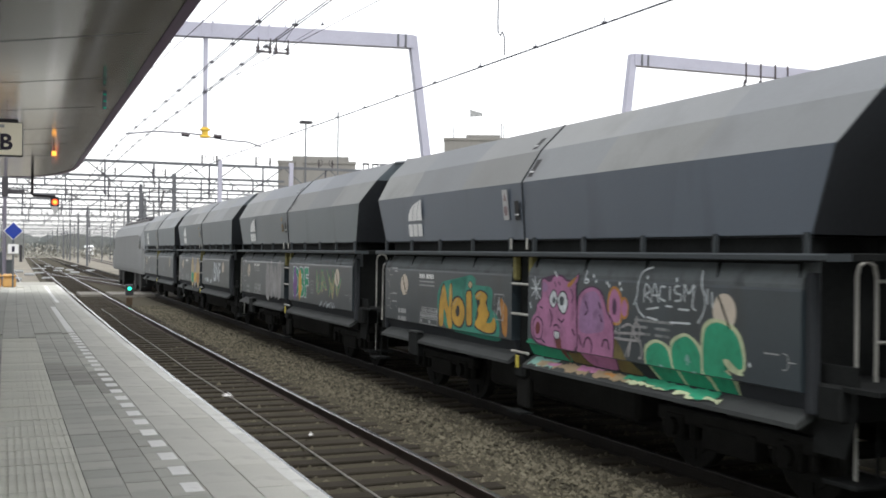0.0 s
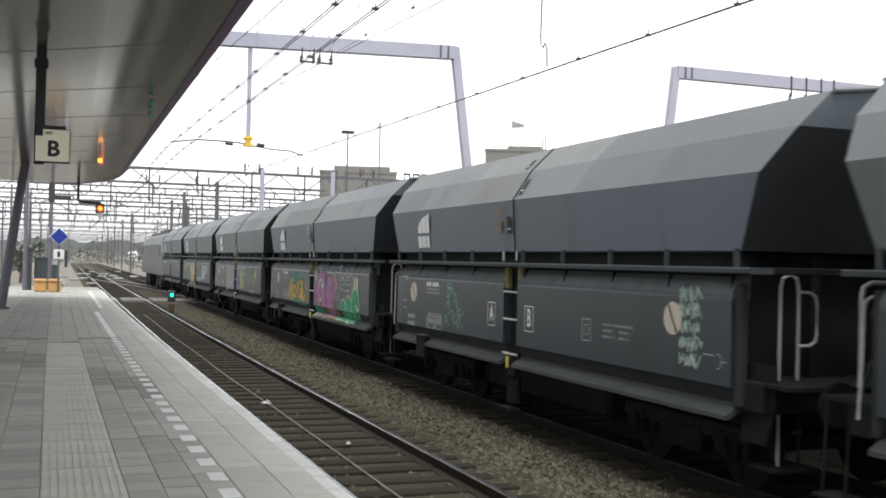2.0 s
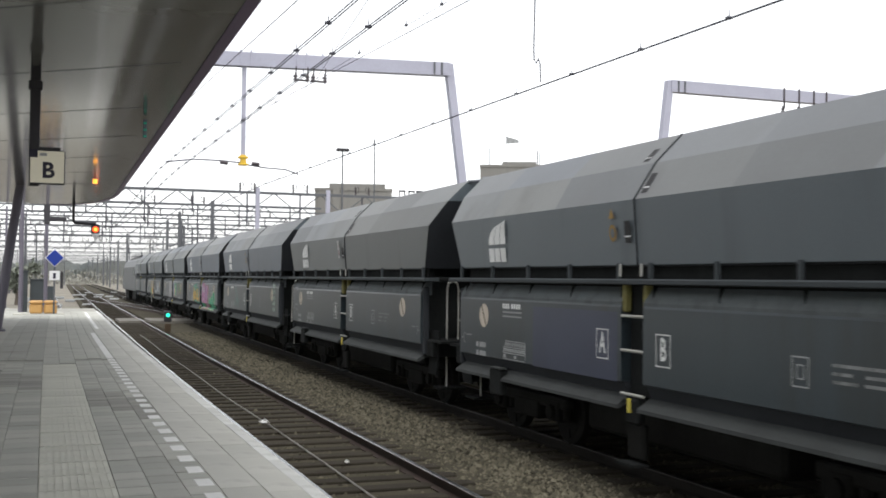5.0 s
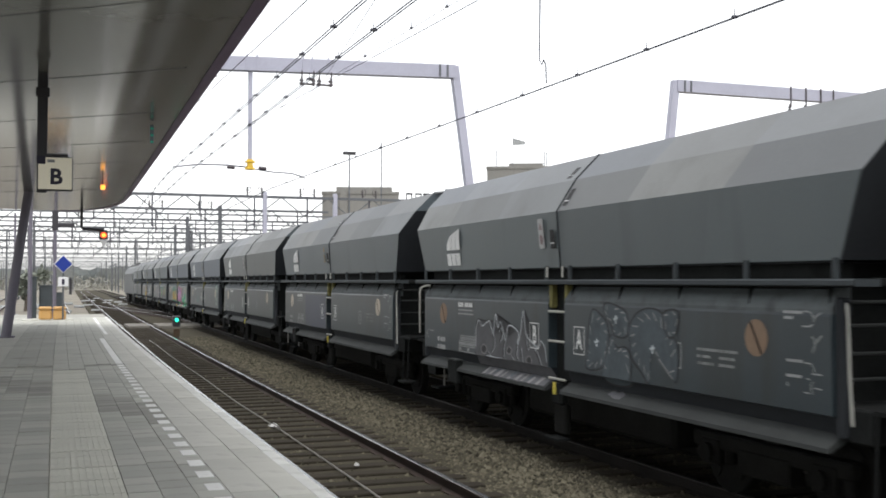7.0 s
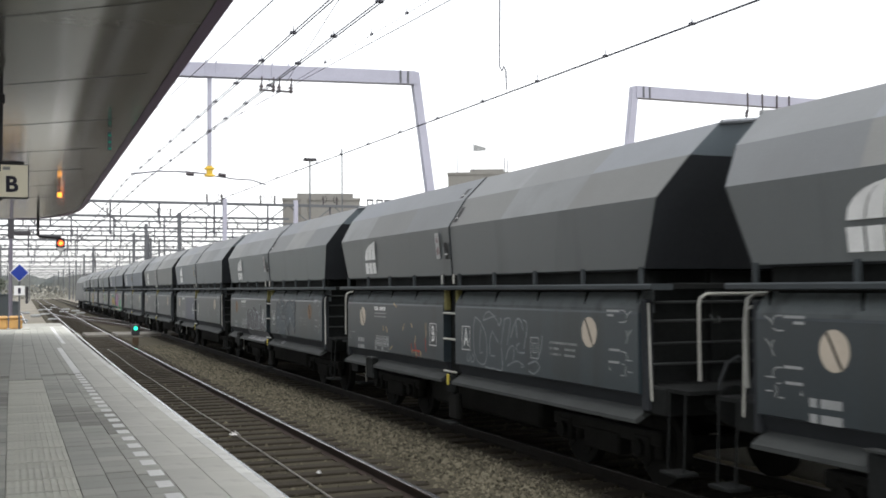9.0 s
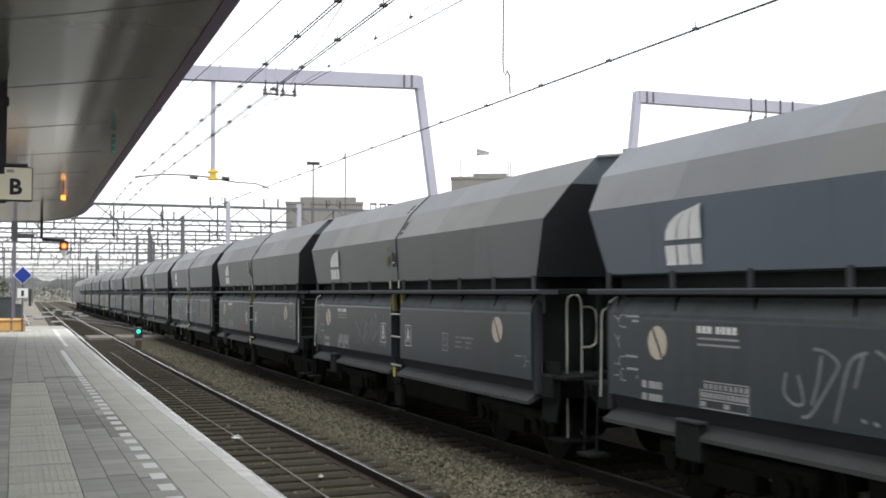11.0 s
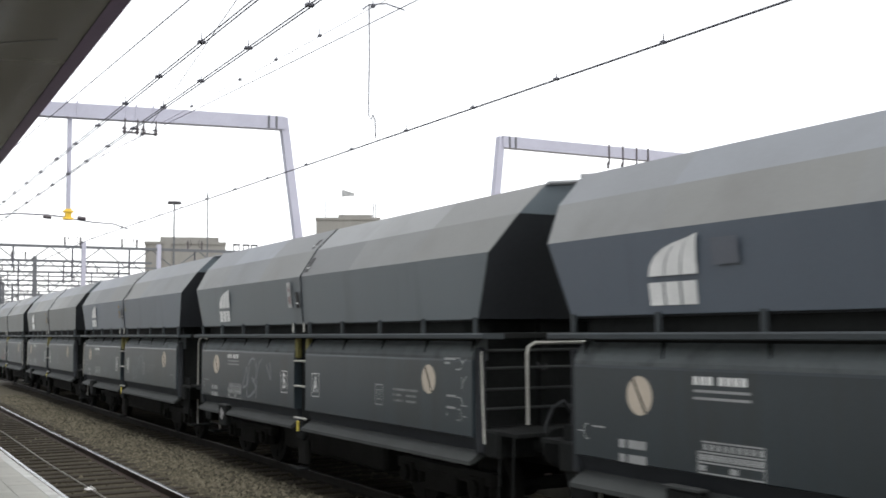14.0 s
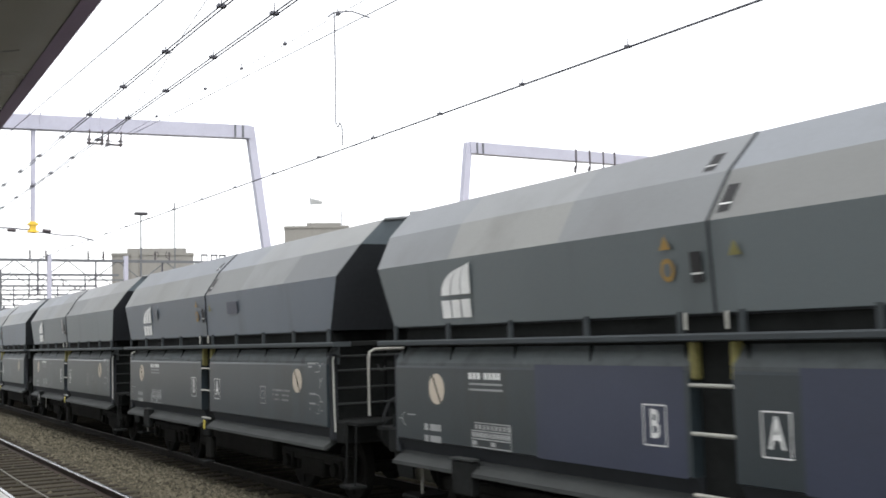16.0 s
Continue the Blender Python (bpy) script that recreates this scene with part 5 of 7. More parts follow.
# paint that runs over the sloping ledge
for k, (a, b, m, top, low) in enumerate(((0.32, 0.95, S_MINT, 0.0, 1.0), (0.55, 1.35, S_SANDDIM, 0.2, 0.95), (0.75, 1.05, S_PINK, 0.3, 0.7), (1.2, 1.75, S_SANDDIM, 0.0, 1.0), (1.5, 2.0, S_PINK, 0.0, 0.7), (1.9, 2.6, S_SANDDIM, 0.1, 0.95), (2.1, 2.3, S_ORNG, 0.2, 0.8), (2.5, 3.2, S_GRN, 0.0, 0.6), (2.6, 3.4, S_LIME, 0.35, 0.9), (3.1, 4.15, S_GRN, 0.0, 0.75), (3.5, 4.25, S_LIME, 0.45, 1.0), (3.75, 4.0, S_GRN, 0.3, 1.0))):
    ledge_smear(w, a, b, m, 300 + k, top, low, 0.003 + 0.0012 * k, "uneven spray paint on the ledge")

w = wagons[-1]
tagged(w, "dark grey coal hopper wagon with silver, purple and green graffiti")
for k in range(4):
    paint(w, "graffiti_letter", [blob(-2.0 + 0.42 * k, 1.50 + 0.06 * (k % 2), 0.24, 0.50 - 0.06 * (k % 3), 40 + k, 0.1)], S_SILVER, 0.006 + 0.001 * k, "silver bubble letter")
word(w, "DBF", 0.85, 1.35, 1.55, S_GRN, S_WHITE, 0, 0.03, 0.03, 0.008, 0.9)
paint(w, "graffiti_letter", [blob(0.85, 1.55, 0.16, 0.38, 44, 0.08)], S_PURP, 0.014)
paint(w, "graffiti_letter", [blob(1.30, 1.52, 0.14, 0.34, 45, 0.08)], S_YEL, 0.014)
strokes(w, "graffiti_tag", scrawl(3, 2.8, 4.6, 1.3, 1.95, 5), 0.05, S_GRN, 0.007, "green sprayed letters")
strokes(w, "graffiti_tag", scrawl(3, 2.82, 4.62, 1.28, 1.93, 5), 0.025, S_SAND, 0.010)
strokes(w, "graffiti_tag", scrawl(7, 3.0, 4.2, 1.1, 1.24, 4), 0.02, S_WHITE, 0.010)
w = wagons[-2]
tagged(w, "dark grey coal hopper wagon with yellow and white graffiti")
for k in range(3):
    paint(w, "graffiti_letter", [blob(-1.9 + 0.6 * k, 1.48, 0.36, 0.5, 50 + k, 0.1)], (S_SAND, S_SILVER, S_SAND)[k], 0.006 + 0.001 * k)
    paint(w, "graffiti_letter", [blob(-1.9 + 0.6 * k, 1.3, 0.28, 0.2, 55 + k, 0.1)], (S_GRN, S_YEL, S_ORNG)[k], 0.010 + 0.001 * k)
word(w, "BNF", 0.85, 3.2, 1.55, S_WHITE, S_BLACK, 0, 0.02, 0.02, 0.008, 0.8)
strokes(w, "graffiti_tag", scrawl(9, 0.8, 2.2, 1.2, 1.36, 4), 0.04, S_WHITE, 0.008)
w = wagons[-3]
strokes(w, "graffiti_tag", scrawl(11, -3.0, -0.6, 1.2, 1.9, 4), 0.07, S_FAINT, 0.008, "faint grey tag")
w = wagons[1]
tagged(w, "dark grey coal hopper wagon with small teal and cream tags")
for line in ([(-2.58, 1.94), (-2.57, 1.75)], [(-2.58, 1.94), (-2.44, 1.93), (-2.46, 1.88), (-2.57, 1.86)], [(-2.57, 1.86), (-2.43, 1.84), (-2.46, 1.76), (-2.58, 1.76)], [(-2.46, 1.76), (-2.39, 1.88), (-2.32, 1.77)], [(-2.61, 1.71), (-2.5, 1.72), (-2.51, 1.64), (-2.61, 1.63), (-2.6, 1.51)], [(-2.61, 1.6), (-2.49, 1.62), (-2.46, 1.53)], [(-2.27, 1.76), (-2.18, 1.77), (-2.2, 1.69), (-2.27, 1.67), (-2.22, 1.61)], [(-2.19, 1.66), (-2.09, 1.65), (-2.16, 1.57), (-2.05, 1.56), (-2.14, 1.46)], [(-2.52, 1.59), (-2.49, 1.45), (-2.55, 1.45)], [(-2.44, 1.49), (-2.3, 1.5)], [(-2.36, 1.48), (-2.32, 1.33)], [(-2.22, 1.46), (-2.27, 1.3), (-2.16, 1.31)], [(-2.12, 1.51), (-1.98, 1.53), (-2.09, 1.42), (-1.98, 1.45)], [(-2.7, 1.38), (-2.7, 1.24)], [(-2.7, 1.38), (-2.6, 1.39), (-2.6, 1.31), (-2.69, 1.29)], [(-2.56, 1.35), (-2.5, 1.25)], [(-2.17, 1.33), (-2.02, 1.4), (-1.83, 1.49)], [(-2.13, 1.36), (-2.09, 1.2)], [(-2.02, 1.39), (-1.79, 1.2)], [(-2.07, 1.32), (-1.99, 1.21)]):
    strokes(w, "graffiti_tag", [line], 0.022, S_MINT, 0.008, "pale teal sprayed tag")
strokes(w, "graffiti_tag", sum((scrawl(60 + k, 4.40, 4.80, 1.25 + 0.17 * k, 1.42 + 0.17 * k, 5) for k in range(5)), []), 0.017, S_MINT2, 0.008, "pale mint scribbled lines")
w = wagons[3]
tagged(w, "dark grey coal hopper wagon with a blue repainted panel")
paint(w, "repainted_patch", [[(-2.6, 1.12), (-0.32, 1.12), (-0.32, 1.92), (-2.6, 1.92)]], M_BLUE, 0.005, "dark blue repainted patch")
w = wagons[4]
tagged(w, "dark grey coal hopper wagon with silver graffiti on both panels")
row = ([(-2.81, 0.9), (-2.84, 1.26), (-2.84, 1.54), (-2.72, 1.68), (-2.58, 1.59), (-2.31, 1.68), (-2.21, 1.57), (-2.14, 1.49), (-2.05, 1.79), (-1.97, 1.6), (-1.85, 1.68), (-1.74, 1.52), (-1.68, 1.41), (-1.56, 1.64), (-1.22, 1.56), (-1.24, 1.4), (-1.14, 1.55), (-1.04, 1.87), (-0.96, 1.56), (-0.81, 1.46), (-0.54, 1.38), (-0.47, 1.47), (-0.34, 1.39), (-0.29, 1.19), (-0.21, 1.0), (-0.75, 0.95), (-1.49, 0.91)],)[0]
sprayed(w, "graffiti_letters", row, S_PEWTER, 0.006, "pewter grey row of spiky letters", S_BLACK, 0.02)
strokes(w, "graffiti_outline", [row[1:24]], 0.018, S_WHITE, 0.010, "thin silver outline")
for line in ([(-2.36, 1.21), (-2.23, 1.14), (-1.89, 1.11), (-1.85, 1.0)], [(-1.49, 1.2), (-1.37, 1.08)], [(-1.14, 1.34), (-1.09, 1.09)], [(-2.45, 1.11), (-2.14, 1.05)], [(-1.69, 1.41), (-1.76, 1.25), (-1.72, 1.07)], [(-1.25, 1.4), (-1.29, 1.25), (-1.22, 1.1)], [(-0.74, 1.4), (-0.57, 1.27), (-0.47, 1.14)], [(-2.16, 1.49), (-2.1, 1.34), (-2.21, 1.22)], [(-1.93, 1.54), (-1.85, 1.59), (-1.8, 1.49), (-1.9, 1.38)], [(-0.96, 1.45), (-0.89, 1.32)],):
    strokes(w, "graffiti_detail", [[(u, max(v, 1.15)) for u, v in line]], 0.036, S_BLACK, 0.0105, "black dividing line")
    strokes(w, "graffiti_detail", [[(u + 0.03, max(v, 1.15)) for u, v in line]], 0.013, S_WHITE, 0.012)
for shape in ([(-2.51, 1.31), (-2.4, 1.25), (-2.51, 1.18), (-2.62, 1.24)], [(-1.54, 1.33), (-1.46, 1.28), (-1.54, 1.23), (-1.62, 1.27)], [(-0.85, 1.24), (-0.77, 1.19), (-0.85, 1.13), (-0.94, 1.18)],):
    sprayed(w, "graffiti_counter", shape, S_BLACK, 0.0125, "dark counter", S_SILVER, 0.02)
for k, (a, b, top, low) in enumerate(((-2.5, -1.75, 0.0, 0.97), (-1.82, -1.15, 0.0, 1.0), (-1.2, -0.3, 0.0, 1.0))):
    ledge_smear(w, a, b, S_PEWTER, 330 + k, top, low, 0.003 + 0.001 * k, "silver paint on the ledge", 0.25)
for k in range(9):
    ledge_smear(w, -2.45 + 0.235 * k, -2.40 + 0.235 * k + 0.03 * (k % 3), S_SILVER, 350 + k, 0.1 + 0.1 * (k % 2), 1.0, 0.008, "", 0.4)
for k, (a, b) in enumerate(((-2.1, -2.02), (-1.5, -1.42), (-0.9, -0.83))):
    ledge_smear(w, a, b, S_SLATE, 340 + k, 0.0, 0.9, 0.009)
ledge_smear(w, 1.35, 1.7, S_PEWTER, 345, 0.0, 0.8, 0.004)
for k, shape in enumerate(([(1.02, 1.92), (0.91, 1.66), (0.89, 1.42), (0.85, 1.23), (1.07, 1.21), (1.3, 1.29), (1.42, 1.49), (1.38, 1.75), (1.21, 1.87)], [(1.36, 2.01), (1.32, 1.89), (1.5, 1.77), (1.57, 1.65), (1.85, 1.66), (1.86, 1.88), (1.67, 1.97)], [(1.3, 1.27), (1.27, 1.09), (1.62, 1.06), (1.89, 1.13), (1.92, 1.41), (1.81, 1.51), (1.6, 1.5), (1.5, 1.64), (1.42, 1.52)],) + ([(1.94, 1.54), (1.91, 1.73), (2.08, 1.9), (2.35, 1.97), (2.61, 1.92), (2.81, 1.7), (2.92, 1.56), (2.89, 1.23), (2.77, 1.28), (2.6, 1.4), (2.43, 1.55), (2.36, 1.34), (2.34, 1.16), (2.17, 1.28), (1.98, 1.41)], [(2.65, 1.92), (2.92, 1.95), (2.89, 1.73), (2.73, 1.7)],)):
    sprayed(w, "graffiti_bubble", shape, S_STEEL, 0.006 + 0.003 * k, "steel blue bubble shape", S_BLACK, 0.02)
    cu, cv = sum(p[0] for p in shape) / len(shape), sum(p[1] for p in shape) / len(shape)
    for p, q in zip(smooth(shape, 3)[::2], smooth(shape, 3)[1::2]):
        a = (cu + 0.92 * (p[0] - cu), cv + 0.92 * (p[1] - cv))
        b = (cu + 0.74 * (q[0] - cu), cv + 0.74 * (q[1] - cv))
        if min(a[1], b[1]) > 1.16:
            strokes(w, "graffiti_hatch", [[a, b]], 0.016, S_SILVER, 0.0085 + 0.003 * k)
    if k in (0, 1, 3):
        strokes(w, "graffiti_spark", [[(cu - 0.05, cv), (cu + 0.05, cv + 0.02)], [(cu, cv - 0.05), (cu + 0.01, cv + 0.05)]], 0.026, S_WHITE, 0.009 + 0.003 * k, "white spark")
w = wagons[5]
tagged(w, "dark grey coal hopper wagon with red flecks and pale tag")
for line in ([(-2.55, 2.0), (-2.41, 1.94)], [(-3.14, 1.6), (-3.11, 1.51)], [(-2.97, 1.59), (-2.91, 1.49)], [(-2.01, 1.66), (-2.11, 1.54)], [(-1.68, 1.69), (-1.63, 1.61)], [(-1.46, 1.49), (-1.51, 1.36)], [(-1.0, 1.71), (-1.01, 1.6)], [(-0.98, 1.59), (-0.99, 1.48)], [(-1.64, 1.25), (-1.6, 1.18)], [(-1.47, 1.23), (-1.43, 1.15)], [(-1.23, 1.24), (-1.23, 1.16)], [(-2.77, 1.2), (-2.62, 1.26)],):
    strokes(w, "graffiti_fleck", [line], 0.032, S_SAND, 0.008, "cream sprayed fleck")
for line in ([(-1.69, 1.35), (-1.64, 1.2)], [(-1.51, 1.39), (-1.42, 1.12)], [(-1.03, 1.46), (-0.99, 1.24)], [(-1.31, 1.26), (-1.35, 1.16)], [(-1.6, 1.24), (-1.27, 1.24)],):
    strokes(w, "graffiti_fleck", [line], 0.026, S_RED, 0.006, "red sprayed fleck")
for line in ([(0.98, 1.84), (0.92, 1.65), (0.96, 1.34), (1.13, 1.2), (1.35, 1.23), (1.38, 1.55), (1.2, 1.77), (0.99, 1.85)], [(1.19, 1.73), (1.14, 1.37), (1.25, 1.36)], [(1.28, 1.81), (1.34, 1.9), (1.5, 1.93), (1.73, 1.82)], [(1.28, 1.81), (1.68, 1.88)], [(1.57, 1.67), (1.49, 1.5), (1.51, 1.34), (1.66, 1.33)], [(1.57, 1.67), (1.77, 1.52)], [(1.87, 1.46), (1.9, 1.29), (1.88, 1.15), (1.71, 1.1)], [(1.34, 1.16), (1.5, 1.11), (1.66, 1.16)], [(1.75, 1.82), (1.8, 1.75), (1.88, 1.83), (1.83, 1.85)], [(1.98, 1.84), (1.92, 1.67), (1.87, 1.49)], [(1.98, 1.84), (2.12, 1.86), (2.16, 1.79), (2.06, 1.5)], [(2.16, 1.6), (2.35, 1.84), (2.48, 1.83), (2.54, 1.71)], [(2.33, 1.83), (2.36, 1.61)], [(2.01, 1.3), (2.1, 1.44), (2.25, 1.49), (2.25, 1.29)], [(2.05, 1.22), (2.35, 1.3), (2.55, 1.25), (2.48, 1.23)], [(2.55, 1.85), (2.65, 1.8), (2.63, 1.65), (2.56, 1.47)], [(2.43, 1.54), (2.34, 1.49), (2.4, 1.42), (2.58, 1.42)], [(2.68, 1.28), (2.89, 1.33), (3.0, 1.26), (2.84, 1.17), (2.7, 1.2)], [(3.08, 1.67), (3.05, 1.49), (2.93, 1.35)], [(0.7, 1.31), (0.69, 1.23), (0.74, 1.2), (0.79, 1.25), (0.74, 1.32)], [(0.85, 1.3), (0.83, 1.22), (0.9, 1.2), (0.95, 1.26), (0.88, 1.31)],):
    strokes(w, "graffiti_tag", [[(u, max(v, 1.15)) for u, v in line]], 0.022, S_FAINT, 0.007, "thin white outline of a tag")
w = wagons[6]
strokes(w, "graffiti_tag", scrawl(22, -2.3, -0.7, 1.15, 1.9, 3), 0.03, S_FAINT, 0.008, "thin white tag")
w = wagons[7]
tagged(w, "dark grey coal hopper wagon with thin white tags")
for line in ([(-2.34, 1.57), (-2.37, 1.4), (-2.25, 1.31), (-2.13, 1.34), (-2.19, 1.56)], [(-1.99, 1.79), (-1.85, 1.77), (-1.71, 1.68), (-1.8, 1.53), (-2.03, 1.25), (-2.15, 1.21)], [(-1.9, 1.74), (-1.95, 1.52), (-2.03, 1.32)], [(-1.76, 1.2), (-1.68, 1.44), (-1.57, 1.71), (-1.39, 1.79)], [(-1.43, 1.78), (-1.53, 1.5)], [(-1.3, 1.81), (-1.13, 1.7), (-0.97, 1.38), (-0.89, 1.91)], [(-1.46, 1.26), (-1.41, 1.24)], [(-1.33, 1.25), (-1.28, 1.23)], [(1.07, 1.32), (1.22, 1.53), (1.18, 1.33), (1.09, 1.3)], [(1.27, 1.21), (1.41, 1.57), (1.52, 1.73), (1.65, 1.76), (1.71, 1.66), (1.65, 1.51), (1.51, 1.43), (1.44, 1.51)], [(1.51, 1.43), (1.56, 1.31), (1.24, 1.2)], [(1.6, 1.19), (1.72, 1.48), (1.83, 1.63), (1.95, 1.64)], [(1.73, 1.76), (1.96, 1.62), (1.86, 1.49)], [(1.95, 1.78), (2.1, 1.8), (2.21, 1.72), (2.27, 1.59), (2.27, 1.89)]):
    strokes(w, "graffiti_tag", [[(u, max(v, 1.15)) for u, v in line]], 0.03, S_FAINT, 0.008, "thin white tag")
w = wagons[8]
tagged(w, "dark grey coal hopper wagon with loose white tags")
for line in ([(-2.75, 1.35), (-2.56, 1.72), (-2.53, 1.44), (-2.74, 1.35)], [(-2.46, 1.76), (-2.26, 1.88), (-2.1, 1.84), (-2.03, 1.69), (-2.07, 1.55), (-2.2, 1.5), (-2.26, 1.56)], [(-2.26, 1.56), (-2.07, 1.36), (-2.52, 1.22), (-2.39, 1.73)], [(-2.05, 1.2), (-2.0, 1.58), (-1.91, 1.78), (-1.75, 1.88)], [(-1.52, 1.79), (-1.31, 1.55), (-1.35, 1.83)]):
    strokes(w, "graffiti_tag", [line], 0.034, S_FAINT, 0.008, "thin white tag")
paint(w, "pale_blotch", [blob(-3.72, 0.84, 0.10, 0.10, 4, 0.15)], S_SILVER, 0.240, "pale blotch on the valve box")
w = wagons[9]
tagged(w, "dark grey coal hopper wagon with square blue repainted patches")
on_upper(w, "repainted_patch", [[(-3.35, 2.85), (-3.05, 2.85), (-3.05, 3.07), (-3.35, 3.07)]], M_BLUEGREY, "blue-grey repainted patch", 0.003)
on_upper(w, "repainted_patch", [[(1.25, 2.82), (1.75, 2.82), (1.75, 3.02), (1.25, 3.02)]], M_BLUE, "blue repainted patch", 0.003)
w = wagons[10]
tagged(w, "dark grey coal hopper wagon with blue repainted lower panels")
paint(w, "repainted_patch", [[(-2.4, 1.12), (-0.30, 1.12), (-0.30, 2.03), (-2.4, 2.03)]], M_BLUE, 0.003, "dark blue repainted patch")
paint(w, "repainted_patch", [[(0.9, 1.12), (4.0, 1.12), (4.0, 2.03), (0.9, 2.03)]], M_BLUE, 0.003, "dark blue repainted patch")


def locomotive():
    l = thing("electric_locomotive", "grey electric locomotive with a raised pantograph", "locomotive")
    prof = [(-1.45, 1.0), (-1.48, 1.2), (-1.48, 3.0), (-1.25, 3.55), (-0.9, 3.8), (0.9, 3.8), (1.25, 3.55), (1.48, 3.0), (1.48, 1.2), (1.45, 1.0)]
    bm = bmesh.new()
    rings = []
    for y, zt in ((-9.5, 0.62), (-9.0, 0.8), (-8.3, 1.0), (8.3, 1.0), (9.0, 0.8), (9.5, 0.62)):
        rings.append([bm.verts.new((x * (0.94 if zt < 0.7 else 1), y, 1.0 + (z - 1.0) * zt)) for x, z in prof])
    for a, b in zip(rings, rings[1:]):
        for k in range(10):
            bm.faces.new((a[k], a[(k + 1) % 10], b[(k + 1) % 10], b[k]))
    bm.faces.new(rings[0])
    bm.faces.new(rings[-1][::-1])
    bmesh.ops.recalc_face_normals(bm, faces=bm.faces)
    part("body", bm, M_LOCO, l, "grey ribbed body")
    for s in (-1, 1):
        for y in (-8.0, 8.0):
            part("cab_window", boxm(s * 1.485 - 0.01, s * 1.485 + 0.01, y - 0.4, y + 0.4, 2.3, 2.95), M_GLASS, l)
        for k in range(9):
            z = 1.4 + 0.2 * k
            part("side_rib", boxm(s * 1.49 - 0.012, s * 1.49 + 0.012, -6.8, 6.8, z, z + 0.05), M_LOCO, l)
    for y in (-9.42, 9.42):
        part("windscreen", boxm(-1.1, 1.1, y - 0.12, y + 0.12, 2.2, 2.7), M_GLASS, l)
    for y in (-5.0, 5.0):
        bm = bmesh.new()
        box(bm, -1.25, 1.25, y - 1.9, y + 1.9, 0.3, 0.95, bev=0.05)
        b = part("bogie_frame", bm, M_SOOTSHADE, l)
        for a in (-1.3, 1.3):
            bm = bmesh.new()
            for s in (-1, 1):
                bar(bm, (s * 0.69, 0, 0), (s * 1.27, 0, 0), 0.6, 20)
            wh = part("wheelset", bm, M_WHEEL, b)
            wh.location = (0, y + a, 0.62)
    bm = boxm(-0.9, 0.9, -7.0, 7.0, 3.78, 3.95, bev=0.03)
    for y in (-2, 0, 2.5):
        box(bm, -0.6, 0.6, y - 0.5, y + 0.5, 3.9, 4.15, bev=0.04)
    part("roof_gear", bm, M_DARK, l, "dark roof equipment")
    for y, up in ((-5.6, True), (5.6, False)):
        bm = bmesh.new()
        h = 5.52 if up else 4.2
        tube(bm, [(0, y, 3.95), (0, y + 1.1, (3.95 + h) / 2), (0, y - 0.1, h)], 0.045, 6)
        tube(bm, [(-0.8, y - 0.1, h - 0.15), (-0.55, y - 0.1, h), (0.55, y - 0.1, h), (0.8, y - 0.1, h - 0.15)], 0.03, 6)
        bar(bm, (-0.5, y, 3.95), (0.5, y, 3.95), 0.04)
        part("pantograph", bm, M_DARK, l, "raised dark pantograph" if up else "folded pantograph")
    return l


loco = locomotive()


# ---- overhead line ----
def wire(name, pts, r=0.011, pair=0.0, label="dark overhead contact wire", clips=0.0):
    """A taut wire, or two side by side, with the clips of its droppers."""
    ob = thing(name, label, "overhead wire", "overhead wires")
    for d in ((-pair / 2, pair / 2) if pair else (0.0,)):
        part("strand", tube(bmesh.new(), [(x + d, y, z) for x, y, z in pts], r, 5), M_WIRE, ob)
    if clips:
        (x0, y0, z0), (x1, y1, z1) = pts[0], pts[-1]
        n = int(abs(y1 - y0) / clips)
        for i in range(n):
            t = (i + 0.5) / n
            s = t * (len(pts) - 1)
            k = min(int(s), len(pts) - 2)
            p = Vector(pts[k]).lerp(Vector(pts[k + 1]), s - k)
            bm = bmesh.new()
            box(bm, p.x - 0.02 - pair / 2, p.x + 0.02 + pair / 2, p.y - 0.03, p.y + 0.03, p.z - 0.005, p.z + 0.025)
            bar(bm, (p.x, p.y, p.z + 0.02), (p.x, p.y, p.z + 0.12), 0.009, 5, 0.003)
            part("dropper_clip", bm, M_WIRE, ob)
    return ob


ZW = 4.80
wire("contact_wire", [(8.35, -4, ZW), (7.40, 38, ZW + 0.02), (8.1, 75, ZW), (8.6, 140, ZW)], 0.008, 0.030, clips=2.3)
wire("contact_wire", [(3.46, -4, ZW), (3.40, 34, ZW + 0.02), (4.4, 75, ZW), (5.2, 140, ZW)], 0.008, 0.045, clips=2.3)
wire("contact_wire", [(4.02, -4, ZW), (3.92, 34, ZW + 0.02), (4.6, 75, ZW), (5.4, 140, ZW)], 0.008, 0.045, clips=2.3)
wire("messenger_wire", [(3.48, -4, 4.95), (3.48, 11.8, 5.48), (3.48, 20, 5.77), (3.5, 34, 6.3)], 0.008, label="thin dark messenger wire")
wire("messenger_wire", [(6.0, -4, 4.95), (6.0, 10.7, 5.56), (6.0, 20.5, 5.97), (6.0, 34, 6.55)], 0.007, label="thin dark messenger wire")
wire("messenger_wire", [(5.72, -4, 5.15), (5.72, 11.1, 5.61), (5.72, 18, 5.82), (5.75, 34, 6.3)], 0.004, label="thin dark messenger wire", clips=3)

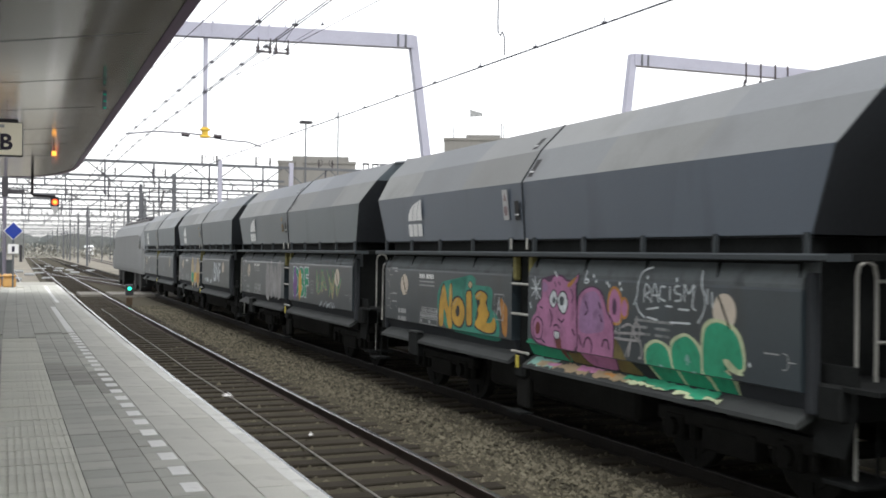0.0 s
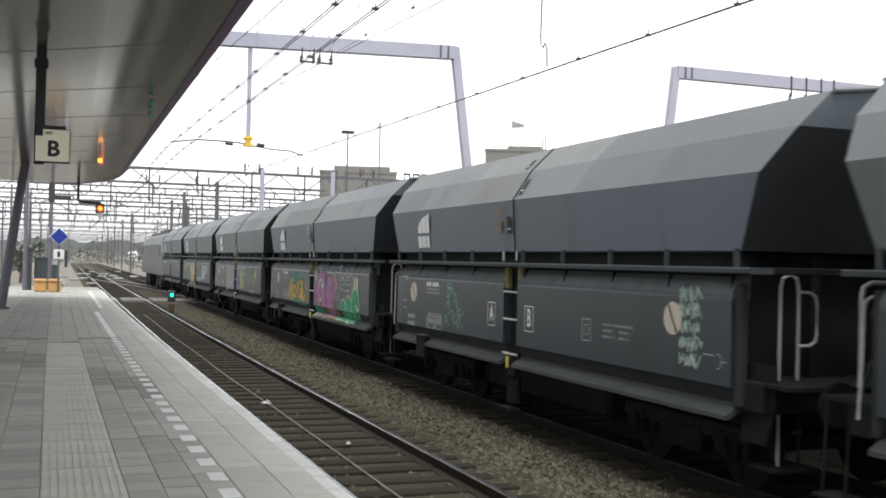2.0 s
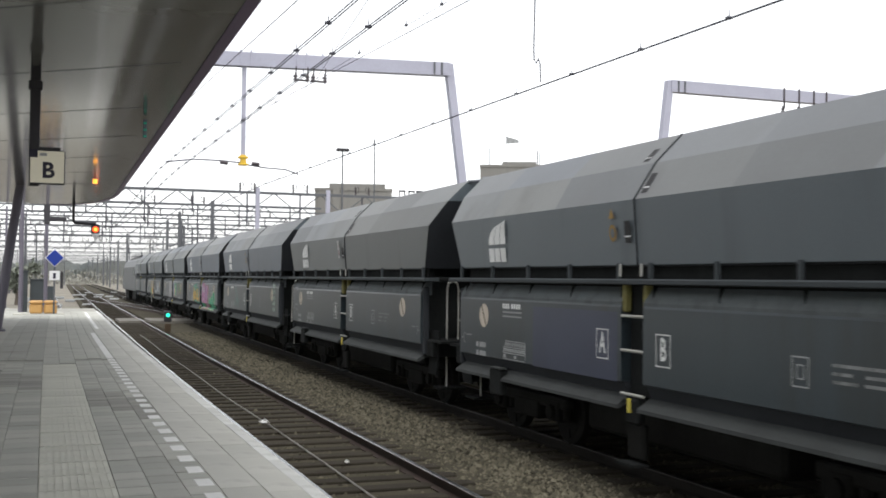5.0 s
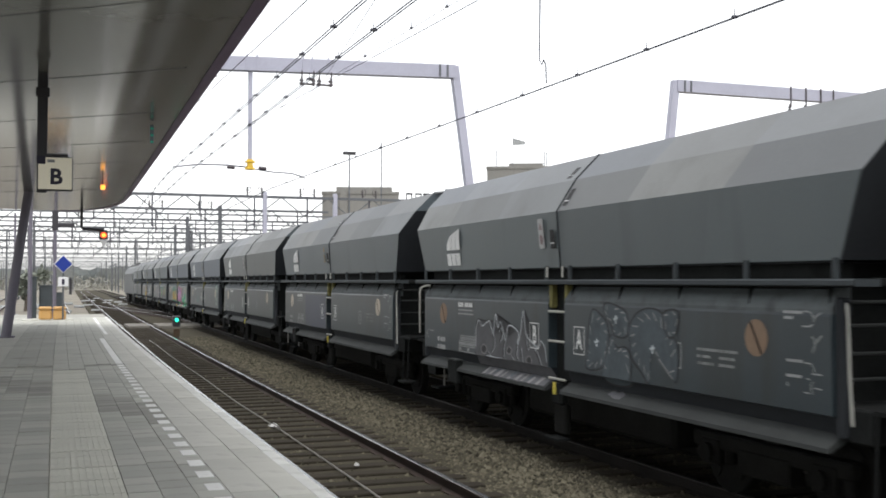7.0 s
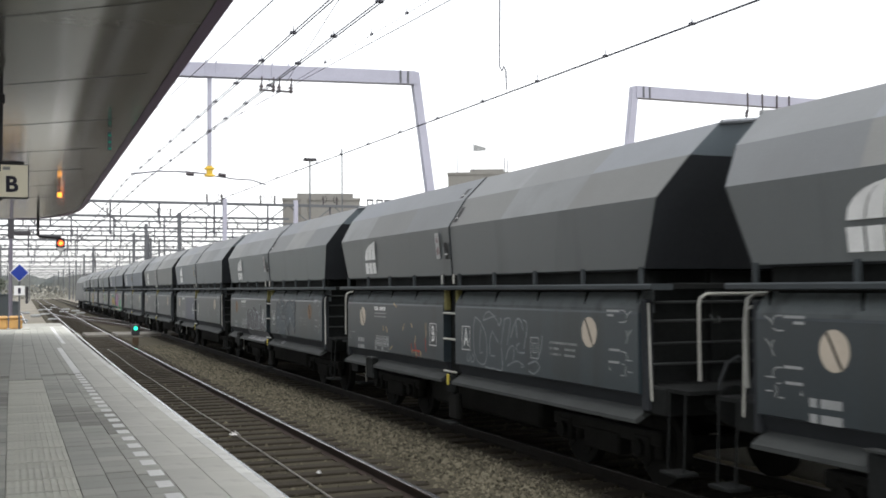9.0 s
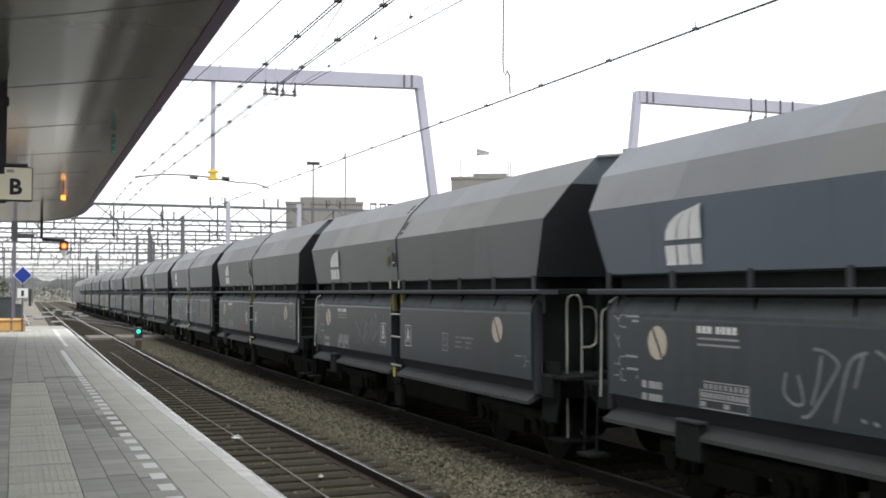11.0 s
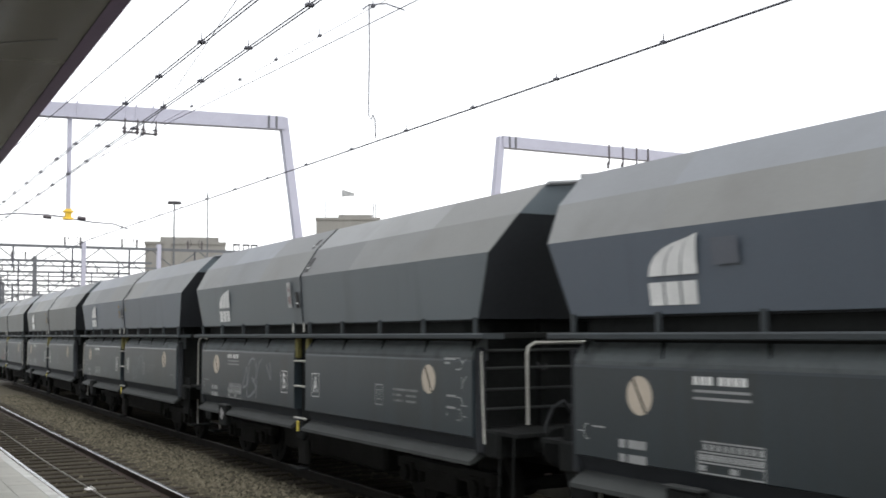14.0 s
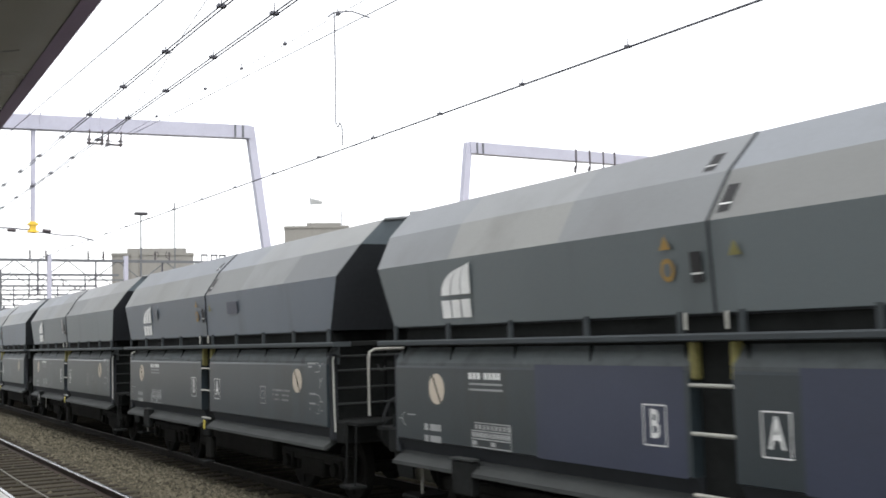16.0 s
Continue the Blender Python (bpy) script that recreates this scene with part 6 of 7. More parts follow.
# a loose wire end that hangs from the span and hooks onto the contact wire
hang = thing("hanging_jumper", "thin dark jumper hanging down to the contact wire", "jumper wire")
part("jumper", tube(bmesh.new(), [(7.72, 16.3, 7.15), (7.70, 16.25, 6.3), (7.66, 16.2, 5.4), (7.62, 16.1, 5.18), (7.66, 16.1, 5.12), (7.74, 16.2, 5.22), (7.78, 16.2, 5.14), (7.79, 16.2, 4.83)], 0.012, 5), M_WIRE, hang)
part("cross_arm", tube(bmesh.new(), [(7.6, 16.3, 7.05), (7.72, 16.3, 7.15), (8.0, 16.2, 7.18), (8.3, 16.1, 7.08)], 0.013, 5), M_WIRE, hang)


def beam_section(bm, x0, x1, y, z0, z1, taper=0.0):
    """A deep box beam across the tracks."""
    d = 0.17
    v = [bm.verts.new(p) for p in ((x0, y - d, z0), (x1, y - d, z0 + taper), (x1, y - d, z1), (x0, y - d, z1), (x0, y + d, z0), (x1, y + d, z0 + taper), (x1, y + d, z1), (x0, y + d, z1))]
    for f in ((0, 1, 2, 3), (5, 4, 7, 6), (4, 0, 3, 7), (1, 5, 6, 2), (3, 2, 6, 7), (4, 5, 1, 0)):
        bm.faces.new([v[k] for k in f])
    return bm


def insulator(bm, x, y, z, n=2):
    for k in range(n):
        bar(bm, (x, y, z - 0.05 - 0.1 * k), (x, y, z + 0.0 - 0.1 * k), 0.075, 10)
    bar(bm, (x, y, z - 0.1 * n), (x, y, z + 0.1), 0.03, 8)


def portal(x_leg, x_far, foot, y, z_top, sag=0.0):
    """A lavender portal: one leaning leg in sight, a deep beam and hangers."""
    g = thing("catenary_portal", "lavender painted steel catenary portal over the tracks", "catenary portal", "catenary portals")
    bm = beam_section(bmesh.new(), min(x_leg, x_far), max(x_leg, x_far), y, z_top - 0.44, z_top)
    for v in bm.verts:
        v.co.z += sag * (x_leg - v.co.x) / (x_leg - x_far)
    part("beam", bm, M_LAV, g, "deep lavender box beam")
    sgn = 1 if foot > x_leg else -1
    bm = bmesh.new()
    a, b = 0.14, 0.13
    lo = [bm.verts.new((foot + p, y + q, -1.0)) for p, q in ((-a, -a), (a, -a), (a, a), (-a, a))]
    hi = [bm.verts.new((x_leg + p, y + q, z_top - 0.02)) for p, q in ((-b, -b), (b, -b), (b, b), (-b, b))]
    for k in range(4):
        bm.faces.new((lo[k], lo[(k + 1) % 4], hi[(k + 1) % 4], hi[k]))
    bm.faces.new(hi)
    bm.faces.new(lo[::-1])
    part("leg", bm, M_LAV, g, "leaning lavender leg")
    for dx in (0.29, 0.56):
        part("splice_plate", boxm(x_leg - sgn * dx - 0.03, x_leg - sgn * dx + 0.03, y - 0.2, y - 0.17, z_top - 0.44, z_top - 0.02), M_MAST, g)
    return g


GY = 34.0
g1 = portal(12.87, -1.5, 14.2, GY, 8.85, -0.45)
part("drop_post", boxm(5.885, 6.015, GY - 0.065, GY + 0.065, 5.30, 8.36, bev=0.01), M_LAV, g1, "lavender drop post")
bm = bmesh.new()
box(bm, 5.86, 6.04, GY - 0.09, GY + 0.09, 5.04, 5.38, bev=0.01)
for z in (5.08, 5.30):
    box(bm, 5.80, 6.10, GY - 0.12, GY + 0.12, z - 0.03, z + 0.03, bev=0.01)
part("insulator_head", bm, M_AMBER, g1, "yellow insulator head")
bm = tube(bmesh.new(), [(5.85, GY, 5.13), (5.3, GY, 5.17), (4.4, GY, 5.17), (3.55, GY, 5.05)], 0.025, 6)
tube(bm, [(6.05, GY, 5.08), (6.7, GY, 5.0), (7.3, GY, 4.98), (7.75, GY, 4.84)], 0.022, 6)
part("registration_arm", bm, M_WIRE, g1, "dark registration arms")
bm = bmesh.new()
for x in (5.35, 6.35):
    bar(bm, (x - 0.12, GY, 5.12), (x + 0.12, GY, 5.10), 0.06, 8)
part("arm_insulator", bm, M_FIT, g1, "dark ribbed insulators")
for x in (7.58, 7.97, 8.16, 8.55):
    bm = bmesh.new()
    box(bm, x - 0.02, x + 0.02, GY - 0.2, GY - 0.16, 7.9, 8.30)
    insulator(bm, x, GY - 0.1, 8.02, 2)
    part("feeder_insulator", bm, M_FIT, g1, "dark feeder insulator")
for x in (7.775, 8.355):
    part("feeder_yoke", boxm(x - 0.25, x + 0.25, GY - 0.2, GY, 7.86, 7.89), M_FIT, g1)
bm = bmesh.new()
for x in (4.6, 4.85):
    box(bm, x - 0.015, x + 0.015, GY - 0.2, GY - 0.16, 7.9, 8.25)
insulator(bm, 4.72, GY - 0.1, 7.98, 2)
part("feeder_hanger", bm, M_FIT, g1, "dark feeder hanger")
for x in (5.80, 6.13, 7.62, 7.92, 8.45):
    z = 8.85 - 0.40 * (12.85 - x) / 14.35
    part("clamp_plate", boxm(x - 0.025, x + 0.025, GY - 0.19, GY - 0.17, z - 0.46, z + 0.05), M_LAV, g1)
g2 = portal(21.6, 44.0, 20.45, GY, 8.92)
for x in (26.6, 27.3, 28.0, 28.6):
    bm = bmesh.new()
    box(bm, x - 0.03, x + 0.03, GY - 0.2, GY - 0.17, 8.2, 8.97)
    insulator(bm, x, GY - 0.1, 8.2, 2)
    part("feeder_insulator", bm, M_FIT, g2, "dark feeder insulator")
part("leg", boxm(43.8, 44.2, GY - 0.2, GY + 0.2, -1.0, 8.5), M_LAV, g2)
wire("feeder_wire", [(8.3, 34, 8.0), (3.9, 4, 7.0), (2.0, -8, 6.9)], 0.008, label="thin dark feeder cable")
wire("feeder_wire", [(8.3, 34, 8.0), (8.5, 75, 6.9)], 0.008, label="thin dark feeder cable")


def truss(y, z, x0, x1, posts, depth=0.9, mat=None, fittings=True, seed=0):
    """A lighter lattice gantry with drop tubes under it."""
    m = mat or M_MAST
    r = random.Random(seed)
    g = thing("lattice_gantry", "grey steel lattice gantry carrying overhead wires", "catenary gantry", "lattice gantries", at=None)
    bm = bmesh.new()
    box(bm, x0, x1, y - 0.10, y + 0.10, z - 0.09, z + 0.09)
    part("top_chord", bm, m, g)
    bm = bmesh.new()
    box(bm, x0, x1, y - 0.06, y + 0.06, z - depth - 0.05, z - depth + 0.05)
    n = int((x1 - x0) / 3.2)
    for i in range(n):
        a, b = x0 + (x1 - x0) * i / n, x0 + (x1 - x0) * (i + 1) / n
        bar(bm, (a, y, z - depth), ((a + b) / 2, y, z), 0.04, 5)
        bar(bm, ((a + b) / 2, y, z), (b, y, z - depth), 0.04, 5)
    part("lattice", bm, m, g)
    for px in posts:
        part("post", boxm(px - 0.14, px + 0.14, y - 0.14, y + 0.14, -1.0, z + 0.35, bev=0.02), M_LAV if y < 80 else M_MAST, g, "grey steel post")
    if fittings:
        x = x0 + 1.5
        while x < x1 - 1:
            bm = bmesh.new()
            bar(bm, (x, y, z), (x, y, z - r.uniform(1.4, 2.6)), 0.06, 6)
            part("drop_tube", bm, M_WIRE, g)
            if r.random() < 0.7:
                for q in (-0.5, 0.5):
                    bm = bmesh.new()
                    bar(bm, (x + q, y, z + 0.08), (x + q, y, z + 0.34), 0.06, 6)
                    for h in (0.40, 0.50, 0.60):
                        bar(bm, (x + q, y, z + h - 0.03), (x + q, y, z + h + 0.01), 0.11, 8)
                    bar(bm, (x + q, y, z + 0.3), (x + q, y, z + 0.68), 0.04, 6)
                    e = 1 if q > 0 else -1
                    tube(bm, [(x + q, y, z + 0.2), (x + q - e * 0.20, y, z + 0.28), (x + q - e * 0.26, y, z + 0.5), (x + q - e * 0.16, y, z + 0.72)], 0.03, 5)
                    part("top_insulator", bm, M_FIT, g)
            x += r.uniform(3.0, 4.6)
    return g


near_truss = truss(74.0, 7.35, -3.0, 30.0, (14.0, 19.0), 1.3, seed=1)
for x in (24.53, 25.25, 25.86):
    bm = boxm(x - 0.24, x + 0.24, 73.9, 74.1, 7.80, 7.92, bev=0.02)
    for q in (-0.2, 0.2):
        box(bm, x + q - 0.025, x + q + 0.025, 73.95, 74.05, 7.44, 7.80)
    part("lamp_frame", bm, M_DARK, near_truss, "dark open frame on the beam")
truss(88.0, 7.3, -10.0, 22.0, (-6.0, 13.0), 1.2, seed=5)
truss(104.0, 7.3, -14.0, 24.0, (-8.0, 12.3), 1.2, seed=2)
truss(119.0, 7.2, -15.0, 26.0, (-8.6, 12.8), 1.1, seed=6)
truss(135.0, 7.4, -16.0, 32.0, (-9.0, 16.5, 30.0), 1.2, seed=3)
for k, y in enumerate((165, 200, 240, 285, 335, 390, 450)):
    truss(float(y), 7.4, -22.0 - 3 * k, 26.0 + 4 * k, (-14.0 - 2 * k, 12.0 + k, 25.0 + 3 * k), 1.2, fittings=k < 2, seed=10 + k)
rng = random.Random(31)
for k in range(46):
    y = rng.uniform(90, 420)
    x = rng.uniform(-0.10, 0.16) * y + rng.uniform(-4, 8)
    if abs(x - 6 - bend(y)) < 4:
        x += 9
    bm = bmesh.new()
    bar(bm, (x, y, -1.05), (x, y, rng.uniform(5.5, 8.5)), 0.11, 7, 0.08)
    bar(bm, (x - 1.6, y, 5.2), (x, y, 5.7), 0.05, 5)
    tagged(part("line_mast", bm, M_MAST), "slim grey catenary mast in the rail yard", "mast", "line masts")
for k, x in enumerate((-9.5, -5.0, -0.5, 12.0, 16.5, 21.0)):
    wire("contact_wire", [(x, 70, ZW), (x + 1.5, 150, ZW), (x + 4, 300, ZW)], 0.014)

# ---- yard beyond the platform ----
for x, s, y0 in ((-0.2, -0.012, 70), (-5.0, -0.02, 60), (12.2, 0.02, 60), (16.6, 0.03, 70)):
    for q in (-0.7535, 0.7535):
        ob = rail(x + q, y0, 300, drift=lambda y, s=s, y0=y0: bend(y) + s * (y - y0))
for q in (-0.7535, 0.7535):
    rail(5.6 + q, 62, 112, drift=lambda y: bend(y) + 2.05 * math.cos((y - 62) / 50 * math.pi))
bm = bmesh.new()
for k, (x0, x1) in enumerate(((2.0, 2.72), (2.95, 4.22), (4.46, 6.86), (7.1, 8.3), (8.6, 12.0))):
    box(bm, x0 + 0.9, x1 + 0.9, 57.0, 60.5, -1.0, -0.775, bev=0.02)
tagged(part("track_crossing", bm, M_CROSSING), "worn concrete boards of a staff crossing between the rails", "crossing", kind="structure")
for k in range(30):
    y = rng.uniform(66, 170)
    x = rng.uniform(-0.02, 0.07) * y + rng.uniform(-3, 3)
    ob = tagged(part("point_motor", boxm(-0.45, 0.45, -0.22, 0.22, 0, 0.26, bev=0.06), M_FADED), "white covered point machine beside the rails", "point machine", "point machines")
    ob.matrix_world = pose(x, y, -1.05, 0, 0, rng.uniform(-20, 20))

# a white passenger train waiting in the yard
tr = thing("passenger_train", "white passenger train with dark windows in the distance", "train", at=pose(28.4, 379, -0.76, 0, 0, -3.4))
prof = [(-1.4, 0.3), (-1.45, 1.2), (-1.42, 2.6), (-1.1, 3.6), (1.1, 3.6), (1.42, 2.6), (1.45, 1.2), (1.4, 0.3)]
bm = bmesh.new()
rings = [[bm.verts.new((x * sx, y, 0.3 + (z - 0.3) * sz)) for x, z in prof] for y, sx, sz in ((0, 0.8, 0.45), (0.9, 0.95, 0.75), (2.2, 1, 1), (45, 1, 1))]
for a, b in zip(rings, rings[1:]):
    for k in range(8):
        bm.faces.new((a[k], a[(k + 1) % 8], b[(k + 1) % 8], b[k]))
bm.faces.new(rings[0])
bm.faces.new(rings[-1][::-1])
bmesh.ops.recalc_face_normals(bm, faces=bm.faces)
part("body", bm, M_TRAINWHITE, tr)
part("windscreen", boxm(-0.95, 0.95, 0.5, 1.5, 1.9, 2.85, bev=0.1), M_GLASS, tr)
for s in (-1, 1):
    part("window_band", boxm(s * 1.44 - 0.02, s * 1.44 + 0.02, 3, 44, 1.8, 2.6), M_GLASS, tr)
part("underframe", boxm(-1.3, 1.3, 1, 45, 0.0, 0.32), M_SOOTSHADE, tr)

# ---- platform end ----
sg = thing("dwarf_signal", "dark dwarf signal showing a green light between the tracks", "signal", at=pose(5.24, 48.0, -0.97))
part("post", boxm(-0.05, 0.05, -0.05, 0.05, 0, 0.2), M_DARK, sg)
part("lower_box", boxm(-0.13, 0.13, -0.1, 0.1, 0.08, 0.42, bev=0.02), M_RUSTBOX, sg, "rusty brown marker board")
part("head", boxm(-0.17, 0.17, -0.1, 0.12, 0.50, 0.98, bev=0.04), M_DARK, sg, "black signal head")
bm = bar(bmesh.new(), (0, -0.13, 0.80), (0, -0.10, 0.80), 0.085, 16)
part("lens", bm, M_GREENLAMP, sg, "glowing green lens")

dm = thing("diamond_sign", "blue diamond sign with a white rim on a grey post", "sign", at=pose(0.52, 44.0, -0.1))
part("post", bar(bmesh.new(), (0, 0.05, 0.1), (0, 0.05, 2.3), 0.035, 8), M_MAST, dm)
for r, d, m, n in ((0.36, 0.02, M_SIGNWHITE, "rim"), (0.32, 0.0, M_SIGNBLUE, "face")):
    bm = bmesh.new()
    bar(bm, (0, d, 2.28), (0, d + 0.015, 2.28), r, 4)
    bmesh.ops.rotate(bm, cent=(0, d, 2.28), matrix=Matrix.Rotation(0, 3, "Y"), verts=bm.verts)
    part(n, bm, m, dm)
part("small_plate", boxm(-0.19, 0.19, 0.0, 0.02, 1.42, 1.78), M_SIGNWHITE, dm, "small white plate")
part("plate_mark", boxm(-0.05, 0.05, -0.006, -0.002, 1.48, 1.70), M_NAVY, dm)
part("side_box", boxm(0.22, 0.32, 0.0, 0.1, 1.1, 1.75), M_DARK, dm)

bn = thing("grit_bin", "pair of orange plastic grit bins on a low plinth", "grit bin", at=pose(0.14, 44.5, 0))
for x in (-0.26, 0.26):
    part("tub", boxm(x - 0.24, x + 0.24, -0.3, 0.3, 0.02, 0.40, bev=0.06), M_ORANGE, bn, "faded orange tub")
    part("lid", boxm(x - 0.255, x + 0.255, -0.33, 0.33, 0.40, 0.53, bev=0.06), M_ORANGE, bn)
part("plinth", boxm(-1.1, 0.75, -0.5, 0.4, -0.02, 0.03), M_SLAB, bn)

for x, y, w, h, d in ((-0.62, 47.5, 0.30, 1.65, 0.4), (-0.10, 47.8, 0.55, 1.30, 0.5), (0.42, 47.6, 0.25, 1.0, 0.3)):
    cb = thing("equipment_cabinet", "dark green steel equipment cabinet on the platform end", "cabinet", "equipment cabinets", at=pose(x, y, 0))
    part("body", boxm(-w / 2, w / 2, -d / 2, d / 2, 0, h, bev=0.015), M_CABINET, cb)
    part("door", boxm(-w / 2 + 0.04, w / 2 - 0.04, -d / 2 - 0.012, -d / 2, 0.06, h - 0.08), M_CABINET, cb)
    part("cap", boxm(-w / 2 - 0.03, w / 2 + 0.03, -d / 2 - 0.03, d / 2 + 0.03, h, h + 0.05), M_CABINET, cb)
for x, y, h, r in ((-0.72, 46.8, 4.4, 0.10), (0.22, 46.5, 5.4, 0.085), (-1.45, 52.0, 4.6, 0.06)):
    ps = tagged(part("lamp_mast", bar(bmesh.new(), (0, 0, 0), (0, 0, h), r, 10, r * 0.8), M_COLUMN), "grey purple steel mast at the platform end", "mast", "platform masts")
    ps.matrix_world = pose(x, y, 0)
ps = thing("mast_head", "dark fitting fixed to the platform mast", "bracket", at=pose(0.22, 46.4, 3.6))
part("sleeve", boxm(-0.12, 0.12, -0.02, 0.22, 0.0, 1.7, bev=0.02), M_DARK, ps)
part("arm", boxm(0.1, 0.75, 0.05, 0.15, 0.12, 0.30, bev=0.02), M_DARK, ps)

rs = thing("red_repeater_signal", "red signal lamp with a white triangle on a bent arm", "signal", at=pose(1.0, 37.5, 3.93))
part("arm", tube(bmesh.new(), [(0, 0, 0), (0, 0, -0.62), (0.06, 0, -0.68), (0.72, 0, -0.70)], 0.05, 8), M_DARK, rs, "dark bent arm")
part("head", boxm(0.56, 0.84, -0.02, 0.14, -1.06, -0.70, bev=0.04), M_DARK, rs)
part("lens", bar(bmesh.new(), (0.70, -0.05, -0.88), (0.70, -0.035, -0.88), 0.06, 16), M_AMBERLAMP, rs, "glowing orange-red lens")
bm = bmesh.new()
for a in ((0.60, -1.0, 0.80, -1.0), ):
    v = [bm.verts.new(p) for p in ((0.58, -0.03, -1.02), (0.82, -0.03, -1.02), (0.70, -0.03, -1.32), (0.58, 0.0, -1.02), (0.82, 0.0, -1.02), (0.70, 0.0, -1.32))]
    for f in ((0, 2, 1), (3, 4, 5), (0, 1, 4, 3), (1, 2, 5, 4), (2, 0, 3, 5)):
        bm.faces.new([v[k] for k in f])
part("triangle_plate", bm, M_SIGNWHITE, rs, "white triangle plate")
part("ring", bar(bmesh.new(), (0.70, -0.03, -0.88), (0.70, -0.01, -0.88), 0.105, 16), M_REDLAMP, rs)

am = thing("amber_lamp", "small glowing amber lamp hanging under the canopy", "lamp", at=pose(1.15, 26.0, 3.93))
part("rod", bar(bmesh.new(), (0, 0, 0), (0, 0, -0.19), 0.014, 6), M_DARK, am)
part("bulb", bar(bmesh.new(), (0, 0, -0.29), (0, 0, -0.19), 0.05, 12), M_AMBERLAMP, am, "glowing amber lens")
# glowing spots in a small case, added to stand for a signal's green reflection
gl = thing("green_indicator", "row of small green glows for a reflection under the canopy edge", "signal", at=pose(1.45, 16.8, 3.88))
part("case", boxm(-0.03, 0.03, 0, 0.05, -0.26, 0.02, bev=0.01), M_COLUMN, gl)
for k in range(3):
    part("lens", boxm(-0.022, 0.022, -0.01, 0.0, -0.055 - 0.10 * k, -0.03 - 0.10 * k), M_GREENDIM, gl, "glowing spot of the green reflection")


# ---- town ----
def building(name, x, y, w, d, h, label, parts=()):
    b = thing(name, label, "building", at=pose(x, y, -1.05))
    part("wall", boxm(-w / 2, w / 2, 0, d, 0, h), M_CONC, b)
    part("parapet", boxm(-w / 2 - 0.15, w / 2 + 0.15, -0.15, d + 0.15, h, h + 0.5), M_CONC, b)
    for a in parts:
        part("roof_block", boxm(*a), M_CONC, b)
    return b


def at_dir(deg, dist):
    return dist * math.sin(radians(deg)), dist * math.cos(radians(deg))


x, y = at_dir(15.75, 220)
b = building("office_block", x, y, 15.6, 12, 20.4, "grey concrete tower block behind the yard", ((-5.0, 6.5, 2, 9, 20.8, 22.0), (-4.2, -2.8, -0.6, 0.2, 0, 21.0)))
b.rotation_euler.z = radians(-16)
x2, y2 = at_dir(19.3, 220)
rb = thing("roof_frames", "row of dark square roof frames on a low block", "roof frame", at=pose(x2, y2, -1.05, 0, 0, -16))
for i in range(3):
    xx = -2.4 + 2.4 * i
    bm = bmesh.new()
    box(bm, xx - 0.85, xx - 0.65, 0, 0.3, 17.3, 18.9)
    box(bm, xx + 0.65, xx + 0.85, 0, 0.3, 17.3, 18.9)
    box(bm, xx - 0.85, xx + 0.85, 0, 0.3, 18.6, 18.9)
    part("frame", bm, M_DARK, rb)
part("roof_slab", boxm(-9, 5, 0, 8, 0, 17.3), M_CONC, rb)
x, y = at_dir(24.2, 220)
b = building("low_block", x, y, 13, 10, 25.6, "grey concrete roof structure with aerials and a flag", ((-2.0, 5.0, 1, 6, 26.0, 26.8),))
b.rotation_euler.z = radians(-24)
for xx, zz, rr in ((-4.6, 29.8, 0.09), (5.2, 29.2, 0.12), (5.7, 29.0, 0.10)):
    part("aerial", bar(bmesh.new(), (xx, 1, 25.6), (xx, 1, zz), rr, 6), M_MAST, b)
fl = thing("flag_pole", "pale flag on a thin pole above the roof", "flag", at=pose(x, y, -1.05 + 26.0, 0, 0, -24))
part("pole", bar(bmesh.new(), (-1.2, 0, 0), (-1.2, 0, 6.0), 0.06, 6), M_MAST, fl)
bm = bmesh.new()
fv = [[bm.verts.new((-1.2 + 0.42 * i, 0.15 * math.sin(i * 1.1), 5.9 - 0.13 * i - 1.5 * j + (0.3 * i if j else 0) * 0.5)) for j in (0, 1)] for i in range(7)]
for a, c in zip(fv, fv[1:]):
    bm.faces.new((a[0], c[0], c[1], a[1]))
part("cloth", bm, M_FADED, fl, "pale drooping flag cloth")
for deg, dist, w, h in ((12.0, 300, 16, 14), (9.5, 320, 24, 11), (13.0, 270, 9, 12)):
    x, y = at_dir(deg, dist)
    building("low_block", x, y, w, 12, h, "pale low buildings behind the yard")
fm = thing("floodlight_mast", "slim floodlight mast with a flat lamp head", "light mast", at=pose(*at_dir(15.15, 150), -1.05))
part("mast", bar(bmesh.new(), (0, 0, 0), (0, 0, 20.2), 0.16, 8, 0.10), M_MAST, fm)
part("lamp_head", boxm(-0.85, 0.85, -0.4, 0.4, 20.2, 20.6, bev=0.06), M_DARK, fm)
fm = tagged(part("thin_mast", bar(bmesh.new(), (0, 0, 0), (0, 0, 22.0), 0.09, 6), M_MAST), "very thin tall aerial mast", "mast")
fm.matrix_world = pose(*at_dir(16.85, 150), -1.05)


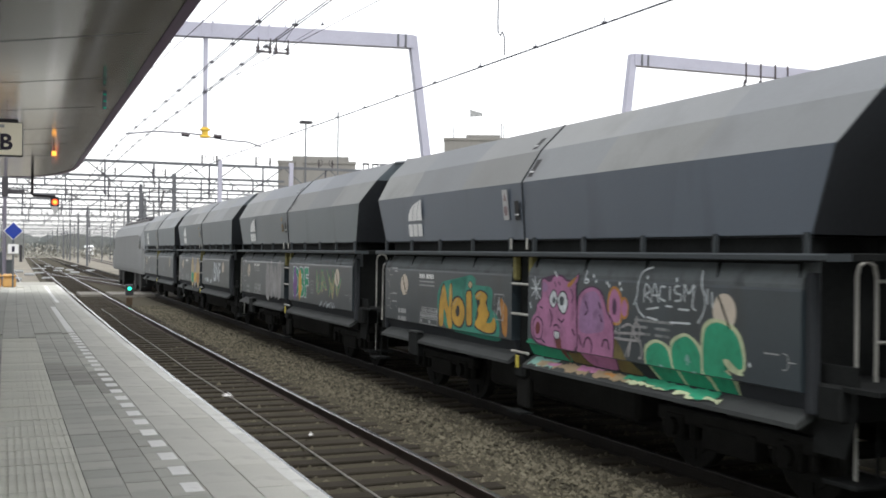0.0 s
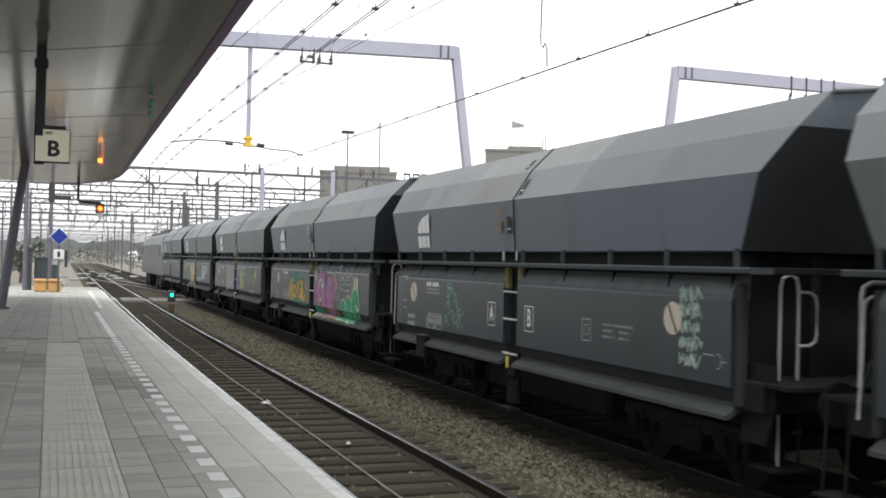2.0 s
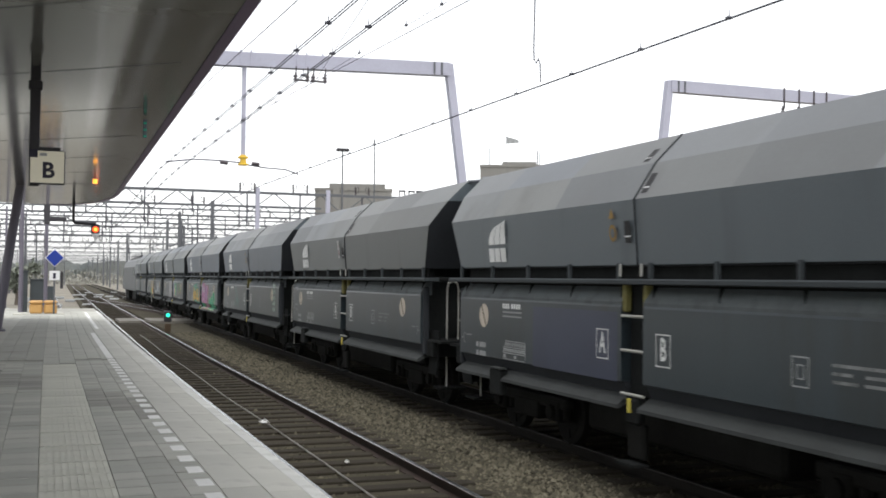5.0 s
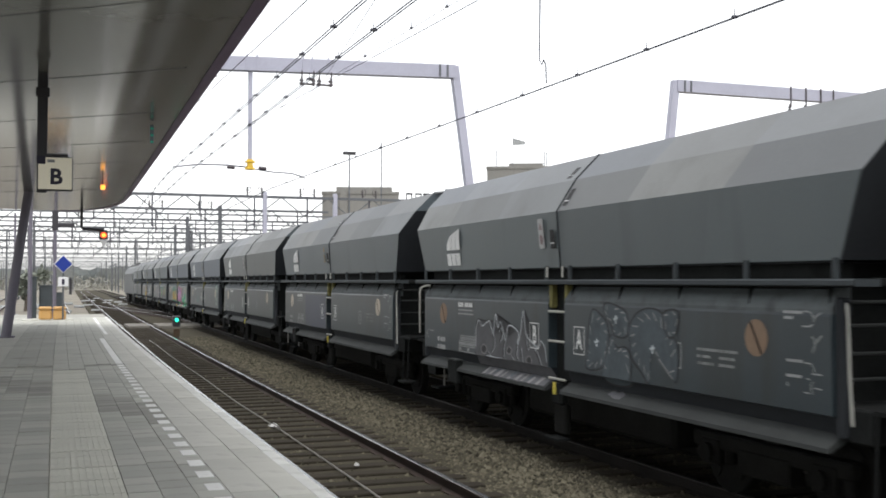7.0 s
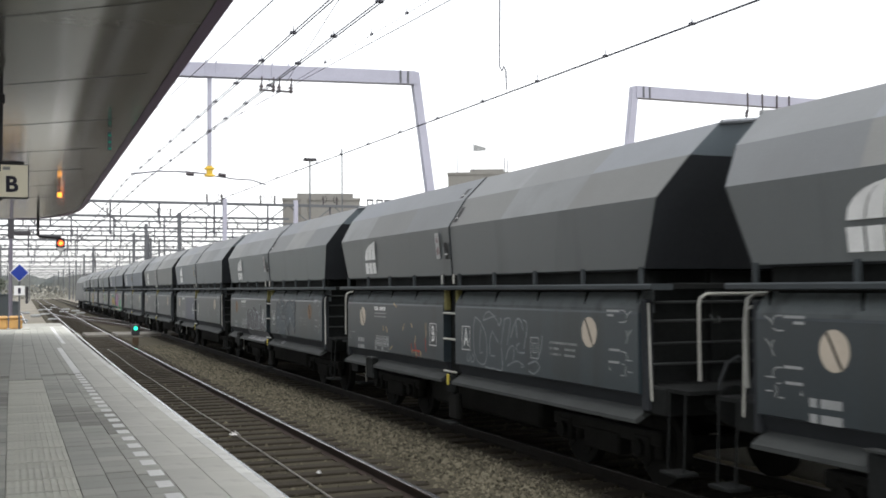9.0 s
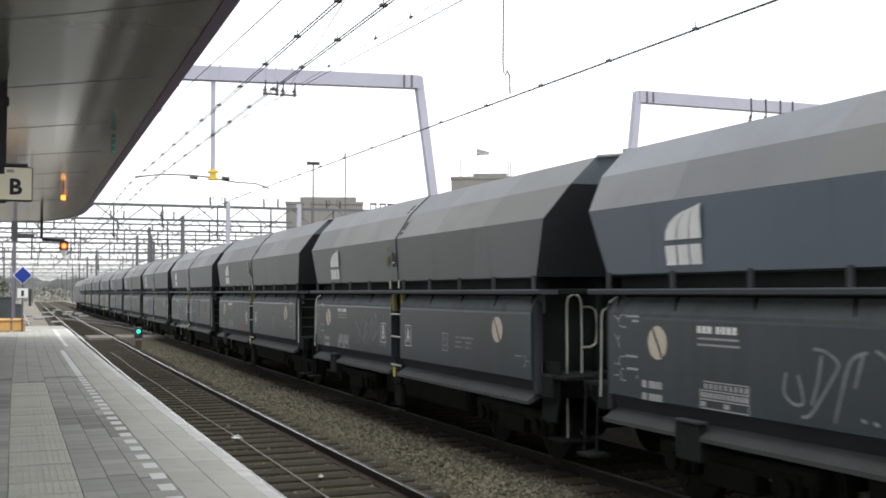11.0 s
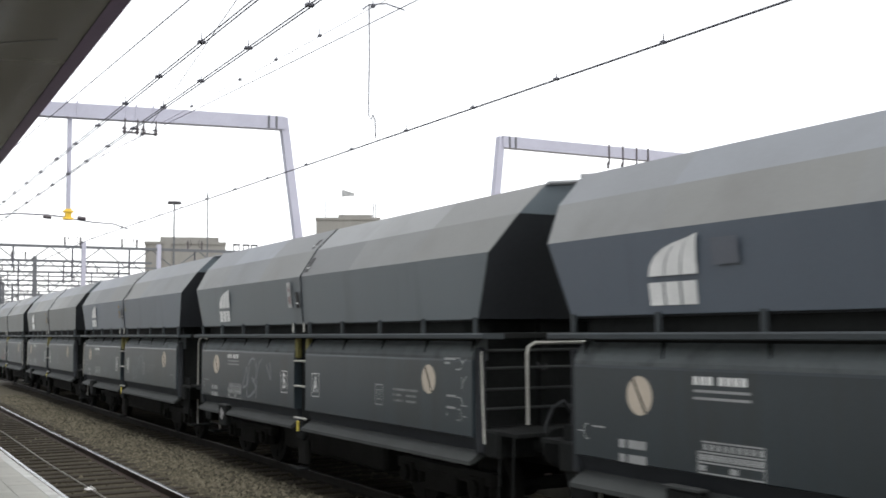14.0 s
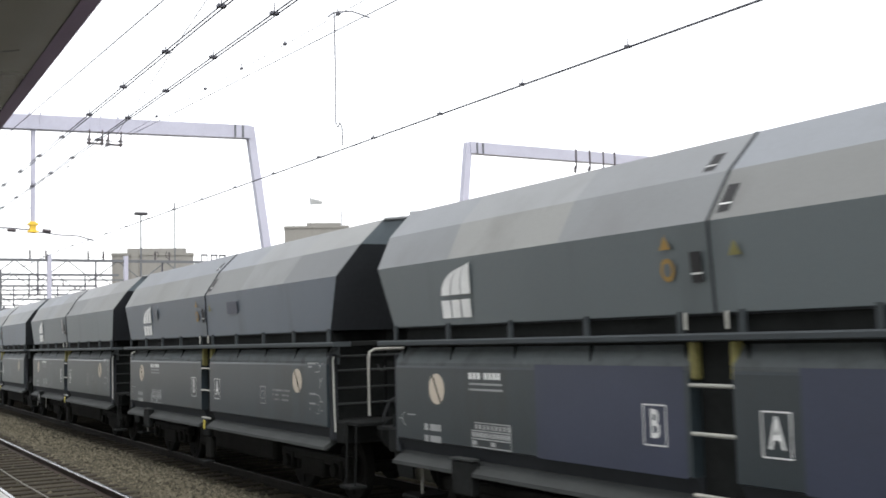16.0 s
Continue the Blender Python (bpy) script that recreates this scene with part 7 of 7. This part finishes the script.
def tree(x, y, h, seed):
    r = random.Random(seed)
    t = thing("tree", "grey-green tree with loose spring foliage", "tree", "trees beyond the platform", at=pose(x, y, -1.05))
    bm = bmesh.new()
    bar(bm, (0, 0, 0), (0.1, 0, h * 0.55), 0.22, 8, 0.10)
    for k in range(7):
        a = r.uniform(0, 6.28)
        z = h * r.uniform(0.25, 0.5)
        bar(bm, (0, 0, z), (math.cos(a) * h * 0.22, math.sin(a) * h * 0.22, z + h * r.uniform(0.2, 0.38)), 0.07, 5, 0.02)
    part("trunk", bm, M_BARK, t)
    g = np.random.default_rng(seed)
    n = 1100
    lobes = np.stack([g.normal(0, h * 0.17, 9), g.normal(0, h * 0.17, 9), g.uniform(h * 0.42, h * 0.88, 9)], -1)
    c = lobes[g.integers(0, 9, n)] + g.normal(0, h * 0.075, (n, 3))
    u = g.normal(0, 1, (n, 3))
    u /= np.linalg.norm(u, axis=1)[:, None]
    w = np.cross(u, g.normal(0, 1, (n, 3)))
    w /= np.linalg.norm(w, axis=1)[:, None]
    s = g.uniform(0.12, 0.30, (n, 1))
    v = np.stack([c - u * s, c + w * s * 0.6, c + u * s, c - w * s * 0.6], 1).reshape(-1, 3)
    me = bpy.data.meshes.new("crown")
    me.from_pydata(v.tolist(), [], np.arange(4 * n).reshape(n, 4).tolist())
    piece("crown", me, M_LEAF, t, "loose grey-green leaves")


rng = random.Random(77)
for k in range(8):
    d = rng.uniform(95, 190)
    tree(*at_dir(rng.uniform(-6.5, -0.8), d), rng.uniform(3.2, 5.2), 100 + k)


def woods():
    """The low grey line of far woods and roofs at the horizon."""
    g = np.random.default_rng(12)
    v, f = [], []
    for k in range(900):
        a = radians(g.uniform(-20, 60))
        d = g.uniform(480, 620)
        h, w = g.uniform(5, 9.5), g.uniform(5, 12)
        cx, cy = d * math.sin(a), d * math.cos(a)
        b = len(v)
        n = 7
        for i in range(n):
            t = math.pi * i / (n - 1)
            v.append((cx + w * math.cos(t) * math.cos(a), cy - w * math.cos(t) * math.sin(a), -1.05 + h * (0.35 + 0.65 * math.sin(t)) * g.uniform(0.85, 1.05)))
            v.append((cx + w * math.cos(t) * math.cos(a) * 0.9, cy + 6 - w * math.cos(t) * math.sin(a), -1.05))
        for i in range(n - 1):
            f.append((b + 2 * i, b + 2 * i + 1, b + 2 * i + 3, b + 2 * i + 2))
    me = bpy.data.meshes.new("far_woods")
    me.from_pydata(v, [], f)
    tagged(piece("far_woods", me, M_HAZE), "hazy grey woods along the horizon", "woods", kind="stuff")


woods()


def scrub():
    """Low bare bushes along the far end of the yard."""
    g = np.random.default_rng(19)
    n = 9000
    k = g.integers(0, 160, n)
    cx, cy, ch = g.uniform(-55, 60, 160), g.uniform(305, 420, 160), g.uniform(1.2, 4.2, 160)
    c = np.stack([cx[k] + g.normal(0, 2.2, n), cy[k] + g.normal(0, 2.2, n), -1.0 + ch[k] * g.random(n) ** 1.3], -1)
    u = g.normal(0, 1, (n, 3))
    u /= np.linalg.norm(u, axis=1)[:, None]
    w = np.cross(u, g.normal(0, 1, (n, 3)))
    w /= np.linalg.norm(w, axis=1)[:, None]
    s = g.uniform(0.2, 0.6, (n, 1))
    v = np.stack([c - u * s, c + w * s * 0.5, c + u * s, c - w * s * 0.5], 1).reshape(-1, 3)
    me = bpy.data.meshes.new("scrub")
    me.from_pydata(v.tolist(), [], np.arange(4 * n).reshape(n, 4).tolist())
    tagged(piece("scrub", me, M_SCRUB), "hazy bare scrub at the end of the yard", "scrub", kind="stuff")


scrub()

# ---- paving, piece by piece ----
lay("edge_stone", EDGE - 0.055, 0.11, 0.75, 1.0, END, M_EDGE, 0.004, 0.09)
lay("concrete_slab", 1.66, 0.26, 0.75, 1.0, END, M_SLAB, shift=0.2)
lay("concrete_slab", 1.38, 0.30, 0.75, 1.0, END, M_SLAB, shift=0.45)
for k in range(3):
    lay("paving_stone", 0.53 + 0.2333 * (k + 0.5), 0.2333, 0.30, 5.5, 20.5, M_PAVE, shift=0.1 * k)
    lay("paving_stone", -0.15 - 0.30 * k, 0.30, 0.30, 7.0, 20.5, M_PAVE, shift=0.15 * (k % 2))
paving(-6.0, -0.90, 0.30, 0.30, 0.5, END, 8)
paving(-0.90, 0.0, 0.30, 0.30, 20.6, END, 9)
paving(0.53, 1.23, 0.2333, 0.30, 20.6, END, 10)
paving(0.0, 0.53, 0.265, 0.30, 19.6, END, 11)
paving(-0.90, 0.0, 0.30, 0.30, 0.5, 6.8, 12)
paving(0.53, 1.23, 0.2333, 0.30, 0.5, 5.2, 13)
lay("line_mark", 1.15, 0.125, 0.28, 3.66, 21.0, M_PAINT, 0.006, 0.008, step=0.552)
lay("line_mark", 1.15, 0.125, 0.9, 21.2, 30.0, M_PAINT, 0.006, 0.008, step=0.9)
lay("line_mark", 1.35, 0.10, 0.9, 32.5, 47.0, M_PAINT, 0.006, 0.008, step=0.9)
lay("tactile_tile", 0.265, 0.53, 0.30, 1.0, 19.7, M_TACT, 0.0, 0.04, ribs=10)


# ---- movement ----
def travelled(t):
    """Where the leading corner of the bright wagon's roof is along the track."""
    return 18.02 + 7.0015 * t + 0.0286 * t * t


# slack in the couplings of the last wagons
SLACK = {10: 0.10, 11: 0.10}


def train_pose(y):
    slope = (bend(y + 5) - bend(y - 5)) / 10
    return pose(TRACKS[1] + bend(y), y, RAIL, 0, 0, -math.degrees(math.atan(slope)))


def roll_wheels(top, radius):
    """Turns each wheelset of a wagon by the way that it has run."""
    beats = [k / 15 for k in range(241)]
    for ob in top.children_recursive:
        if ob.name.startswith("wheelset"):
            at = ob.location.copy()
            walk(ob, [(t, pose(at.x, at.y, at.z, -math.degrees((travelled(t) - travelled(0)) / radius))) for t in beats])


def motions():
    steps = [0.5 * k for k in range(33)]
    for i, wg in wagons.items():
        walk(wg, [(t, train_pose(travelled(t) - HALF - LONG * i - SLACK.get(i, 0.0))) for t in steps])
        roll_wheels(wg, 0.455)
    walk(loco, [(t, train_pose(travelled(t) - HALF + LONG * 3 + 6.27 + 9.75)) for t in steps])
    roll_wheels(loco, 0.6)


motions()
